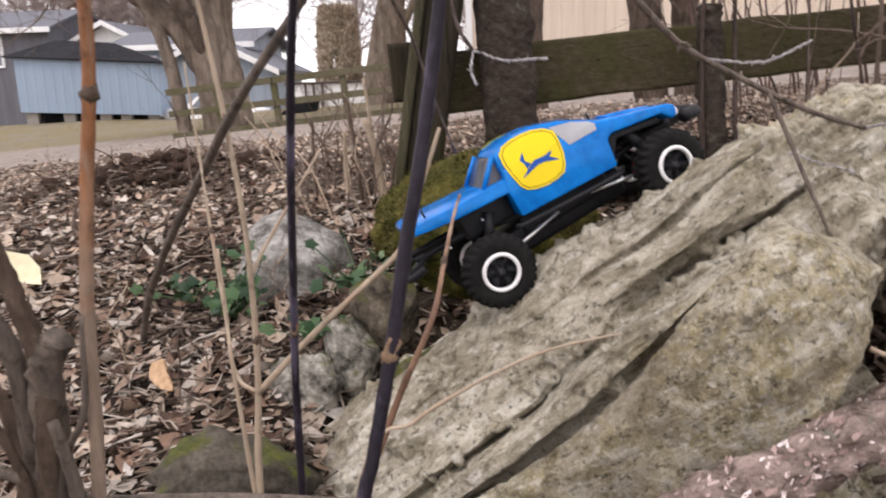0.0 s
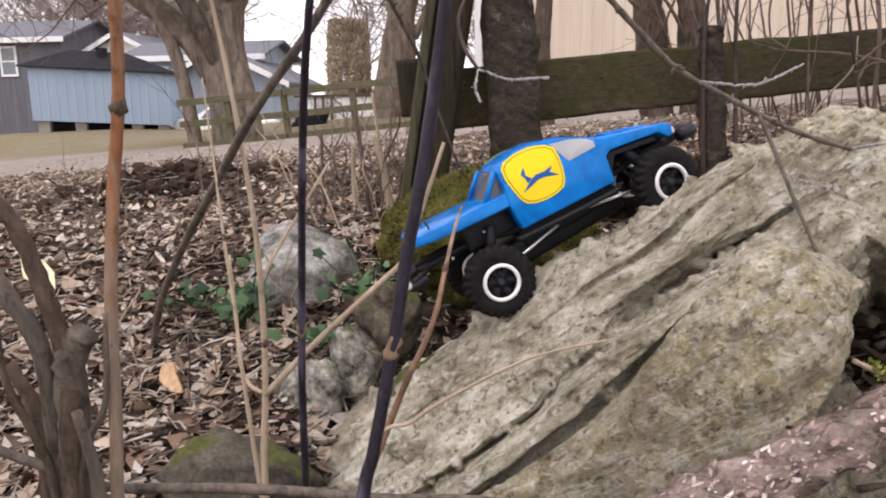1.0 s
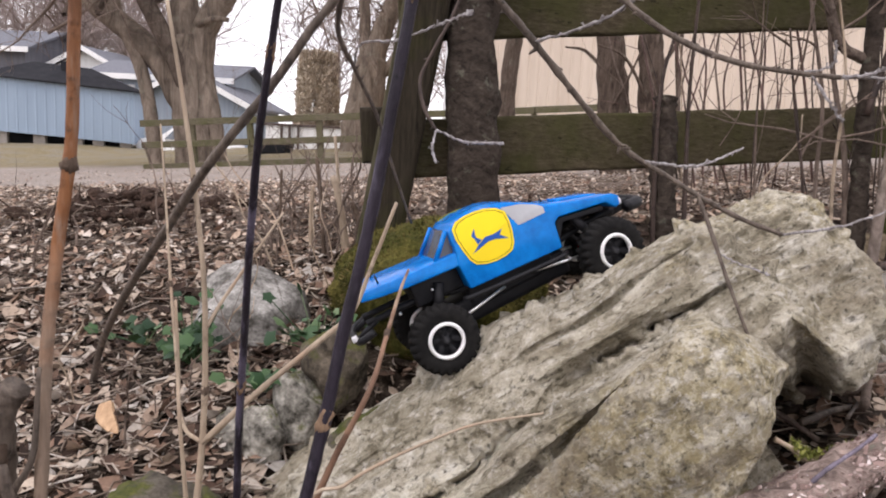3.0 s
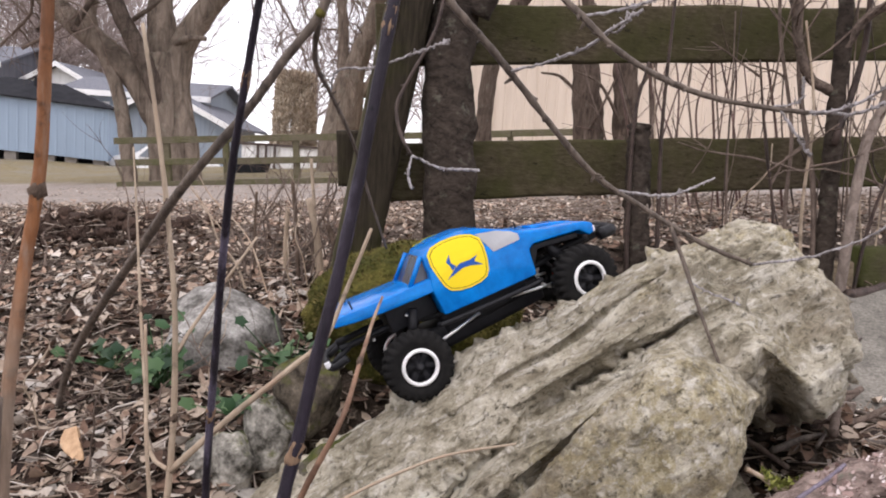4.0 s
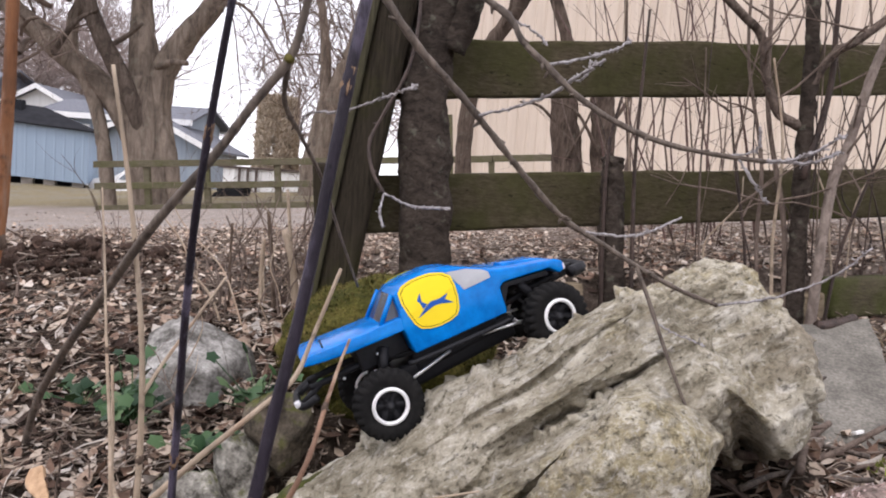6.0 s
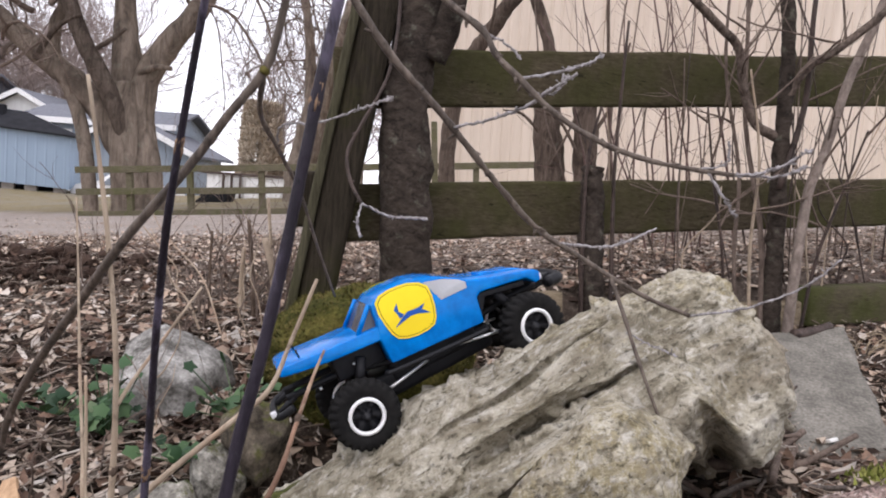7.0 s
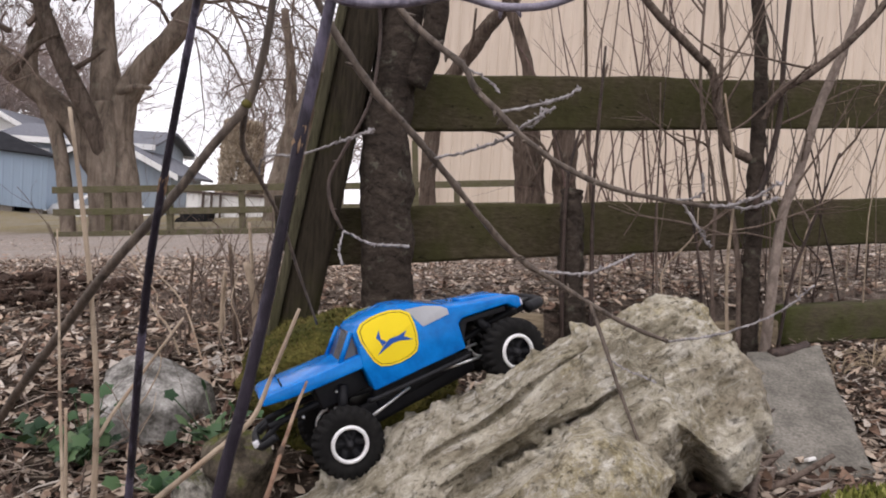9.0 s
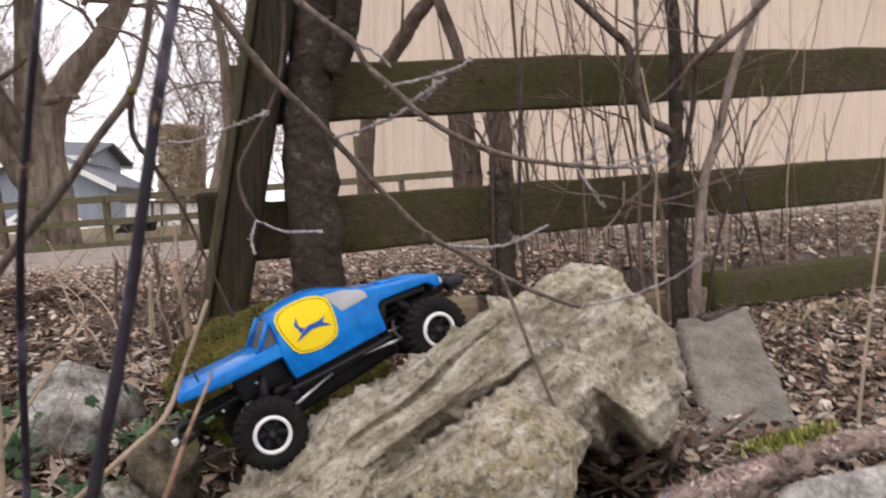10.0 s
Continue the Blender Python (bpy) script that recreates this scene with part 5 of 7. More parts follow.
def build_beige():
    t = holder("beige_building", (4.0, 17, 0.0), "large beige building clad in vertical ribbed metal siding", "building")
    boards_wall(t, "wall", (-1.35, 17.0), (16.0, 16.6), -0.5, 7.5, 0.23, BEIGE_WALL, 0.022)
    boards_wall(t, "wall", (-1.3, 27.0), (-1.35, 17.0), -0.5, 7.5, 0.23, BEIGE_WALL, 0.022)
    g = Geo()
    g.box((-1.8, 16.3, 7.5), (16.5, 27.5, 7.8), None, 0.03)
    part("roof", g, ROOF, t, smooth=False)
    g = Geo()
    g.box((-1.42, 16.93, -0.5), (-1.28, 17.1, 7.5))
    part("corner_trim", g, WHITE_PAINT, t, "pale corner trim", smooth=False)


build_beige()


ON_HILL[0] = True


# ---- model truck on the boulder ----
CAR_BLUE = Nodes("gloss_blue_plastic", 0.16, spec=0.2)
CAR_BLUE = CAR_BLUE.color(CAR_BLUE.ramp(CAR_BLUE.noise(25, 5, 0.7), [(0.35, (0.0, 0.13, 0.46)), (0.6, (0.0, 0.20, 0.64)), (0.8, (0.0, 0.25, 0.72))])).mat
CAR_DARK = plain("black_chassis_plastic", (0.006, 0.006, 0.007), (0.016, 0.016, 0.019), 90, 0.5, spec=0.2)
TYRE = plain("dusty_black_rubber", (0.006, 0.006, 0.0065), (0.022, 0.021, 0.020), 120, 0.85, spec=0.10)
CHROME = plain("brushed_aluminium", (0.62, 0.62, 0.63), (0.82, 0.82, 0.83), 80, 0.28, 0.9)
RIM_WHITE = plain("satin_silver_ring", (0.78, 0.78, 0.79), (0.93, 0.93, 0.93), 80, 0.35, 0.2)
DECAL_YELLOW = plain("yellow_decal", (0.80, 0.60, 0.008), (0.90, 0.70, 0.015), 12, 0.35)
DECAL_BLACK = plain("brown_decal_line", (0.09, 0.05, 0.01), (0.14, 0.08, 0.02), 30, 0.4)
DECAL_BLUE = plain("blue_decal", (0.012, 0.075, 0.33), (0.015, 0.10, 0.42), 30, 0.35)
SMOKED = make_glass("smoked_clear_window", (0.42, 0.44, 0.47), 0.12)
SMOKED_DARK = plain("smoked_dark_window", (0.05, 0.055, 0.065), (0.11, 0.12, 0.135), 8, 0.15, spec=0.5)
# Side windows: the sky's reflection is put into a pale base colour.
SMOKED_SKY_PALE = plain("sky_pale_smoked_window", (0.30, 0.31, 0.33), (0.50, 0.51, 0.53), 14, 0.12, spec=0.5)
HEADLAMP = plain("headlamp_sticker", (0.45, 0.45, 0.47), (0.80, 0.80, 0.82), 160, 0.2)
RED_PART = plain("red_gear_housing", (0.55, 0.02, 0.015), (0.70, 0.04, 0.02), 60, 0.4)


def build_truck():
    rear, front = Vector((-0.123, 1.185, -0.113)), Vector((0.158, 1.278, 0.013))
    fwd = (front - rear).normalized()
    left = Vector((-0.32, 0.94, -0.07))
    left = (left - fwd * left.dot(fwd)).normalized()
    up = fwd.cross(left)
    base = (front - rear).length
    t = holder("model_truck", (0, 0, 0), "blue radio-controlled rock-crawler truck with yellow door shields climbing the boulder", "toy truck")
    m = Matrix((fwd, left, up)).transposed().to_4x4()
    m.translation = rear
    t.matrix_world = HILL @ m
    o = (0, 0, 0)
    half = 0.085                      # y of the far wheels is twice this
    cy = half

    def shift(g, y=cy):
        g.v = [(x, q + y, z) for x, q, z in g.v]
        return g

    # wheels: lugged tyre, bright bead ring, dark hub
    tyre, around = Geo(), 156
    tyre.lathe([(0.030, -0.019), (0.042, -0.021), (0.0505, -0.0195), (0.0556, -0.0155), (0.0568, -0.008), (0.0568, -0.001), (0.0568, 0.001), (0.0568, 0.008), (0.0556, 0.0155), (0.0505, 0.0195), (0.042, 0.021), (0.030, 0.019)], around)
    for k, (x, y, z) in enumerate(tyre.v):
        row, turn = k % 12, k // 12
        if 2 < row < 9:
            phase = (turn + (3 if row > 5 else 0) + abs(row - 5.5) * 0.5) % 6
            s = 1.035 if phase < 3.4 else 0.945
            tyre.v[k] = (x * s, y, z * s)
    tyre_me = tyre.mesh("tyre")
    tyre_me.materials.append(TYRE)
    rim = Geo()
    rim.lathe([(0.0245, -0.0195), (0.0255, -0.0225), (0.0295, -0.0225), (0.0312, -0.0195), (0.0300, -0.015), (0.0245, -0.015)], 44)
    rim.lathe([(0.0245, 0.0195), (0.0255, 0.0225), (0.0295, 0.0225), (0.0312, 0.0195), (0.0300, 0.015), (0.0245, 0.015)], 44)
    rim_me = rim.mesh("rim")
    rim_me.materials.append(RIM_WHITE)
    hub = Geo()
    hub.lathe([(0.0, -0.021), (0.006, -0.021), (0.0075, -0.0125), (0.014, -0.0125), (0.0248, -0.017), (0.0248, 0.016), (0.0, 0.012)], 48)
    for k, (x, y, z) in enumerate(hub.v):
        if k % 7 in (3, 4) and (k // 7) % 8 < 4:
            hub.v[k] = (x, y + 0.006, z)
    hub_me = hub.mesh("hub")
    hub_me.materials.append(CAR_DARK)
    for x, y in ((0, 0), (base, 0), (0, 2 * half), (base, 2 * half)):
        w = new("wheel", tyre_me)
        w.parent, w.location = t, (x, y, 0)
        w.rotation_euler = (0, 0.4 * x, 0.10 if x and not y else 0)
        for nm, me in (("rim", rim_me), ("hub", hub_me)):
            c = new(nm, me)
            c.parent = w

    # running gear
    for nm, x in (("rear_axle", 0.0), ("front_axle", base)):
        g = Geo()
        g.tube([(x, 0.02, 0), (x, 2 * half - 0.02, 0)], 0.0085, 10)
        ax = part(nm, g, CAR_DARK, t, base=o)
        g = Geo()
        g.lathe([(0.0, -0.016), (0.014, -0.013), (0.019, 0.0), (0.014, 0.013), (0.0, 0.016)], 18, at=(x, cy + 0.012, 0))
        part("gear_housing", g, RED_PART, ax, "red differential housing", base=o)
    for y in (cy - 0.032, cy + 0.032):
        g = Geo()
        g.tube(spline([(-0.10, y, 0.070), (0.0, y, 0.066), (0.08, y, 0.048), (0.24, y, 0.045), (base, y, 0.052), (base + 0.055, y, 0.050)], 5), 0.0065, 6)
        part("frame_rail", g, CAR_DARK, t, base=o)
    # Skid plate, made oversized so that it also darkens the shaded underside.
    g = Geo()
    g.box((0.075, cy - 0.036, 0.006), (0.240, cy + 0.060, 0.046), None, 0.008)
    part("skid_plate", g, CAR_DARK, t, base=o)
    for y in (cy - 0.058, cy + 0.058):
        for x0, x1 in ((0.012, 0.135), (base - 0.012, base - 0.125)):
            g = Geo()
            g.tube([(x0, y, 0.004), (x1, y, 0.024)], 0.0028, 8)
            part("link_rod", g, CHROME, t, "bright metal link", base=o)
        for x, tip in ((0.0, 0.035), (base, -0.03)):
            g = Geo()
            g.tube([(x, y, 0.01), (x + tip, y, 0.082)], 0.0055, 8)
            g.tube([(x + tip * 0.3, y, 0.03), (x + tip, y, 0.082)], 0.0085, 10)
            part("shock_absorber", g, CAR_DARK, t, base=o)
    for y in (0.003, 2 * half - 0.003):
        g = Geo()
        g.tube(spline([(0.062, y, 0.046), (0.075, y, 0.040), (0.235, y, 0.030), (0.25, y, 0.036)], 5), 0.0042, 7)
        part("rock_slider", g, CAR_DARK, t, base=o)
    g = Geo()
    g.tube(spline([(base + 0.060, cy - 0.078, 0.055), (base + 0.090, cy - 0.06, 0.050), (base + 0.097, cy, 0.049), (base + 0.090, cy + 0.06, 0.050), (base + 0.060, cy + 0.078, 0.055)], 5), 0.0105, 8)
    g.box((base + 0.03, cy - 0.028, 0.040), (base + 0.090, cy + 0.028, 0.058), None, 0.003)
    part("front_bumper", g, CAR_DARK, t, base=o)
    g = Geo()
    g.tube(spline([(-0.095, cy - 0.07, 0.060), (-0.122, cy - 0.06, 0.054), (-0.128, cy, 0.053), (-0.122, cy + 0.06, 0.054), (-0.095, cy + 0.07, 0.060)], 5), 0.0065, 8)
    g.tube([(-0.120, cy - 0.035, 0.054), (-0.08, cy - 0.032, 0.07)], 0.0055, 7)
    g.tube([(-0.120, cy + 0.035, 0.054), (-0.08, cy + 0.032, 0.07)], 0.0055, 7)
    part("rear_bumper", g, CAR_DARK, t, base=o)
    g = Geo()
    g.box((0.10, cy - 0.036, 0.046), (0.20, cy + 0.036, 0.080), None, 0.006)
    g.box((0.02, cy - 0.03, 0.060), (0.09, cy + 0.03, 0.092), None, 0.006)
    part("battery_tray", g, CAR_DARK, t, base=o)
    # Gearbox bulked out into a black block that stands for underbody shade.
    g = Geo()
    g.box((0.040, cy - 0.030, -0.016), (0.265, cy + 0.055, 0.030), None, 0.010)
    part("gearbox_shade_block", g, CAR_DARK, t, base=o)
    # Black block added under the bed in place of the shade there.
    g = Geo()
    g.box((-0.012, cy - 0.050, 0.056), (0.074, cy + 0.060, 0.098), None, 0.004)
    part("underbed_shade_block", g, CAR_DARK, t, base=o)

    # shell: doors and hood, cab, bed
    bw = 0.082
    g = Geo()
    g.prism([(0.076, 0.052), (0.248, 0.043), (0.254, 0.086), (0.264, 0.092), (0.350, 0.078), (0.363, 0.062), (0.373, 0.064), (0.377, 0.079), (0.367, 0.087), (0.300, 0.105), (0.252, 0.121), (0.082, 0.129), (0.074, 0.100)], bw, bw - 0.006, 0.0035)
    body = part("body", shift(g), CAR_BLUE, t, "gloss blue lower body and hood", base=o)
    g = Geo()
    g.prism([(0.29, 0.100), (0.360, 0.082), (0.361, 0.090), (0.345, 0.096), (0.29, 0.113)], 0.030, 0.022, 0.002)
    part("hood_scoop", shift(g), CAR_BLUE, body, base=o)
    g = Geo()
    g.box((0.370, cy - 0.060, 0.064), (0.379, cy + 0.060, 0.076), None, 0.002)
    part("grille", g, CAR_DARK, body, base=o)
    for y in (cy - 0.066, cy + 0.066):
        g = Geo()
        g.box((0.362, y - 0.0125, 0.063), (0.3785, y + 0.0125, 0.076), None, 0.004)
        part("headlamp", g, HEADLAMP, body, base=o)
    # black lining of the front wheel arch
    g = Geo()
    g.prism([(0.250, 0.050), (0.258, 0.086), (0.266, 0.089), (0.346, 0.075), (0.345, 0.066), (0.270, 0.080)], 0.071, 0.071, 0.001)
    part("arch_lining", shift(g), CAR_DARK, body, "black inside of the wheel arch", base=o)
    g = Geo()
    g.prism([(0.080, 0.126), (0.258, 0.118), (0.238, 0.130), (0.200, 0.151), (0.172, 0.160), (0.124, 0.163), (0.094, 0.159), (0.083, 0.151)], 0.0755, 0.062, 0.003)
    cab = part("cab", shift(g), CAR_BLUE, t, "rounded blue cab roof", base=o)
    g = Geo()
    g.add([(0.2545, cy - 0.060, 0.1225), (0.2545, cy + 0.060, 0.1225), (0.203, cy + 0.052, 0.1525), (0.203, cy - 0.052, 0.1525)], [(0, 1, 2, 3)])
    g.add([(0.2530, cy - 0.060, 0.1195), (0.2530, cy + 0.060, 0.1195), (0.201, cy + 0.052, 0.1495), (0.201, cy - 0.052, 0.1495)], [(3, 2, 1, 0)])
    part("windscreen", g, SMOKED, cab, "smoked clear windscreen", base=o)

    def side_plate(points, lift, material, name, parent, label="", thick=0.0012):
        """A thin plate lying on the near and the far flank."""
        for sgn in (-1, 1):
            q = Geo()

            def flank(x, z):
                if z <= 0.122:
                    w = bw - 0.006 * max(0.0, min(1.0, (z - 0.043) / 0.086))
                else:
                    w = 0.0765 - 0.0135 * max(0.0, min(1.0, (z - 0.122) / 0.041))
                return cy + sgn * (w + lift)

            n = len(points)
            mid = (sum(p[0] for p in points) / n, sum(p[1] for p in points) / n)
            loops = [[(mid[0] + (x - mid[0]) * k, mid[1] + (z - mid[1]) * k) for x, z in points] for k in (1.0, 0.8, 0.6, 0.4, 0.2)]
            for loop in loops:
                q.v += [(x, flank(x, z), z) for x, z in loop]
            hub_at = len(q.v)
            q.v.append((mid[0], flank(*mid), mid[1]))
            q.v += [(x, flank(x, z) - sgn * thick, z) for x, z in points]
            for i in range(n):
                j = (i + 1) % n
                fs = [(k * n + i, k * n + j, (k + 1) * n + j, (k + 1) * n + i) for k in range(4)]
                fs += [(4 * n + i, 4 * n + j, hub_at), (i, hub_at + 1 + i, hub_at + 1 + j, j)]
                q.f += fs if sgn < 0 else [f[::-1] for f in fs]
            part(name, q, material, parent, label, base=o, smooth=False)

    def shield(scale):
        out = [(-0.046, 0.030), (-0.036, 0.039), (-0.018, 0.0435), (0.0, 0.0445), (0.018, 0.0435), (0.036, 0.038), (0.047, 0.028), (0.0475, 0.012), (0.045, -0.008), (0.040, -0.026), (0.033, -0.036), (0.018, -0.0415), (0.0, -0.0435), (-0.018, -0.042), (-0.033, -0.037), (-0.040, -0.027), (-0.045, -0.008), (-0.048, 0.012)]
        return [(0.136 + x * scale + 0.04 * z * scale, 0.1185 + z * scale - 0.10 * x * scale) for x, z in out]

    side_plate([(0.180, 0.1495), (0.214, 0.1405), (0.237, 0.1285), (0.246, 0.1200), (0.245, 0.1100), (0.195, 0.1110)], 0.0016, SMOKED_SKY_PALE, "side_window", cab, "smoked side window with a pale sky reflection in its colour")
    side_plate(shield(1.0), 0.0022, DECAL_YELLOW, "shield_decal", body, "yellow shield-shaped door decal")
    side_plate(shield(0.93), 0.0026, DECAL_BLACK, "shield_outline", body, "thin dark line round the shield")
    side_plate(shield(0.905), 0.0030, DECAL_YELLOW, "shield_field", body, "yellow field of the shield")
    side_plate([(0.104, 0.103), (0.120, 0.108), (0.135, 0.110), (0.152, 0.108), (0.170, 0.100), (0.158, 0.112), (0.166, 0.119), (0.150, 0.117), (0.134, 0.119), (0.122, 0.114)], 0.0034, DECAL_BLUE, "emblem", body, "plain blue emblem shape")
    side_plate([(0.118, 0.113), (0.127, 0.117), (0.119, 0.127), (0.124, 0.139), (0.114, 0.130)], 0.0034, DECAL_BLUE, "emblem_stroke", body)

    g = Geo()
    g.prism([(0.084, 0.094), (0.084, 0.116), (0.0, 0.121), (-0.078, 0.1270), (-0.090, 0.1255), (-0.096, 0.120), (-0.094, 0.113), (-0.060, 0.107), (-0.016, 0.101)], 0.078, 0.074, 0.003)
    bed = part("bed", shift(g), CAR_BLUE, t, "thin blue rear deck", base=o)
    g = Geo()
    g.prism([(0.046, 0.117), (0.083, 0.115), (0.085, 0.153), (0.079, 0.152)], 0.058, 0.050, 0.002)
    part("rear_window", shift(g), SMOKED_DARK, cab, "dark rear window slope", base=o)
    for sgn in (-1, 1):
        g = Geo()
        g.tube([(0.044, cy + sgn * 0.066, 0.117), (0.082, cy + sgn * 0.060, 0.155)], 0.0042, 8)
        part("rear_pillar", g, CAR_BLUE, cab, base=o)
    for at, owner, lo, hi in (((0.286, cy + 0.045), body, 0.106, 0.122), ((-0.055, cy - 0.05), bed, 0.124, 0.140), ((-0.055, cy + 0.05), bed, 0.124, 0.140)):
        g = Geo()
        g.tube([(*at, lo), (*at, hi)], 0.0016, 6)
        part("body_post", g, CAR_DARK, owner, base=o)
    g = Geo()
    g.box((-0.134, cy - 0.060, 0.056), (-0.124, cy - 0.048, 0.066), None, 0.002)
    part("tow_light", g, HEADLAMP, t, base=o)
    # bright screw heads along the frame
    for x, z in ((0.020, 0.078), (0.262, 0.070), (0.300, 0.066), (-0.045, 0.066)):
        g = Geo()
        g.lathe([(0.0, -0.0035), (0.0022, -0.003), (0.0026, 0.0), (0.0, 0.001)], 10, at=(x, cy - 0.062, z))
        part("screw", g, CHROME, t, "bright screw head", base=o)


ON_HILL[0] = False
build_truck()
ON_HILL[0] = True


# ---- stalks close to the lens ----
def stalk(pts, r0, r1, nodes=(), segs=10, steps=7, wob=0.12, seed=0.0):
    """A dead stalk along pts with swollen joints at the given fractions of its length."""
    line = spline(pts, steps)
    radii = taper(len(line), r0, r1)
    n = len(line)
    for u in nodes:
        i = int(u * (n - 1))
        for k, s in ((i - 1, 1.03), (i, 1.12), (i + 1, 1.03)):
            if 0 <= k < n:
                radii[k] *= s
    g = Geo()
    g.tube(line, radii, segs)
    for i in range(n):
        for k in range(segs):
            p = Vector(g.v[i * segs + k])
            g.v[i * segs + k] = tuple(line[i] + (p - line[i]) * (1 + wob * fbm(p + Vector((seed, 0, 0)), 60, 2)))
    return g


def crusted(pts, r0, r1, seed):
    """A crooked twig with lumps of lichen, short spurs and swollen buds, thickest at its tip."""
    rng = random.Random(int(seed * 10) + 3)
    line = spline(pts, 9)
    line = [p + Vector((rng.gauss(0, 1), rng.gauss(0, 1), rng.gauss(0, 1))) * (0.0007 if 0 < i < len(line) - 1 else 0) for i, p in enumerate(line)]
    g = stalk(line, r0 * 0.58, r1 * 0.50, (), 7, 2, 0.45, seed)
    n = len(line)
    for _ in range(20 + int(1.1 * n)):
        u = rng.random() ** 0.55
        p = line[int(u * (n - 1))]
        r = (r0 + (r1 - r0) * u) * rng.uniform(0.22, 0.62) * (1.5 if u > 0.94 else 1)
        off = Vector((rng.gauss(0, 1), rng.gauss(0, 1), rng.gauss(0, 1))).normalized() * r0 * 0.5
        way = (off.normalized() + Vector((rng.gauss(0, 0.7), rng.gauss(0, 0.7), rng.gauss(0, 0.7)))).normalized() * r * rng.uniform(0.8, 1.9)
        q = p + off
        g.tube([q - way, q - way * 0.4, q + way * 0.5, q + way], [r * 0.25, r * 0.75, r * 0.65, r * 0.2], 5)
    for _ in range(4):
        i = rng.randrange(n // 3, n)
        way = Vector((rng.gauss(0, 1), rng.gauss(0, 1), rng.gauss(0.3, 1))).normalized()
        l = rng.uniform(0.004, 0.010)
        g.tube([line[i], line[i] + way * l * 0.6, line[i] + way * l], [r0 * 0.4, r0 * 0.3, r0 * 0.42], 5)
    return g


def spurred(pts, r0, r1, nodes, segs, seed, count=16):
    """A woody limb with short side spurs, buds and a slightly crooked line."""
    rng = random.Random(seed)
    g = stalk(pts, r0, r1, nodes, segs, 7, 0.30, seed)
    line = spline(pts, 7)
    n = len(line)
    for _ in range(count):
        i = rng.randrange(2, n)
        r = r0 + (r1 - r0) * i / n
        way = Vector((rng.gauss(0, 1), rng.gauss(0, 0.6), rng.gauss(0, 1))).normalized()
        l = r * rng.uniform(1.6, 3.4)
        g.tube([line[i], line[i] + way * l * 0.6, line[i] + way * l], [r * 0.75, r * 0.5, r * 0.28], 6)
    return g


def cane(name, pts, r0, r1, material, label, nodes=(), twigs=(), group="stalks in front of the boulder"):
    t = holder(name, tuple(pts[-1]), label, "stalk", group)
    stem = part("stem", stalk(pts, r0, r1, nodes), material, t)
    line = spline(pts, 7)
    for u in nodes:
        i = int(u * (len(line) - 1))
        r = r0 + (r1 - r0) * u
        ring = Geo()
        way = (line[i + 1] - line[i - 1]).normalized()
        if material == CANE_PURPLE:
            ring.tube([line[i] + way * s for s in (-0.010, -0.006, 0.0, 0.004, 0.011)], [r * 0.9, r * 1.06, r * 1.10, r * 1.16, r * 0.9], 12)
        else:
            ring.tube([line[i] + way * s for s in (-0.007, -0.003, 0.0, 0.003, 0.007)], [r * 0.9, r * 1.3, r * 1.42, r * 1.28, r * 0.9], 12)
        roughen(ring, lambda p, n: r * 0.5 * fbm(p, 220, 3))
        part("joint", ring, JOINT_TAN if material == CANE_PURPLE else STUMP_BARK, stem, "torn tan sheath" if material == CANE_PURPLE else "swollen joint")
    for tp, a, b in twigs:
        part("side_twig", stalk(tp, a, b), material, t)
    return t


cane("dead_cane", [(-0.366, 0.63, 0.46), (-0.374, 0.63, 0.375), (-0.385, 0.63, 0.28), (-0.396, 0.63, 0.203), (-0.412, 0.625, 0.125), (-0.428, 0.617, 0.03), (-0.440, 0.61, -0.08), (-0.452, 0.6, -0.20), (-0.47, 0.59, -0.47)],
     0.0050, 0.0063, CANE_ORANGE, "thick upright orange-brown dead cane with a swollen joint", (0.40,))
cane("dead_cane", [(-0.485, 1.05, 0.412), (-0.474, 1.05, 0.289), (-0.466, 1.05, 0.162), (-0.463, 1.05, 0.015), (-0.471, 1.05, -0.119), (-0.480, 1.04, -0.229), (-0.495, 1.03, -0.345), (-0.50, 1.02, -0.46)],
     0.0028, 0.0058, CANE_PALE, "pale dead cane forking near the ground", (0.3, 0.62),
     [([(-0.480, 1.04, -0.231), (-0.396, 1.05, -0.158), (-0.303, 1.06, -0.085), (-0.250, 1.07, -0.041), (-0.220, 1.08, 0.024), (-0.178, 1.08, 0.119)], 0.0052, 0.0026),
      ([(-0.464, 1.05, -0.056), (-0.447, 1.07, -0.023), (-0.409, 1.09, 0.032), (-0.353, 1.10, 0.107)], 0.0032, 0.0018),
      ([(-0.522, 1.08, -0.02), (-0.521, 1.07, -0.114), (-0.521, 1.06, -0.183), (-0.508, 1.05, -0.216), (-0.484, 1.04, -0.228)], 0.0024, 0.0034)])
cane("dark_cane", [(-0.155, 0.60, 0.50), (-0.177, 0.62, 0.430), (-0.209, 0.65, 0.335), (-0.238, 0.68, 0.249), (-0.259, 0.71, 0.191), (-0.290, 0.76, 0.094), (-0.320, 0.81, -0.01), (-0.348, 0.85, -0.123), (-0.37, 0.88, -0.24), (-0.40, 0.91, -0.46)],
     0.0028, 0.0052, CANE_PURPLE, "purple-black upright cane with tan joints", (0.30, 0.735))
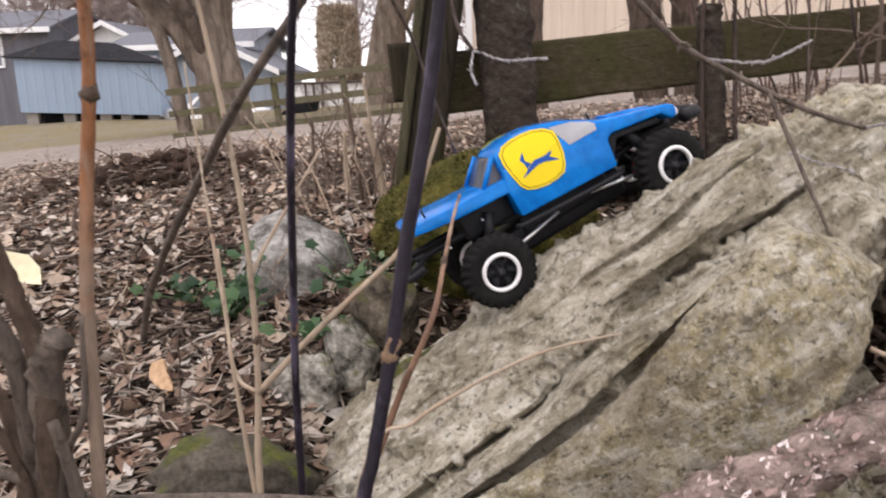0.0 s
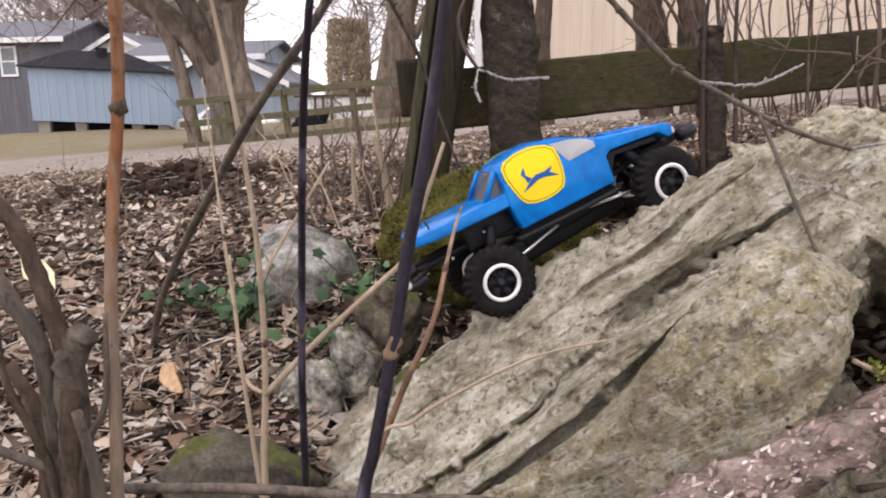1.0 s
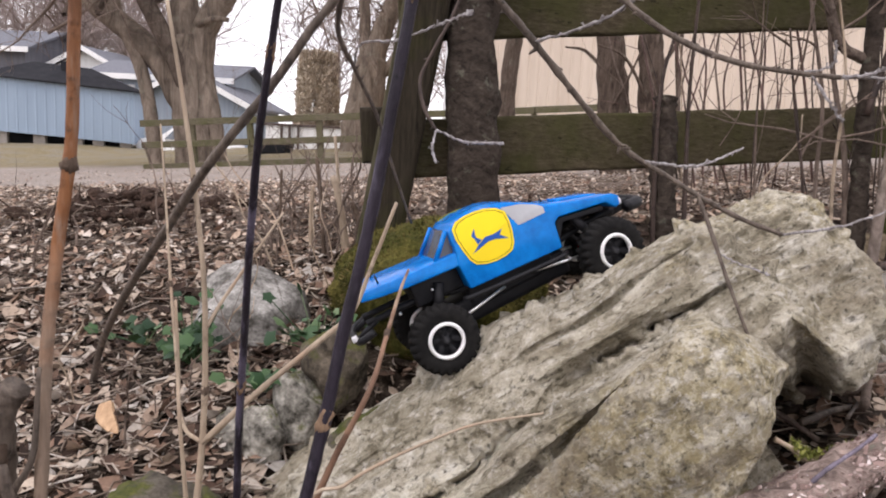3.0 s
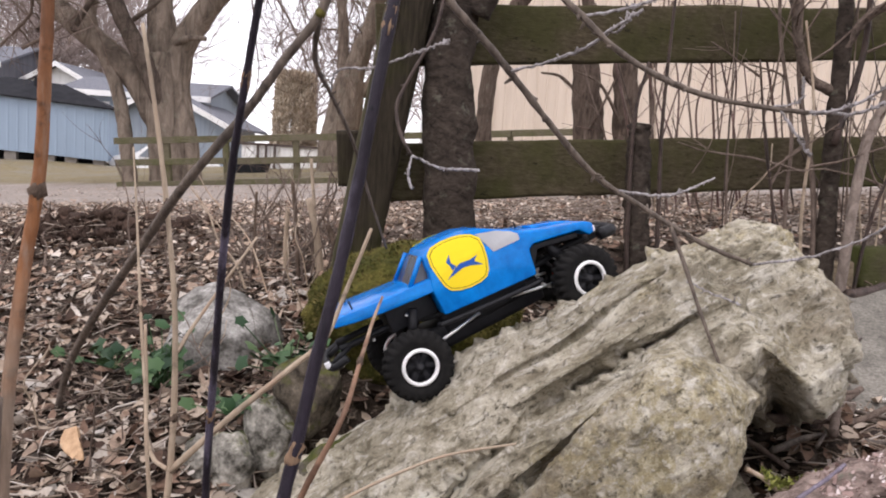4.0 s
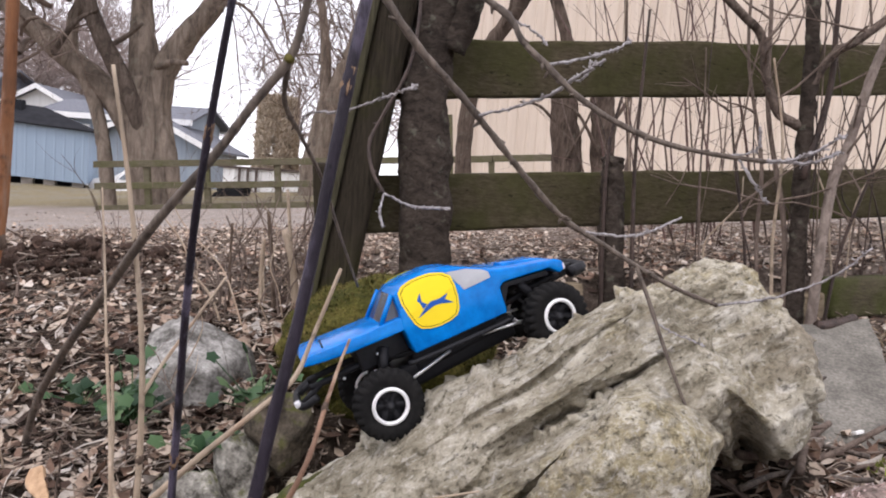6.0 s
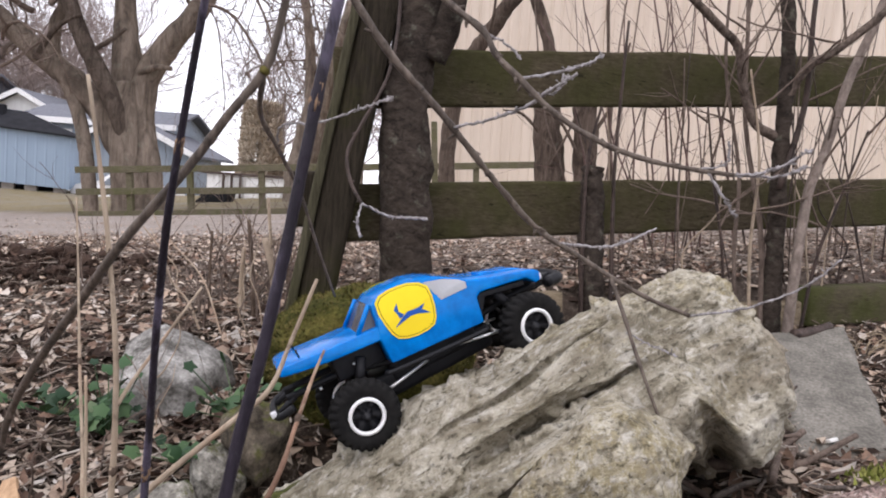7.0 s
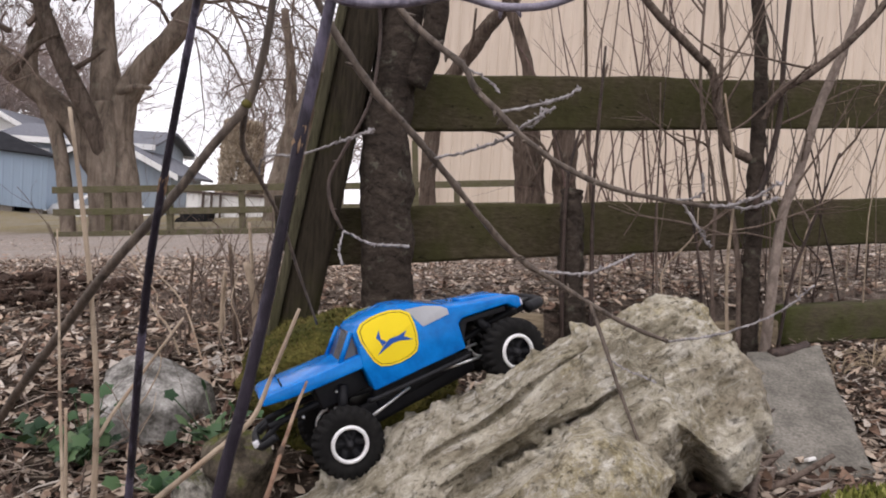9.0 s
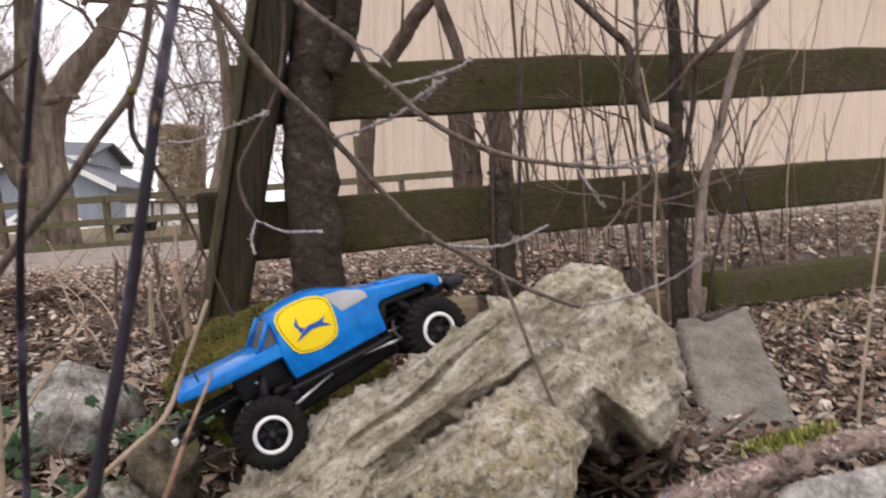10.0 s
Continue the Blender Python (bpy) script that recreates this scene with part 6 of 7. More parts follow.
cane("dark_cane", [(-0.045, 0.585, 0.50), (-0.062, 0.585, 0.422), (-0.083, 0.581, 0.336), (-0.099, 0.578, 0.265), (-0.115, 0.576, 0.195), (-0.132, 0.573, 0.125), (-0.150, 0.570, 0.062), (-0.170, 0.567, -0.015), (-0.193, 0.564, -0.095), (-0.213, 0.56, -0.17), (-0.26, 0.55, -0.48)],
     0.0043, 0.0056, CANE_PURPLE, "thick purple-black cane crossing in front of the boulder", (0.23, 0.70))
cane("broken_stalk", [(-0.145, 0.93, 0.045), (-0.153, 0.90, 0.022), (-0.158, 0.82, -0.010), (-0.168, 0.76, -0.052), (-0.205, 0.745, -0.120), (-0.235, 0.74, -0.181), (-0.256, 0.72, -0.225), (-0.31, 0.68, -0.45)],
     0.0015, 0.0050, CANE_RED, "red-brown broken stalk with a frayed top", (0.3,))
cane("thin_stalk", [(-0.509, 1.05, 0.242), (-0.499, 1.025, 0.124), (-0.490, 1.0, 0.019), (-0.479, 0.975, -0.098), (-0.470, 0.95, -0.175), (-0.465, 0.94, -0.42)], 0.0012, 0.0034, CANE_PALE, "thin pale dry stalk", (0.4,))
cane("fallen_branch", [(-0.70, 0.58, -0.045), (-0.584, 0.60, -0.091), (-0.512, 0.615, -0.132), (-0.469, 0.63, -0.158), (-0.353, 0.645, -0.171), (-0.226, 0.66, -0.193), (-0.05, 0.69, -0.24), (0.10, 0.70, -0.42)], 0.0045, 0.0055, CANE_GREY, "grey-brown stem lying slanted across the foot of the boulder")


def arching_shrub():
    """The grey branch rooted on the bank, whose limbs hang in front of the fence."""
    t = holder("arching_shrub", (-0.90, 1.48, -0.28), "bare grey-brown shrub arching over the boulder, lichen-crusted twig tips", "shrub")
    part("stem", stalk([(-0.13, 0.95, 1.0), (-0.155, 0.95, 0.70), (-0.179, 0.95, 0.526), (-0.196, 0.953, 0.451), (-0.217, 0.956, 0.399), (-0.269, 0.96, 0.340), (-0.325, 0.97, 0.276), (-0.422, 1.0, 0.184),
                        (-0.545, 1.10, 0.074), (-0.693, 1.25, -0.045), (-0.844, 1.42, -0.183), (-0.93, 1.50, -0.33)], 0.0042, 0.0076, (0.345,), 12), CANE_GREY, t)
    joint = Geo()
    joint.lathe([(0.0, -0.008), (0.005, -0.0065), (0.0072, 0.0), (0.005, 0.0065), (0.0, 0.008)], 14, at=(-0.217, 0.956, 0.399))
    part("mossy_joint", joint, MOSS_TUFT, t, "mossy green joint")
    limb = part("limb", spurred([(-0.155, 0.95, 0.70), (-0.140, 0.975, 0.60), (-0.126, 1.0, 0.533), (-0.062, 1.011, 0.429), (-0.021, 1.023, 0.382), (0.021, 1.034, 0.333), (0.067, 1.046, 0.275), (0.116, 1.057, 0.215), (0.157, 1.069, 0.178),
                               (0.196, 1.08, 0.154), (0.248, 1.075, 0.119), (0.305, 1.07, 0.086), (0.361, 1.065, 0.062)], 0.0060, 0.0030, (0.3, 0.42, 0.5, 0.58, 0.72), 10, 1, 26), CANE_GREY, t)
    frosted = [([(0.361, 1.065, 0.062), (0.44, 1.06, 0.074), (0.518, 1.055, 0.102), (0.57, 1.05, 0.142)], 0.0034, 0.0026),
               ([(0.175, 1.073, 0.168), (0.245, 1.137, 0.158), (0.293, 1.193, 0.159), (0.365, 1.25, 0.181)], 0.0042, 0.0030),
               ([(0.267, 1.05, 0.041), (0.293, 1.025, 0.029), (0.324, 1.0, 0.017)], 0.0022, 0.0022),
               ([(0.021, 1.034, 0.333), (0.065, 0.99, 0.336), (0.113, 0.96, 0.35), (0.131, 0.93, 0.36), (0.169, 0.9, 0.382)], 0.0036, 0.0036),
               ([(0.131, 0.93, 0.36), (0.150, 0.925, 0.366), (0.158, 0.93, 0.385)], 0.0024, 0.0024)]
    part("twig", stalk([(0.249, 1.075, 0.119), (0.264, 1.053, 0.064), (0.278, 1.027, 0.005), (0.302, 1.0, -0.075)], 0.0034, 0.0022, (0.4, 0.7), 8), CANE_GREY, limb, "hanging grey-brown twig")
    for k, (p, a, b) in enumerate(frosted):
        part("twig", crusted(p, a, b, k), FROSTED, limb, "lichen-crusted grey twig")
    limb = part("limb", spurred([(-0.155, 0.95, 0.72), (-0.085, 0.95, 0.60), (-0.021, 0.95, 0.517), (0.021, 0.94, 0.473), (0.059, 0.93, 0.439), (0.075, 0.92, 0.407), (0.101, 0.91, 0.378), (0.134, 0.9, 0.342), (0.179, 0.89, 0.308),
                               (0.23, 0.88, 0.283), (0.28, 0.87, 0.269), (0.342, 0.86, 0.258)], 0.0052, 0.0028, (0.32, 0.45, 0.6), 10, 2, 22), CANE_GREY, t)
    frosted = [([(0.342, 0.86, 0.258), (0.374, 0.845, 0.261), (0.417, 0.83, 0.285)], 0.0032, 0.0028), ([(0.335, 0.861, 0.259), (0.389, 0.85, 0.256), (0.416, 0.84, 0.267)], 0.003, 0.003),
               ([(0.101, 0.91, 0.378), (0.16, 0.937, 0.392), (0.189, 0.943, 0.401), (0.212, 0.95, 0.413)], 0.0034, 0.0034), ([(0.300, 0.866, 0.265), (0.332, 0.86, 0.271), (0.336, 0.86, 0.297)], 0.0022, 0.0026),
               ([(0.313, 0.865, 0.263), (0.326, 0.85, 0.233), (0.336, 0.84, 0.21)], 0.0024, 0.003), ([(0.059, 0.93, 0.439), (0.085, 0.93, 0.425), (0.105, 0.93, 0.405)], 0.0026, 0.002)]
    for k, (p, a, b) in enumerate(frosted):
        part("twig", crusted(p, a, b, k + 9), FROSTED, limb, "lichen-crusted grey twig")
    limb = part("limb", spurred([(-0.217, 0.956, 0.399), (-0.237, 1.01, 0.352), (-0.229, 1.07, 0.311), (-0.210, 1.13, 0.247), (-0.197, 1.19, 0.166), (-0.178, 1.25, 0.071)], 0.0040, 0.0018, (0.2, 0.5), 9, 3, 12), CANE_GREY, t)
    part("twig", crusted([(-0.229, 1.07, 0.315), (-0.205, 1.0, 0.334), (-0.16, 1.0, 0.337), (-0.115, 1.0, 0.35), (-0.085, 1.0, 0.36), (-0.057, 1.0, 0.37)], 0.0024, 0.0034, 3), FROSTED, limb, "lichen-crusted grey twig")
    limb = part("limb", spurred([(-0.148, 0.95, 0.80), (-0.12, 1.2, 0.82), (-0.085, 1.40, 0.72), (-0.071, 1.45, 0.635), (-0.080, 1.428, 0.524), (-0.101, 1.405, 0.447), (-0.142, 1.382, 0.372), (-0.166, 1.36, 0.32), (-0.159, 1.338, 0.268), (-0.137, 1.315, 0.227)],
                              0.0036, 0.0030, (), 8, 4, 14), CANE_DARK, t)
    part("twig", crusted([(-0.137, 1.315, 0.227), (-0.086, 1.292, 0.205), (-0.02, 1.27, 0.199)], 0.0038, 0.0040, 5), FROSTED, limb, "lichen-crusted grey twig")
    part("twig", crusted([(-0.137, 1.315, 0.227), (-0.141, 1.28, 0.196), (-0.133, 1.25, 0.171)], 0.0032, 0.0036, 6), FROSTED, limb, "lichen-crusted grey twig")
    part("limb", spurred([(-0.145, 0.95, 0.85), (-0.11, 0.65, 0.62), (-0.075, 0.44, 0.42), (-0.041, 0.42, 0.378), (-0.006, 0.42, 0.373), (0.026, 0.42, 0.377), (0.058, 0.42, 0.370), (0.09, 0.42, 0.374), (0.13, 0.43, 0.40), (0.18, 0.5, 0.46)], 0.003, 0.0022, (0.55, 0.75), 8, 5, 6), CANE_BLOOM, t)


arching_shrub()


def cut_stump():
    t = holder("cut_shrub_stump", (-0.51, 0.62, -0.44), "clump of dark broken shrub stubs rising from one root", "stump")
    part("foot", knobbly([(-0.530, 0.63, -0.52), (-0.520, 0.625, -0.36), (-0.512, 0.62, -0.28)], 0.040, 0.028, 8, 18, 0.4, 1, 16), STUMP_BARK, t)
    stubs = (([(-0.515, 0.62, -0.32), (-0.500, 0.617, -0.19), (-0.484, 0.612, -0.10), (-0.468, 0.602, -0.025), (-0.447, 0.598, 0.004)], 0.017, 0.012),
             ([(-0.505, 0.61, -0.30), (-0.490, 0.60, -0.16), (-0.470, 0.60, -0.03), (-0.471, 0.59, 0.045), (-0.478, 0.58, 0.105), (-0.50, 0.57, 0.15)], 0.011, 0.0055),
             ([(-0.520, 0.63, -0.30), (-0.512, 0.62, -0.15), (-0.494, 0.605, -0.02), (-0.512, 0.60, 0.04), (-0.53, 0.595, 0.09)], 0.012, 0.006),
             ([(-0.535, 0.64, -0.34), (-0.545, 0.64, -0.20), (-0.535, 0.635, -0.09), (-0.550, 0.63, -0.03)], 0.011, 0.006),
             ([(-0.500, 0.60, -0.34), (-0.470, 0.59, -0.22), (-0.452, 0.585, -0.13), (-0.455, 0.58, -0.06)], 0.008, 0.0045),
             ([(-0.515, 0.60, -0.25), (-0.498, 0.59, -0.12), (-0.515, 0.58, -0.03), (-0.505, 0.575, 0.06)], 0.005, 0.0025),
             ([(-0.490, 0.60, -0.18), (-0.465, 0.60, -0.10), (-0.44, 0.60, -0.06), (-0.425, 0.60, 0.02)], 0.0045, 0.002))
    for k, (pts, r0, r1) in enumerate(stubs):
        part("stub", knobbly(pts, r0, r1, 9, 12, 0.28, k + 0.5, 22), STUMP_BARK if k % 2 else CANE_GREY, t)


cut_stump()


def fallen_log():
    t = holder("fallen_log", (0.4, 0.9, -0.4), "fallen log with flaking pinkish bark and grey lichen", "log")
    segs = 30
    g = knobbly([(-0.12, 0.71, -0.385), (0.02, 0.75, -0.305), (0.16, 0.79, -0.262), (0.31, 0.86, -0.226), (0.41, 0.91, -0.202), (0.57, 0.975, -0.186), (0.70, 1.01, -0.174), (0.82, 1.04, -0.178), (1.05, 1.08, -0.225), (1.3, 1.12, -0.32)], 0.038, 0.012, 14, segs, 0.30, 4, 8)
    rings = len(g.v) // segs
    mids = [sum((Vector(v) for v in g.v[r * segs:(r + 1) * segs]), Vector()) / segs for r in range(rings)]
    for i in range(rings * segs):     # rotted hollows and torn ridges along the bark
        p = Vector(g.v[i])
        out = (p - mids[i // segs]).normalized()
        d = 0.006 * fbm((p.x * 0.5, p.y, p.z), 40, 3) - 0.012 * smoothstep(0.12, 0.32, fbm((p.x * 0.45 + 3, p.y, p.z), 22, 2))
        g.v[i] = tuple(p + out * d)
    part("trunk", g, LOG_BARK, t)
    rng = random.Random(8)
    flakes = Geo()
    for _ in range(7000):
        r, k = rng.randrange(1, rings - 1), rng.randrange(segs)
        p = Vector(g.v[r * segs + k])
        if fbm((p.x, p.y + 4, p.z), 14, 2) < rng.uniform(-0.25, 0.2):
            continue
        out = (p - mids[r]).normalized()
        along = ((mids[r + 1] - mids[r - 1]).normalized() + 0.5 * Vector((rng.gauss(0, 1), rng.gauss(0, 1), rng.gauss(0, 1)))).normalized()
        side = out.cross(along).normalized()
        s = rng.uniform(0.0015, 0.0035) if rng.random() < 0.75 else rng.uniform(0.0035, 0.0075)
        w = s * rng.uniform(0.2, 0.5)
        lift = rng.uniform(0.0003, 0.002)
        p = p + out * 0.0008
        flakes.add([p - along * s - side * w, p - along * s * 0.9 + side * w, p + side * w * 1.2 + out * lift * 0.3, p - side * w + out * lift * 0.5, p + along * s + side * w * 0.6 + out * lift, p + along * s * 0.8 - side * w * 0.5 + out * lift * 1.3],
                   [(0, 1, 2, 3), (3, 2, 4, 5)])
    part("bark_flake", flakes, FLAKE, t, "curling pale bark flakes", kind="stuff")
    tuft = Geo()
    for _ in range(420):
        p = Vector((rng.gauss(0.645, 0.040), 0, 0))
        p.y = 0.99 + (p.x - 0.57) * 0.27 + rng.gauss(0, 0.010)
        p.z = -0.152 + rng.gauss(0, 0.004)
        s = rng.uniform(0.005, 0.012)
        a = Vector((rng.gauss(0, 1), rng.gauss(0, 1), 0)).normalized() * s * 0.4
        tuft.add([p - a, p + a, p + Vector((rng.gauss(0, 0.3), rng.gauss(0, 0.3), 1)) * s], [(0, 1, 2)])
    part("moss_tuft", tuft, BRIGHT_MOSS, t, "bright yellow-green moss", kind="stuff")
    part("branch_stub", knobbly([(0.286, 0.858, -0.250), (0.300, 0.855, -0.226), (0.318, 0.853, -0.207), (0.346, 0.856, -0.184), (0.380, 0.866, -0.166), (0.415, 0.895, -0.160)], 0.0034, 0.0022, 7, 8, 0.25), CANE_VIOLET, t, "pale violet dead twig")


def mossy_twig():
    """A short twig lying in the gap beside the log, pale at its broken end."""
    pts = [(0.311, 0.930, -0.180), (0.334, 0.930, -0.193), (0.352, 0.925, -0.205), (0.389, 0.930, -0.201), (0.43, 0.94, -0.193)]
    t = holder("mossy_twig", pts[2], "short broken twig grown over with bright moss, beside the log", "twig", "loose sticks")
    part("stem", stalk(pts, 0.0034, 0.0042, (), 9, 7, 0.2, 3), CANE_PALE, t)
    rng = random.Random(21)
    line = spline(pts, 12)
    tuft = Geo()
    for _ in range(420):
        p = Vector(line[rng.randrange(12, len(line))]) + Vector((rng.gauss(0, 0.003), rng.gauss(0, 0.005), 0.003 + rng.gauss(0, 0.004)))
        s = rng.uniform(0.003, 0.009)
        a = Vector((rng.gauss(0, 1), rng.gauss(0, 1), 0)).normalized() * s * 0.4
        tuft.add([p - a, p + a, p + Vector((rng.gauss(0, 0.5), rng.gauss(0, 0.4), 0.8)) * s], [(0, 1, 2)])
    part("moss_tuft", tuft, BRIGHT_MOSS, t, "bright yellow-green moss", kind="stuff")


def make_island_ramp(name, stops, rough=0.85):
    k = Nodes(name, rough, spec=0.2)
    return k.color(k.ramp(k.island(), stops)).mat


FLAKE = make_island_ramp("bark_flake", [(0.0, (0.10, 0.066, 0.055)), (0.45, (0.33, 0.23, 0.205)), (0.8, (0.50, 0.39, 0.36)), (1.0, (0.76, 0.67, 0.65))])
BRIGHT_MOSS = make_island_ramp("bright_moss", [(0.0, (0.08, 0.095, 0.02)), (0.6, (0.19, 0.20, 0.045)), (1.0, (0.32, 0.31, 0.10))])
IVY = make_island_ramp("ivy_leaf", [(0.0, (0.014, 0.036, 0.016)), (0.5, (0.036, 0.080, 0.030)), (0.85, (0.085, 0.14, 0.060)), (1.0, (0.15, 0.20, 0.11))], 0.45)
STICK = make_island_ramp("dry_stick", [(0.0, (0.075, 0.055, 0.042)), (0.5, (0.20, 0.155, 0.12)), (0.85, (0.36, 0.30, 0.25)), (1.0, (0.50, 0.45, 0.40))])
STRAW = make_island_ramp("dry_grass", [(0.0, (0.18, 0.135, 0.085)), (0.6, (0.38, 0.30, 0.20)), (1.0, (0.52, 0.44, 0.33))])
fallen_log()
mossy_twig()


# ---- shrubs along the fence ----
PALE_STEM = make_bark("pale_smooth_stem", (0.13, 0.10, 0.085), (0.38, 0.31, 0.265), 2.0, 0.3, (1, 1, 0.5))
SHRUB_BARK = make_bark("dark_shrub_bark", (0.030, 0.022, 0.018), (0.24, 0.185, 0.152), 3.0, 0.25, (1, 1, 0.6))


def fence_shrub():
    t = holder("fence_shrub", (1.0, 2.25, -0.16), "multi-stemmed bare shrub growing in front of the fence", "shrub")
    part("trunk", knobbly([(1.0, 2.26, -0.40), (1.006, 2.25, -0.137), (1.009, 2.24, 0.071), (1.013, 2.23, 0.309), (1.021, 2.22, 0.508), (1.024, 2.21, 0.703), (1.0, 2.2, 0.989), (0.98, 2.2, 1.5)], 0.029, 0.016, 10, 14, 0.26, 2, 11), TREE_BARK, t)
    rng = random.Random(4)
    limbs = [([(1.017, 2.235, 0.40), (0.985, 2.225, 0.412), (0.931, 2.215, 0.446), (0.885, 2.19, 0.545), (0.858, 2.165, 0.655), (0.785, 2.13, 0.715), (0.631, 2.1, 0.867), (0.50, 2.08, 1.1)], 0.0155, 0.010, SHRUB_BARK),
             ([(1.013, 2.22, 0.50), (1.071, 2.19, 0.601), (1.136, 2.16, 0.643), (1.257, 2.13, 0.745), (1.348, 2.1, 0.859), (1.5, 2.08, 1.1)], 0.013, 0.009, SHRUB_BARK),
             ([(1.03, 2.22, -0.30), (1.049, 2.2, -0.028), (1.085, 2.2, 0.232), (1.132, 2.2, 0.356), (1.193, 2.2, 0.553), (1.27, 2.2, 0.73), (1.33, 2.2, 0.90), (1.42, 2.2, 1.2)], 0.016, 0.011, PALE_STEM),
             ([(0.97, 2.25, -0.3), (0.975, 2.26, 0.1), (0.93, 2.28, 0.45), (0.94, 2.3, 0.8), (0.92, 2.3, 1.2)], 0.009, 0.005, TWIG_BARK),
             ([(0.90, 2.24, -0.3), (0.885, 2.24, 0.05), (0.90, 2.25, 0.30), (0.86, 2.26, 0.62), (0.88, 2.27, 0.95)], 0.007, 0.004, TWIG_BARK),
             ([(0.93, 2.22, -0.3), (0.92, 2.21, 0.05), (0.94, 2.20, 0.34), (0.91, 2.2, 0.60)], 0.006, 0.003, CANE_PALE),
             ([(0.86, 2.24, -0.3), (0.85, 2.24, 0.05), (0.82, 2.24, 0.28), (0.80, 2.24, 0.50)], 0.005, 0.003, CANE_DARK),
             ([(1.06, 2.22, -0.3), (1.12, 2.22, 0.02), (1.20, 2.22, 0.24), (1.27, 2.22, 0.42)], 0.006, 0.003, CANE_DARK),
             ([(1.0, 2.2, 0.25), (1.08, 2.22, 0.5), (1.10, 2.22, 0.75), (1.15, 2.25, 1.1)], 0.010, 0.006, CANE_DARK)]
    for k, (p, a, b, mt) in enumerate(limbs):
        limb = part("limb", knobbly(p, a, b, 8, 10, 0.12, k), mt, t)
        g = Geo()
        for _ in range(4):
            i = rng.randrange(2 if len(p) > 4 else 1, len(p) - 1)
            q = Vector(p[i]).lerp(Vector(p[i + 1]), rng.random())
            branch_out(g, q, (rng.gauss(0, 0.8), rng.gauss(0, 0.4) - 0.2, rng.uniform(0.2, 1)), rng.uniform(0.14, 0.4), 0.0040, 1, rng, 5, 0.5, 0.0, (1, 3), 0.12)
        part("twig", g, TWIG_BARK, limb, kind="stuff")


fence_shrub()


def sapling(base, top, bow, r, material, label, seed, sprigs=2):
    rng = random.Random(seed)
    b, p = Vector(base), Vector(top)
    t = holder("bare_sapling", base, label, "sapling", "thin bare saplings along the fence")
    mid = b.lerp(p, 0.5) + Vector(bow)
    line = [b - Vector((0, 0, 0.12)), b.lerp(mid, 0.5) + Vector((rng.gauss(0, 0.008), 0, 0)), mid, mid.lerp(p, 0.55) + Vector((rng.gauss(0, 0.02), rng.gauss(0, 0.02), 0)), p]
    part("stem", stalk(line, r, r * 0.45, (), 6, 6, 0.05, seed), material, t)
    if sprigs:
        g = Geo()
        for _ in range(sprigs):
            q = b.lerp(p, rng.uniform(0.25, 0.95)) + Vector(bow) * 0.6
            branch_out(g, q, Vector((rng.gauss(0, 0.7), rng.gauss(0, 0.3), rng.uniform(0.3, 1))), rng.uniform(0.12, 0.35), r * 0.4, 1, rng, 4, 0.5, 0.0, (1, 2), 0.12)
        part("sprig", g, material, t, kind="stuff")


sap_rng = random.Random(77)
for k in range(46):
    s = sap_rng.betavariate(1.5, 1.1)
    x = 0.50 + s * 1.40
    y = 2.20 + 0.30 * (x - 0.03) * 0.95 + sap_rng.choice([-0.13, -0.08, -0.05, 0.09, 0.16, 0.3, 0.5])
    h = sap_rng.uniform(0.35, 1.5)
    dark = sap_rng.random() < 0.4
    sapling((x, y, level(x, y)), (x + sap_rng.gauss(0.06, 0.26) * h, y + sap_rng.gauss(0, 0.06), level(x, y) + h), (sap_rng.gauss(0, 0.03), 0, 0), sap_rng.uniform(0.0016, 0.0044),
            CANE_DARK if dark else (TWIG_BARK if sap_rng.random() < 0.5 else CANE_PALE), "thin dark bare sapling by the fence" if dark else "thin pale-brown bare sapling by the fence", k, k % 3)
red_rng = random.Random(91)
for k in range(18):
    x, y = red_rng.uniform(0.50, 1.35), red_rng.uniform(2.85, 3.5)
    h = red_rng.uniform(0.9, 1.7)
    sapling((x, y, level(x, y)), (x + red_rng.gauss(0.0, 0.16) * h, y + red_rng.gauss(0, 0.06), level(x, y) + h), (red_rng.gauss(0, 0.04), 0, 0), red_rng.uniform(0.0028, 0.0062),
            CANE_REDDISH if k % 3 else TWIG_BARK, "slim reddish-brown bare sapling behind the fence", 600 + k, 2 + k % 3)
for k in range(26):
    x = sap_rng.uniform(-1.5, -0.45) if k < 14 else sap_rng.uniform(-0.75, -0.42)
    y = sap_rng.uniform(2.0, 2.7)
    h = sap_rng.uniform(0.12, 0.42)
    sapling((x, y, level(x, y)), (x + sap_rng.gauss(0, 0.12), y + sap_rng.gauss(0, 0.05), level(x, y) + h), (sap_rng.gauss(0, 0.02), 0, 0), sap_rng.uniform(0.002, 0.006),
            TWIG_BARK, "short broken brown twig standing in the leaf litter", 200 + k, 1 if k % 2 else 0)

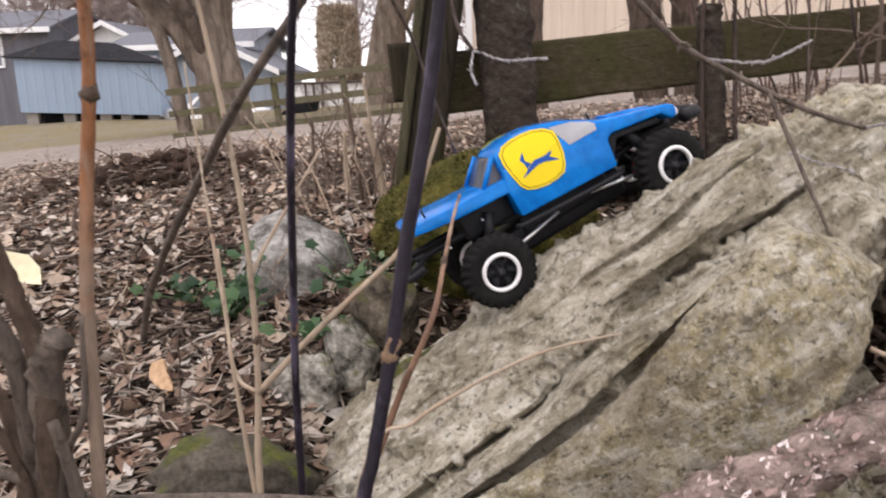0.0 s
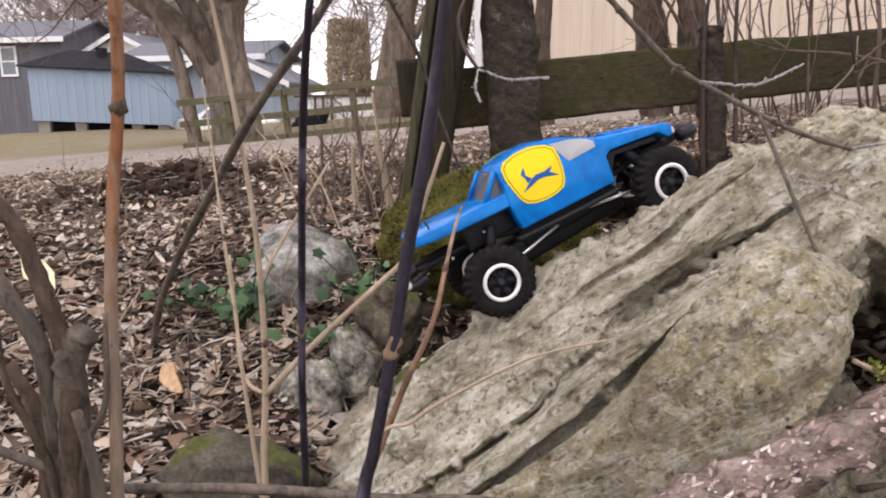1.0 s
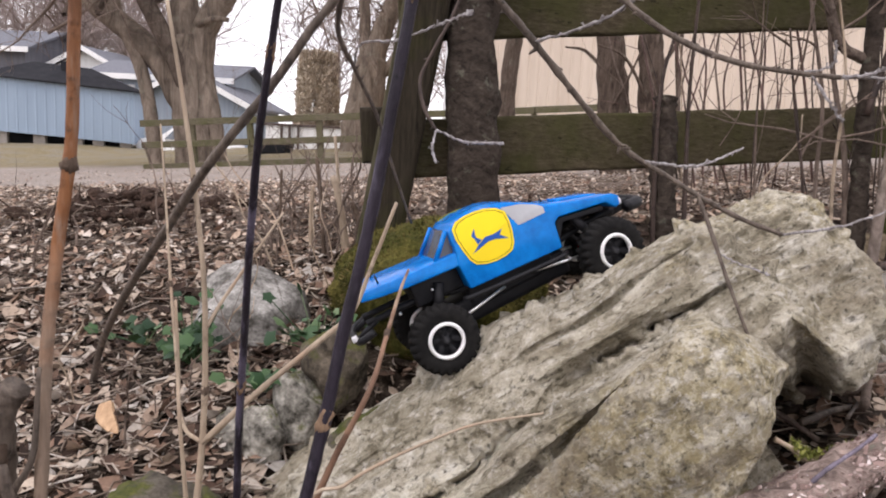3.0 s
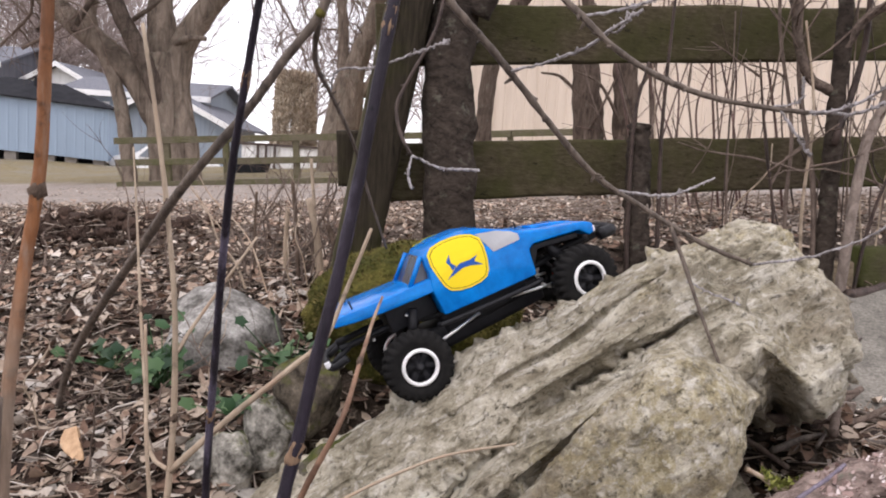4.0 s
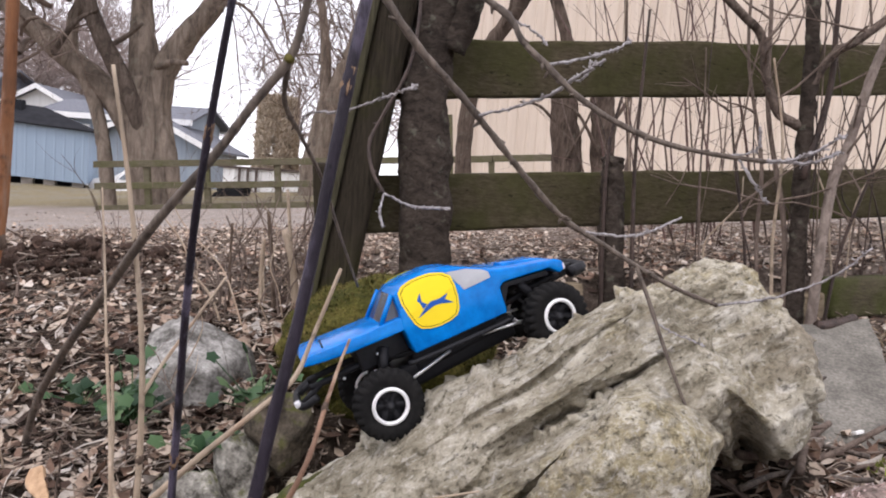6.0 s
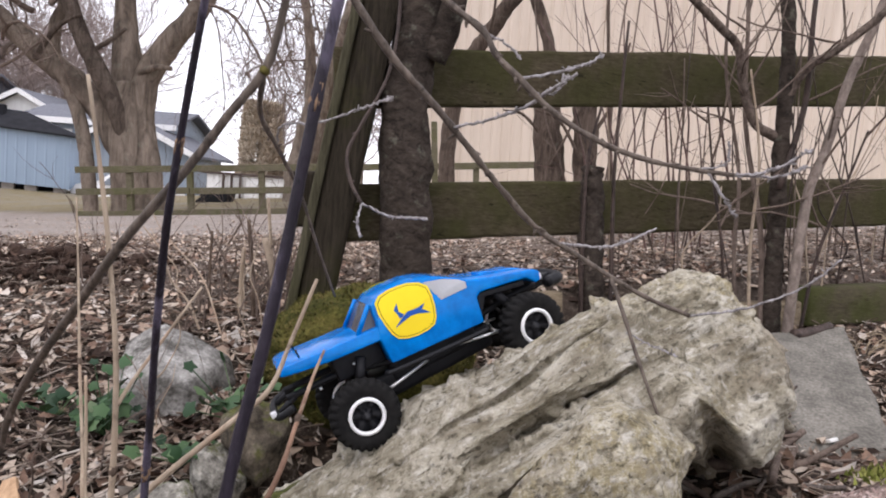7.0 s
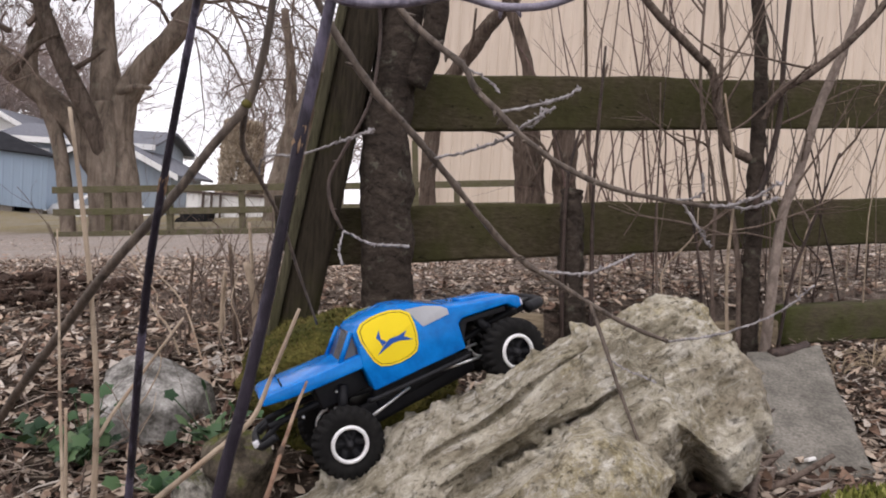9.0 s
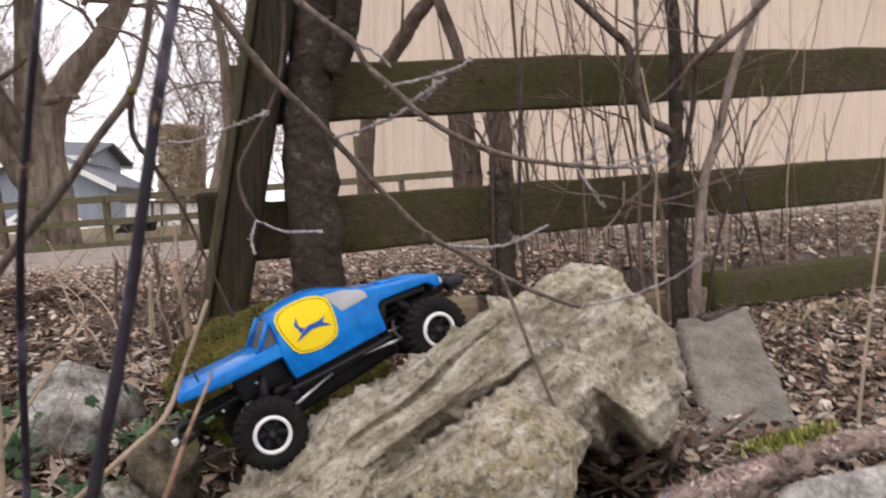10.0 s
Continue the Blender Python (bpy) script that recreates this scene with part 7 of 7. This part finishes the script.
for k in range(34):
    near = k < 18
    x, y = (sap_rng.uniform(-0.98, -0.42), sap_rng.uniform(1.22, 1.85)) if near else (sap_rng.uniform(-0.80, -0.42), sap_rng.uniform(2.0, 2.5))
    h = sap_rng.uniform(0.06, 0.24) if near else sap_rng.uniform(0.15, 0.38)
    sapling((x, y, level(x, y)), (x + sap_rng.gauss(0, 0.6) * h, y + sap_rng.gauss(0, 0.3) * h, level(x, y) + h), (sap_rng.gauss(0, 0.02), 0, 0), sap_rng.uniform(0.0012, 0.0026) if near else sap_rng.uniform(0.002, 0.0045),
            CANE_PALE if k % 3 == 0 else TWIG_BARK, "thin dry stalk standing among the ivy and stones" if near else "bare brown brushwood stem beside the fence post", 400 + k, k % 3)


def snag():
    """The dark dead trunk in front of the lower board, with thin stems clinging to it."""
    t = holder("dead_snag", (0.43, 2.28, -0.1), "dark broken snag standing against the lower fence board", "snag")
    part("trunk", knobbly([(0.450, 2.25, -0.3), (0.452, 2.25, -0.072), (0.454, 2.25, 0.10), (0.456, 2.25, 0.22), (0.458, 2.25, 0.30), (0.462, 2.25, 0.325)], 0.040, 0.030, 9, 18, 0.35, 3, 14), TREE_BARK, t)
    for k, (x0, x1, dy) in enumerate(((0.412, 0.45, -0.06), (0.500, 0.53, -0.06))):
        part("stem", stalk([(x0, 2.27 + dy, -0.25), (x0 + 0.01, 2.275 + dy, 0.1), (x1 - 0.01, 2.28 + dy, 0.35), (x1 + 0.03, 2.29 + dy, 0.75 if k % 2 else 0.5)], 0.008, 0.004, (), 7, 6, 0.1, k), CANE_DARK, t)


snag()


def back_tree(pts, r0, r1, label, seed, limbs=()):
    far, eye = 1.43, Vector((0.0, 0.0, 0.25))
    pts = [eye + (Vector(p) - eye) * far for p in pts]
    t = holder("back_tree", tuple(pts[0]), label, "tree", "trees behind the fence")
    part("trunk", knobbly(pts, r0 * far, r1 * far, 10, 18, 0.2, seed), SHAG_BARK, t)
    for p, a, b in limbs:
        part("limb", knobbly([eye + (Vector(q) - eye) * far for q in p], a * far, b * far, 7, 10, 0.12, seed), SHAG_BARK, t)


back_tree([(0.50, 3.40, -0.3), (0.495, 3.39, 0.05), (0.487, 3.38, 0.33), (0.472, 3.36, 0.61), (0.470, 3.35, 0.78)], 0.078, 0.055, "shaggy-barked tree trunk behind the fence", 2,
          [([(0.472, 3.35, 0.70), (0.482, 3.35, 0.90), (0.415, 3.34, 1.13), (0.37, 3.33, 1.30), (0.30, 3.3, 1.7)], 0.030, 0.022), ([(0.46, 3.34, 0.50), (0.36, 3.30, 0.60), (0.27, 3.28, 0.62)], 0.009, 0.004), ([(0.47, 3.33, 0.36), (0.53, 3.28, 0.47), (0.60, 3.26, 0.62)], 0.008, 0.004)])
back_tree([(0.02, 3.66, -0.2), (0.03, 3.65, 0.5), (0.10, 3.62, 0.82), (0.163, 3.6, 0.933), (0.243, 3.567, 1.031), (0.334, 3.533, 1.152), (0.474, 3.5, 1.295), (0.8, 3.45, 1.7)], 0.040, 0.032, "slanting bare trunk behind the fence", 5,
          [([(0.20, 3.58, 0.98), (0.24, 3.5, 1.05), (0.26, 3.45, 1.2)], 0.010, 0.005)])
back_tree([(0.645, 3.34, -0.3), (0.64, 3.34, 0.05), (0.638, 3.33, 0.36), (0.637, 3.32, 0.61), (0.63, 3.31, 0.74)], 0.056, 0.050, "grey shaggy-barked trunk behind the fence", 11,
          [([(0.66, 3.30, 0.5), (0.76, 3.28, 0.66), (0.82, 3.26, 0.9)], 0.010, 0.005), ([(0.63, 3.30, 0.36), (0.52, 3.26, 0.56), (0.40, 3.24, 0.62)], 0.009, 0.004)])
back_tree([(0.76, 3.3, -0.2), (0.75, 3.3, 0.3), (0.735, 3.3, 0.8), (0.73, 3.3, 1.6)], 0.009, 0.007, "slim reddish trunk behind the fence", 8)


# ---- small things on the bank ----
def ivy(base, label, count, spread, seed, size=0.017):
    rng = random.Random(seed)
    t = holder("ivy_plant", base, label, "ivy", "ivy at the stones")
    b = Vector(base)
    g, stems = Geo(), Geo()
    for _ in range(count):
        p = b + Vector((rng.gauss(0, spread[0]), rng.gauss(0, spread[1]), abs(rng.gauss(0, spread[2])) + 0.008))
        n = Vector((rng.gauss(0, 0.7), rng.gauss(-0.5, 0.6), 0.8)).normalized()
        u = Matrix.Rotation(rng.uniform(0, 6.28), 3, n) @ n.orthogonal().normalized()
        w, s = n.cross(u), size * rng.uniform(0.6, 1.3)
        out = []
        for a in range(10):
            ang, r = 2 * math.pi * a / 10, ((1.0 if a % 2 == 0 else 0.74) * rng.uniform(0.8, 1.1))
            out.append(p + (u * math.cos(ang) + w * math.sin(ang)) * s * r - n * 0.18 * s * r)
        g.add([p] + out, [(0, 1 + a, 1 + (a + 1) % 10) for a in range(10)])
        stems.tube([p - n * 0.002, p.lerp(b, 0.5) - Vector((0, 0, 0.01)), b - Vector((0, 0, 0.02))], 0.0012, 4, cap=False)
    part("foliage", g, IVY, t, "small dark green leaves", kind="stuff")
    part("runner", stems, IVY, t, kind="stuff")


ivy((-0.70, 1.52, -0.235), "dark green ivy creeping up beside the grey stone", 46, (0.035, 0.03, 0.05), 3)
ivy((-0.82, 1.56, -0.20), "sparse grey-green ivy leaves in the litter", 16, (0.05, 0.03, 0.02), 4)
ivy((-0.42, 1.50, -0.20), "green ivy between the stones", 34, (0.045, 0.03, 0.035), 6)
ivy((-0.50, 1.40, -0.255), "low ivy sprig at the foot of the stone", 16, (0.03, 0.03, 0.015), 7, 0.018)


def make_leaf_shape(g, p, n, s, rng, curl):
    """One curled dead leaf."""
    u = Matrix.Rotation(rng.uniform(0, 6.28), 3, n) @ n.orthogonal().normalized()
    w = n.cross(u)
    wide = rng.uniform(0.3, 0.55)
    spine = [p + u * s * k + n * s * curl * (k * k) for k in (-1.0, -0.35, 0.35, 1.0)]
    lift = n * s * rng.uniform(-0.1, 0.35)
    l = [spine[1] + w * s * wide + lift, spine[2] + w * s * wide * 0.85 + lift]
    r = [spine[1] - w * s * wide + lift * 0.6, spine[2] - w * s * wide * 0.85 + lift * 0.6]
    g.add(spine + l + r, [(0, 1, 4), (1, 2, 5, 4), (2, 3, 5), (0, 6, 1), (1, 6, 7, 2), (2, 7, 3)])


def leaf_litter():
    rng = random.Random(12)
    # g takes the dimmed leaves, dry the copy coloured as brighter lit.
    g, dry = Geo(), Geo()
    for i in range(125000):
        y = 0.75 + 5.0 * rng.random() ** 1.05
        x = rng.uniform(-0.98, 0.92) * y
        if i >= 66000:
            x, y = rng.uniform(-4, 4), rng.uniform(-1.5, 5)
        if i >= 80000:        # thinning out to both sides and behind
            y = rng.uniform(-1.0, 5.0)
            x = rng.choice((-1, 1)) * (0.95 * max(y, 0.0) + rng.expovariate(0.8))
        elif i >= 78500:
            y = rng.uniform(5.0, 12.0)
            x = rng.uniform(-0.75, 0.1) * y
        if not 78500 <= i < 80000 and rng.random() < 0.94 * smoothstep(3.9, 5.4, y + 0.5 * fbm((x, y, 8), 1.3, 2)):
            continue
        if x > 0.4 and rng.random() < 0.75 * smoothstep(2.75, 3.3, y - 0.28 * x):
            continue
        if rng.random() < 2.4 * hollow(x, y):
            continue
        n = Vector((rng.gauss(0, 0.40), rng.gauss(-0.15, 0.40), 1)).normalized()
        size = rng.uniform(0.007, 0.015) if rng.random() < 0.68 else rng.uniform(0.015, 0.032)
        size *= 1 - 0.35 * smoothstep(1.9, 3.0, y)
        if y < 2.0 and rng.random() < 0.03:
            size = rng.uniform(0.030, 0.046)
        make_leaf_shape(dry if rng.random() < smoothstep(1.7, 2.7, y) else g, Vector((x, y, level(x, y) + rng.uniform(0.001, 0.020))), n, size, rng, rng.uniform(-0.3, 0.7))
    t = thing("leaf_litter", g, LEAF, (0, 2, -0.2), "thick litter of brown dead leaves below the bank, coloured darker", "leaves", kind="stuff")
    thing("lit_leaf_litter", dry, LEAF_LIT, (0, 3, 0), "brown dead leaves strewn over the bank and lane, brighter light painted in", "leaves", kind="stuff")
    s = Geo()
    for _ in range(11000):
        y = 0.8 + 3.6 * rng.random()
        x = rng.uniform(-0.9, 0.85) * y
        a, l = rng.uniform(0, 6.28), rng.uniform(0.02, 0.11)
        p = Vector((x, y, level(x, y) + rng.uniform(0.008, 0.028)))
        d = Vector((math.cos(a), math.sin(a), rng.gauss(0, 0.15))) * l / 2
        s.tube([p - d, p + d * 0.1 + Vector((0, 0, rng.gauss(0, 0.004))), p + d], taper(3, rng.uniform(0.0012, 0.003), 0.0008), 4, cap=False)
    thing("twig_litter", s, STICK, (0, 2, -0.2), "scattered dry twigs and stalks lying on the leaves", "twigs", kind="stuff")
    return t


leaf_litter()


def wood_chip(upper, lower, wide):
    """A split wedge: thick and square at one end, thin and splintered at the other."""
    g = Geo()
    a, b = Vector(upper), Vector(lower)
    along = b - a
    side = along.cross(Vector((0, -0.6, 0.8))).normalized()
    up = side.cross(along).normalized()
    up = up if up.z > 0 else -up
    n, ring = 9, 8
    for k in range(n + 1):
        f = k / n
        w, h = wide * (0.62 + 0.5 * math.sin(1.0 + 1.9 * f)) * (1 - 0.45 * f * f), wide * (0.62 - 0.48 * f)
        skew = 0.10 * wide * math.sin(5 * f)
        for x, z in ((-1, -0.2), (-0.9, 0.75), (-0.35, 1.0), (0.4, 0.86), (0.95, 0.45), (1, -0.3), (0.4, -0.5), (-0.5, -0.5)):
            p = a + along * f + side * (0.5 * w * x + skew) + up * (0.5 * h * z)
            g.v.append(tuple(p + along * 0.10 * fbm((x * 3, f, z), 2.0, 2) * (k in (0, n)) + up * 0.0015 * fbm(p, 90, 2)))
    for k in range(n):
        for i in range(ring):
            j = (i + 1) % ring
            g.f.append((k * ring + i, k * ring + j, (k + 1) * ring + j, (k + 1) * ring + i))
    g.f += [tuple(range(ring))[::-1], tuple(n * ring + i for i in range(ring))]
    return thing("wood_chip", g, CHIP_WOOD, lower, "freshly split orange-tan chip of wood on the litter", "wood chip", smooth=False)


CHIP_WOOD = make_cane("fresh_split_wood", (0.33, 0.20, 0.11), (0.58, 0.39, 0.24), 60, 0.7)
wood_chip((-0.790, 1.32, level(-0.790, 1.32) + 0.030), (-0.742, 1.255, level(-0.742, 1.255) + 0.020), 0.032)

pale_leaf = Geo()
make_leaf_shape(pale_leaf, Vector((-1.37, 1.79, level(-1.37, 1.79) + 0.045)), Vector((0.2, -0.75, 0.6)).normalized(), 0.075, random.Random(3), 0.25)
thing("pale_leaf", pale_leaf, plain("pale_yellow_leaf", (0.55, 0.49, 0.31), (0.76, 0.70, 0.50), 40, 0.7), (-1.37, 1.79, level(-1.37, 1.79)), "large pale yellow dead leaf standing up in the litter", "leaf")


def brush_pile():
    rng = random.Random(31)
    t = holder("brush_pile", (0.62, 1.35, -0.33), "heap of grey sticks under the overhang of the boulder", "sticks")
    for k in range(48):
        p = Vector((rng.uniform(0.38, 0.88), rng.uniform(1.0, 1.55), 0))
        p.z = level(p.x, p.y) + rng.uniform(0.01, 0.055)
        a, l = rng.gauss(0.3, 0.6), rng.uniform(0.10, 0.26)
        d = Vector((math.cos(a), math.sin(a) * 0.7, rng.gauss(0.05, 0.18))) * l / 2
        r = rng.uniform(0.003, 0.010)
        part("stick", stalk([p - d, p + Vector((0, 0, rng.gauss(0, 0.008))), p + d], r, r * 0.7, (), 8, 5, 0.12, k), TWIG_BARK if k % 3 else CANE_GREY, t)


brush_pile()


def loose_stick(pts, r0, r1, material, label):
    g = stalk(pts, r0, r1, (), 9, 6, 0.12, pts[0][0])
    return thing("stick", g, material, tuple(pts[0]), label, "stick", "loose sticks")


loose_stick([(1.02, 2.13, -0.175), (1.10, 2.17, -0.172), (1.17, 2.22, -0.165)], 0.018, 0.014, CANE_DARK, "short thick dark stick on top of the stone slab")
loose_stick([(0.12, 2.18, -0.155), (0.24, 2.17, -0.150), (0.36, 2.18, -0.158)], 0.016, 0.012, CANE_GREY, "grey stick lying below the timber edging")
loose_stick([(0.46, 1.12, -0.125), (0.50, 1.13, -0.10), (0.56, 1.15, -0.065)], 0.003, 0.002, CANE_DARK, "thin dark stick leaning against the boulder")
loose_stick([(0.012, 0.745, -0.076), (-0.055, 0.742, -0.086), (-0.104, 0.74, -0.103), (-0.160, 0.735, -0.128), (-0.195, 0.73, -0.148), (-0.245, 0.72, -0.185), (-0.33, 0.70, -0.46)], 0.0011, 0.0026, CANE_PALE, "thin pale dry stalk bending over the foot of the boulder")


for k, (x, y, h, r) in enumerate(((-0.50, 2.22, 0.24, 0.012), (-0.56, 2.18, 0.30, 0.007), (-0.62, 2.25, 0.20, 0.008), (-0.44, 2.20, 0.16, 0.010), (-0.53, 2.30, 0.34, 0.006), (-0.70, 2.2, 0.26, 0.005))):
    z = level(x, y)
    loose = stalk([(x, y, z - 0.05), (x + 0.008 * (k % 3 - 1), y, z + h * 0.5), (x - 0.03 + 0.025 * (k % 3), y, z + h)], r, r * 0.8, (), 9, 6, 0.15, k)
    thing("cut_stub", loose, STUMP_BARK if k % 2 else CANE_PALE, (x, y, z), "pale cut stub of a shrub standing in the litter", "stub", "cut stubs beside the post")


cane("thin_stalk", [(1.270, 1.60, 0.42), (1.238, 1.60, 0.169), (1.191, 1.60, -0.089), (1.151, 1.60, -0.338), (1.14, 1.60, -0.45)], 0.0030, 0.0048, CANE_PALE, "pale dry stalk standing beside the stone slab", (0.5,))


def dry_grass(base, count, length, seed):
    rng = random.Random(seed)
    t = holder("dry_grass_tuft", base, "tuft of straw-coloured dry grass by the mossy timber", "grass", "dry grass tufts")
    b = Vector(base)
    for _ in range(count):
        a, l = rng.uniform(0, 6.28), length * rng.uniform(0.5, 1.1)
        out = Vector((math.cos(a), math.sin(a) * 0.7, 0))
        p = b + out * 0.01
        g = Geo()
        g.tube(spline([p, p + out * l * 0.35 + Vector((0, 0, l * 0.35)), p + out * l * 0.8 + Vector((0, 0, l * 0.30)), p + out * l + Vector((0, 0, l * 0.08))], 4), taper(13, 0.0016, 0.0005), 4, cap=False)
        part("blade", g, STRAW, t)


for k, (x, y) in enumerate(((1.26, 2.20), (1.40, 2.26), (1.17, 2.26), (1.62, 2.32))):
    dry_grass((x, y, level(x, y)), 12, 0.16 + 0.03 * (k % 2), 40 + k)

# Small white scrap of unknown stuff on the slab.
scrap = Geo()
scrap.box((0.876, 1.655, -0.330), (0.904, 1.668, -0.322), Matrix.Translation((0.89, 1.66, -0.326)) @ Matrix.Rotation(0.5, 4, "Z") @ Matrix.Rotation(-0.35, 4, "X") @ Matrix.Translation((-0.89, -1.66, 0.326)), 0.002)
thing("white_scrap", scrap, plain("white_scrap_surface", (0.62, 0.60, 0.57), (0.82, 0.81, 0.78), 60, 0.7), (0.89, 1.66, -0.33), "small white scrap lying on the stone slab", "splinter")

# ---- beyond the lane ----
ON_HILL[0] = False


def parked_car():
    t = holder("parked_car", (-11.6, 27.0, -1.0), "pale parked car half hidden behind the old tree", "car")
    y0 = 26.4
    body = Geo()
    body.prism([(-13.40, -0.80), (-9.9, -0.85), (-9.85, -0.35), (-10.5, -0.25), (-11.1, 0.25), (-12.0, 0.25), (-12.55, -0.12), (-13.30, -0.25), (-13.46, -0.50)], 0.8, 0.66, 0.05)
    body.v = [(x, y + y0 + 0.8, z) for x, y, z in body.v]
    b = part("body", body, WHITE_PAINT, t)
    g = Geo()
    g.add([(-12.35, y0 + 0.02, -0.22), (-10.6, y0 + 0.02, -0.22), (-11.1, y0 + 0.09, 0.18), (-11.95, y0 + 0.09, 0.18)], [(0, 1, 2, 3)])
    part("window", g, DARK_GLASS, b, smooth=False)
    g = Geo()
    g.box((-13.49, y0 + 0.05, -0.80), (-13.25, y0 + 1.5, -0.58), None, 0.03)
    part("bumper", g, SHADE_BUMPER_BLACK, b, "black front bumper", smooth=False)
    for x in (-12.75, -10.5):
        g = Geo()
        g.lathe([(0.0, -0.1), (0.3, -0.1), (0.33, 0.0), (0.3, 0.1), (0.0, 0.1)], 20, at=(x, y0 + 0.05, -0.78))
        part("wheel", g, TYRE, t)


parked_car()


def porch_rail():
    t = holder("porch_railing", (-12.9, 30.0, -1.0), "white porch railing beside the blue house", "railing")
    for k in range(4):
        g = Geo()
        x = -15.1 + k * 0.13
        g.box((x, 29.5, -1.1), (x + 0.05, 29.55, 1.3))
        part("baluster", g, WHITE_PAINT, t, smooth=False)
    for z in (0.35, 1.22):
        g = Geo()
        g.box((-15.2, 29.47, z), (-14.55, 29.6, z + 0.1))
        part("handrail", g, WHITE_PAINT, t, smooth=False)


porch_rail()


# A cart shape stands in for an unidentified dark vehicle.
def dark_yard_vehicle(x, y):
    t = holder("dark_yard_vehicle", (x, y, -0.5), "small dark vehicle of unclear kind beyond the far fence", "cart")
    g = Geo()
    g.prism([(x - 0.35, -0.35), (x + 0.3, -0.35), (x + 0.4, 0.05), (x - 0.4, 0.0)], 0.35, 0.45, 0.03)
    g.v = [(a, b + y, c) for a, b, c in g.v]
    part("tub", g, DARK_ROOF, t)
    for wx in (x - 0.35, x + 0.35):
        g = Geo()
        g.lathe([(0.0, -0.05), (0.16, -0.05), (0.18, 0.0), (0.16, 0.05), (0.0, 0.05)], 18, at=(wx, y - 0.3, -0.42))
        part("wheel", g, TYRE, t)


dark_yard_vehicle(-6.15, 20.0)
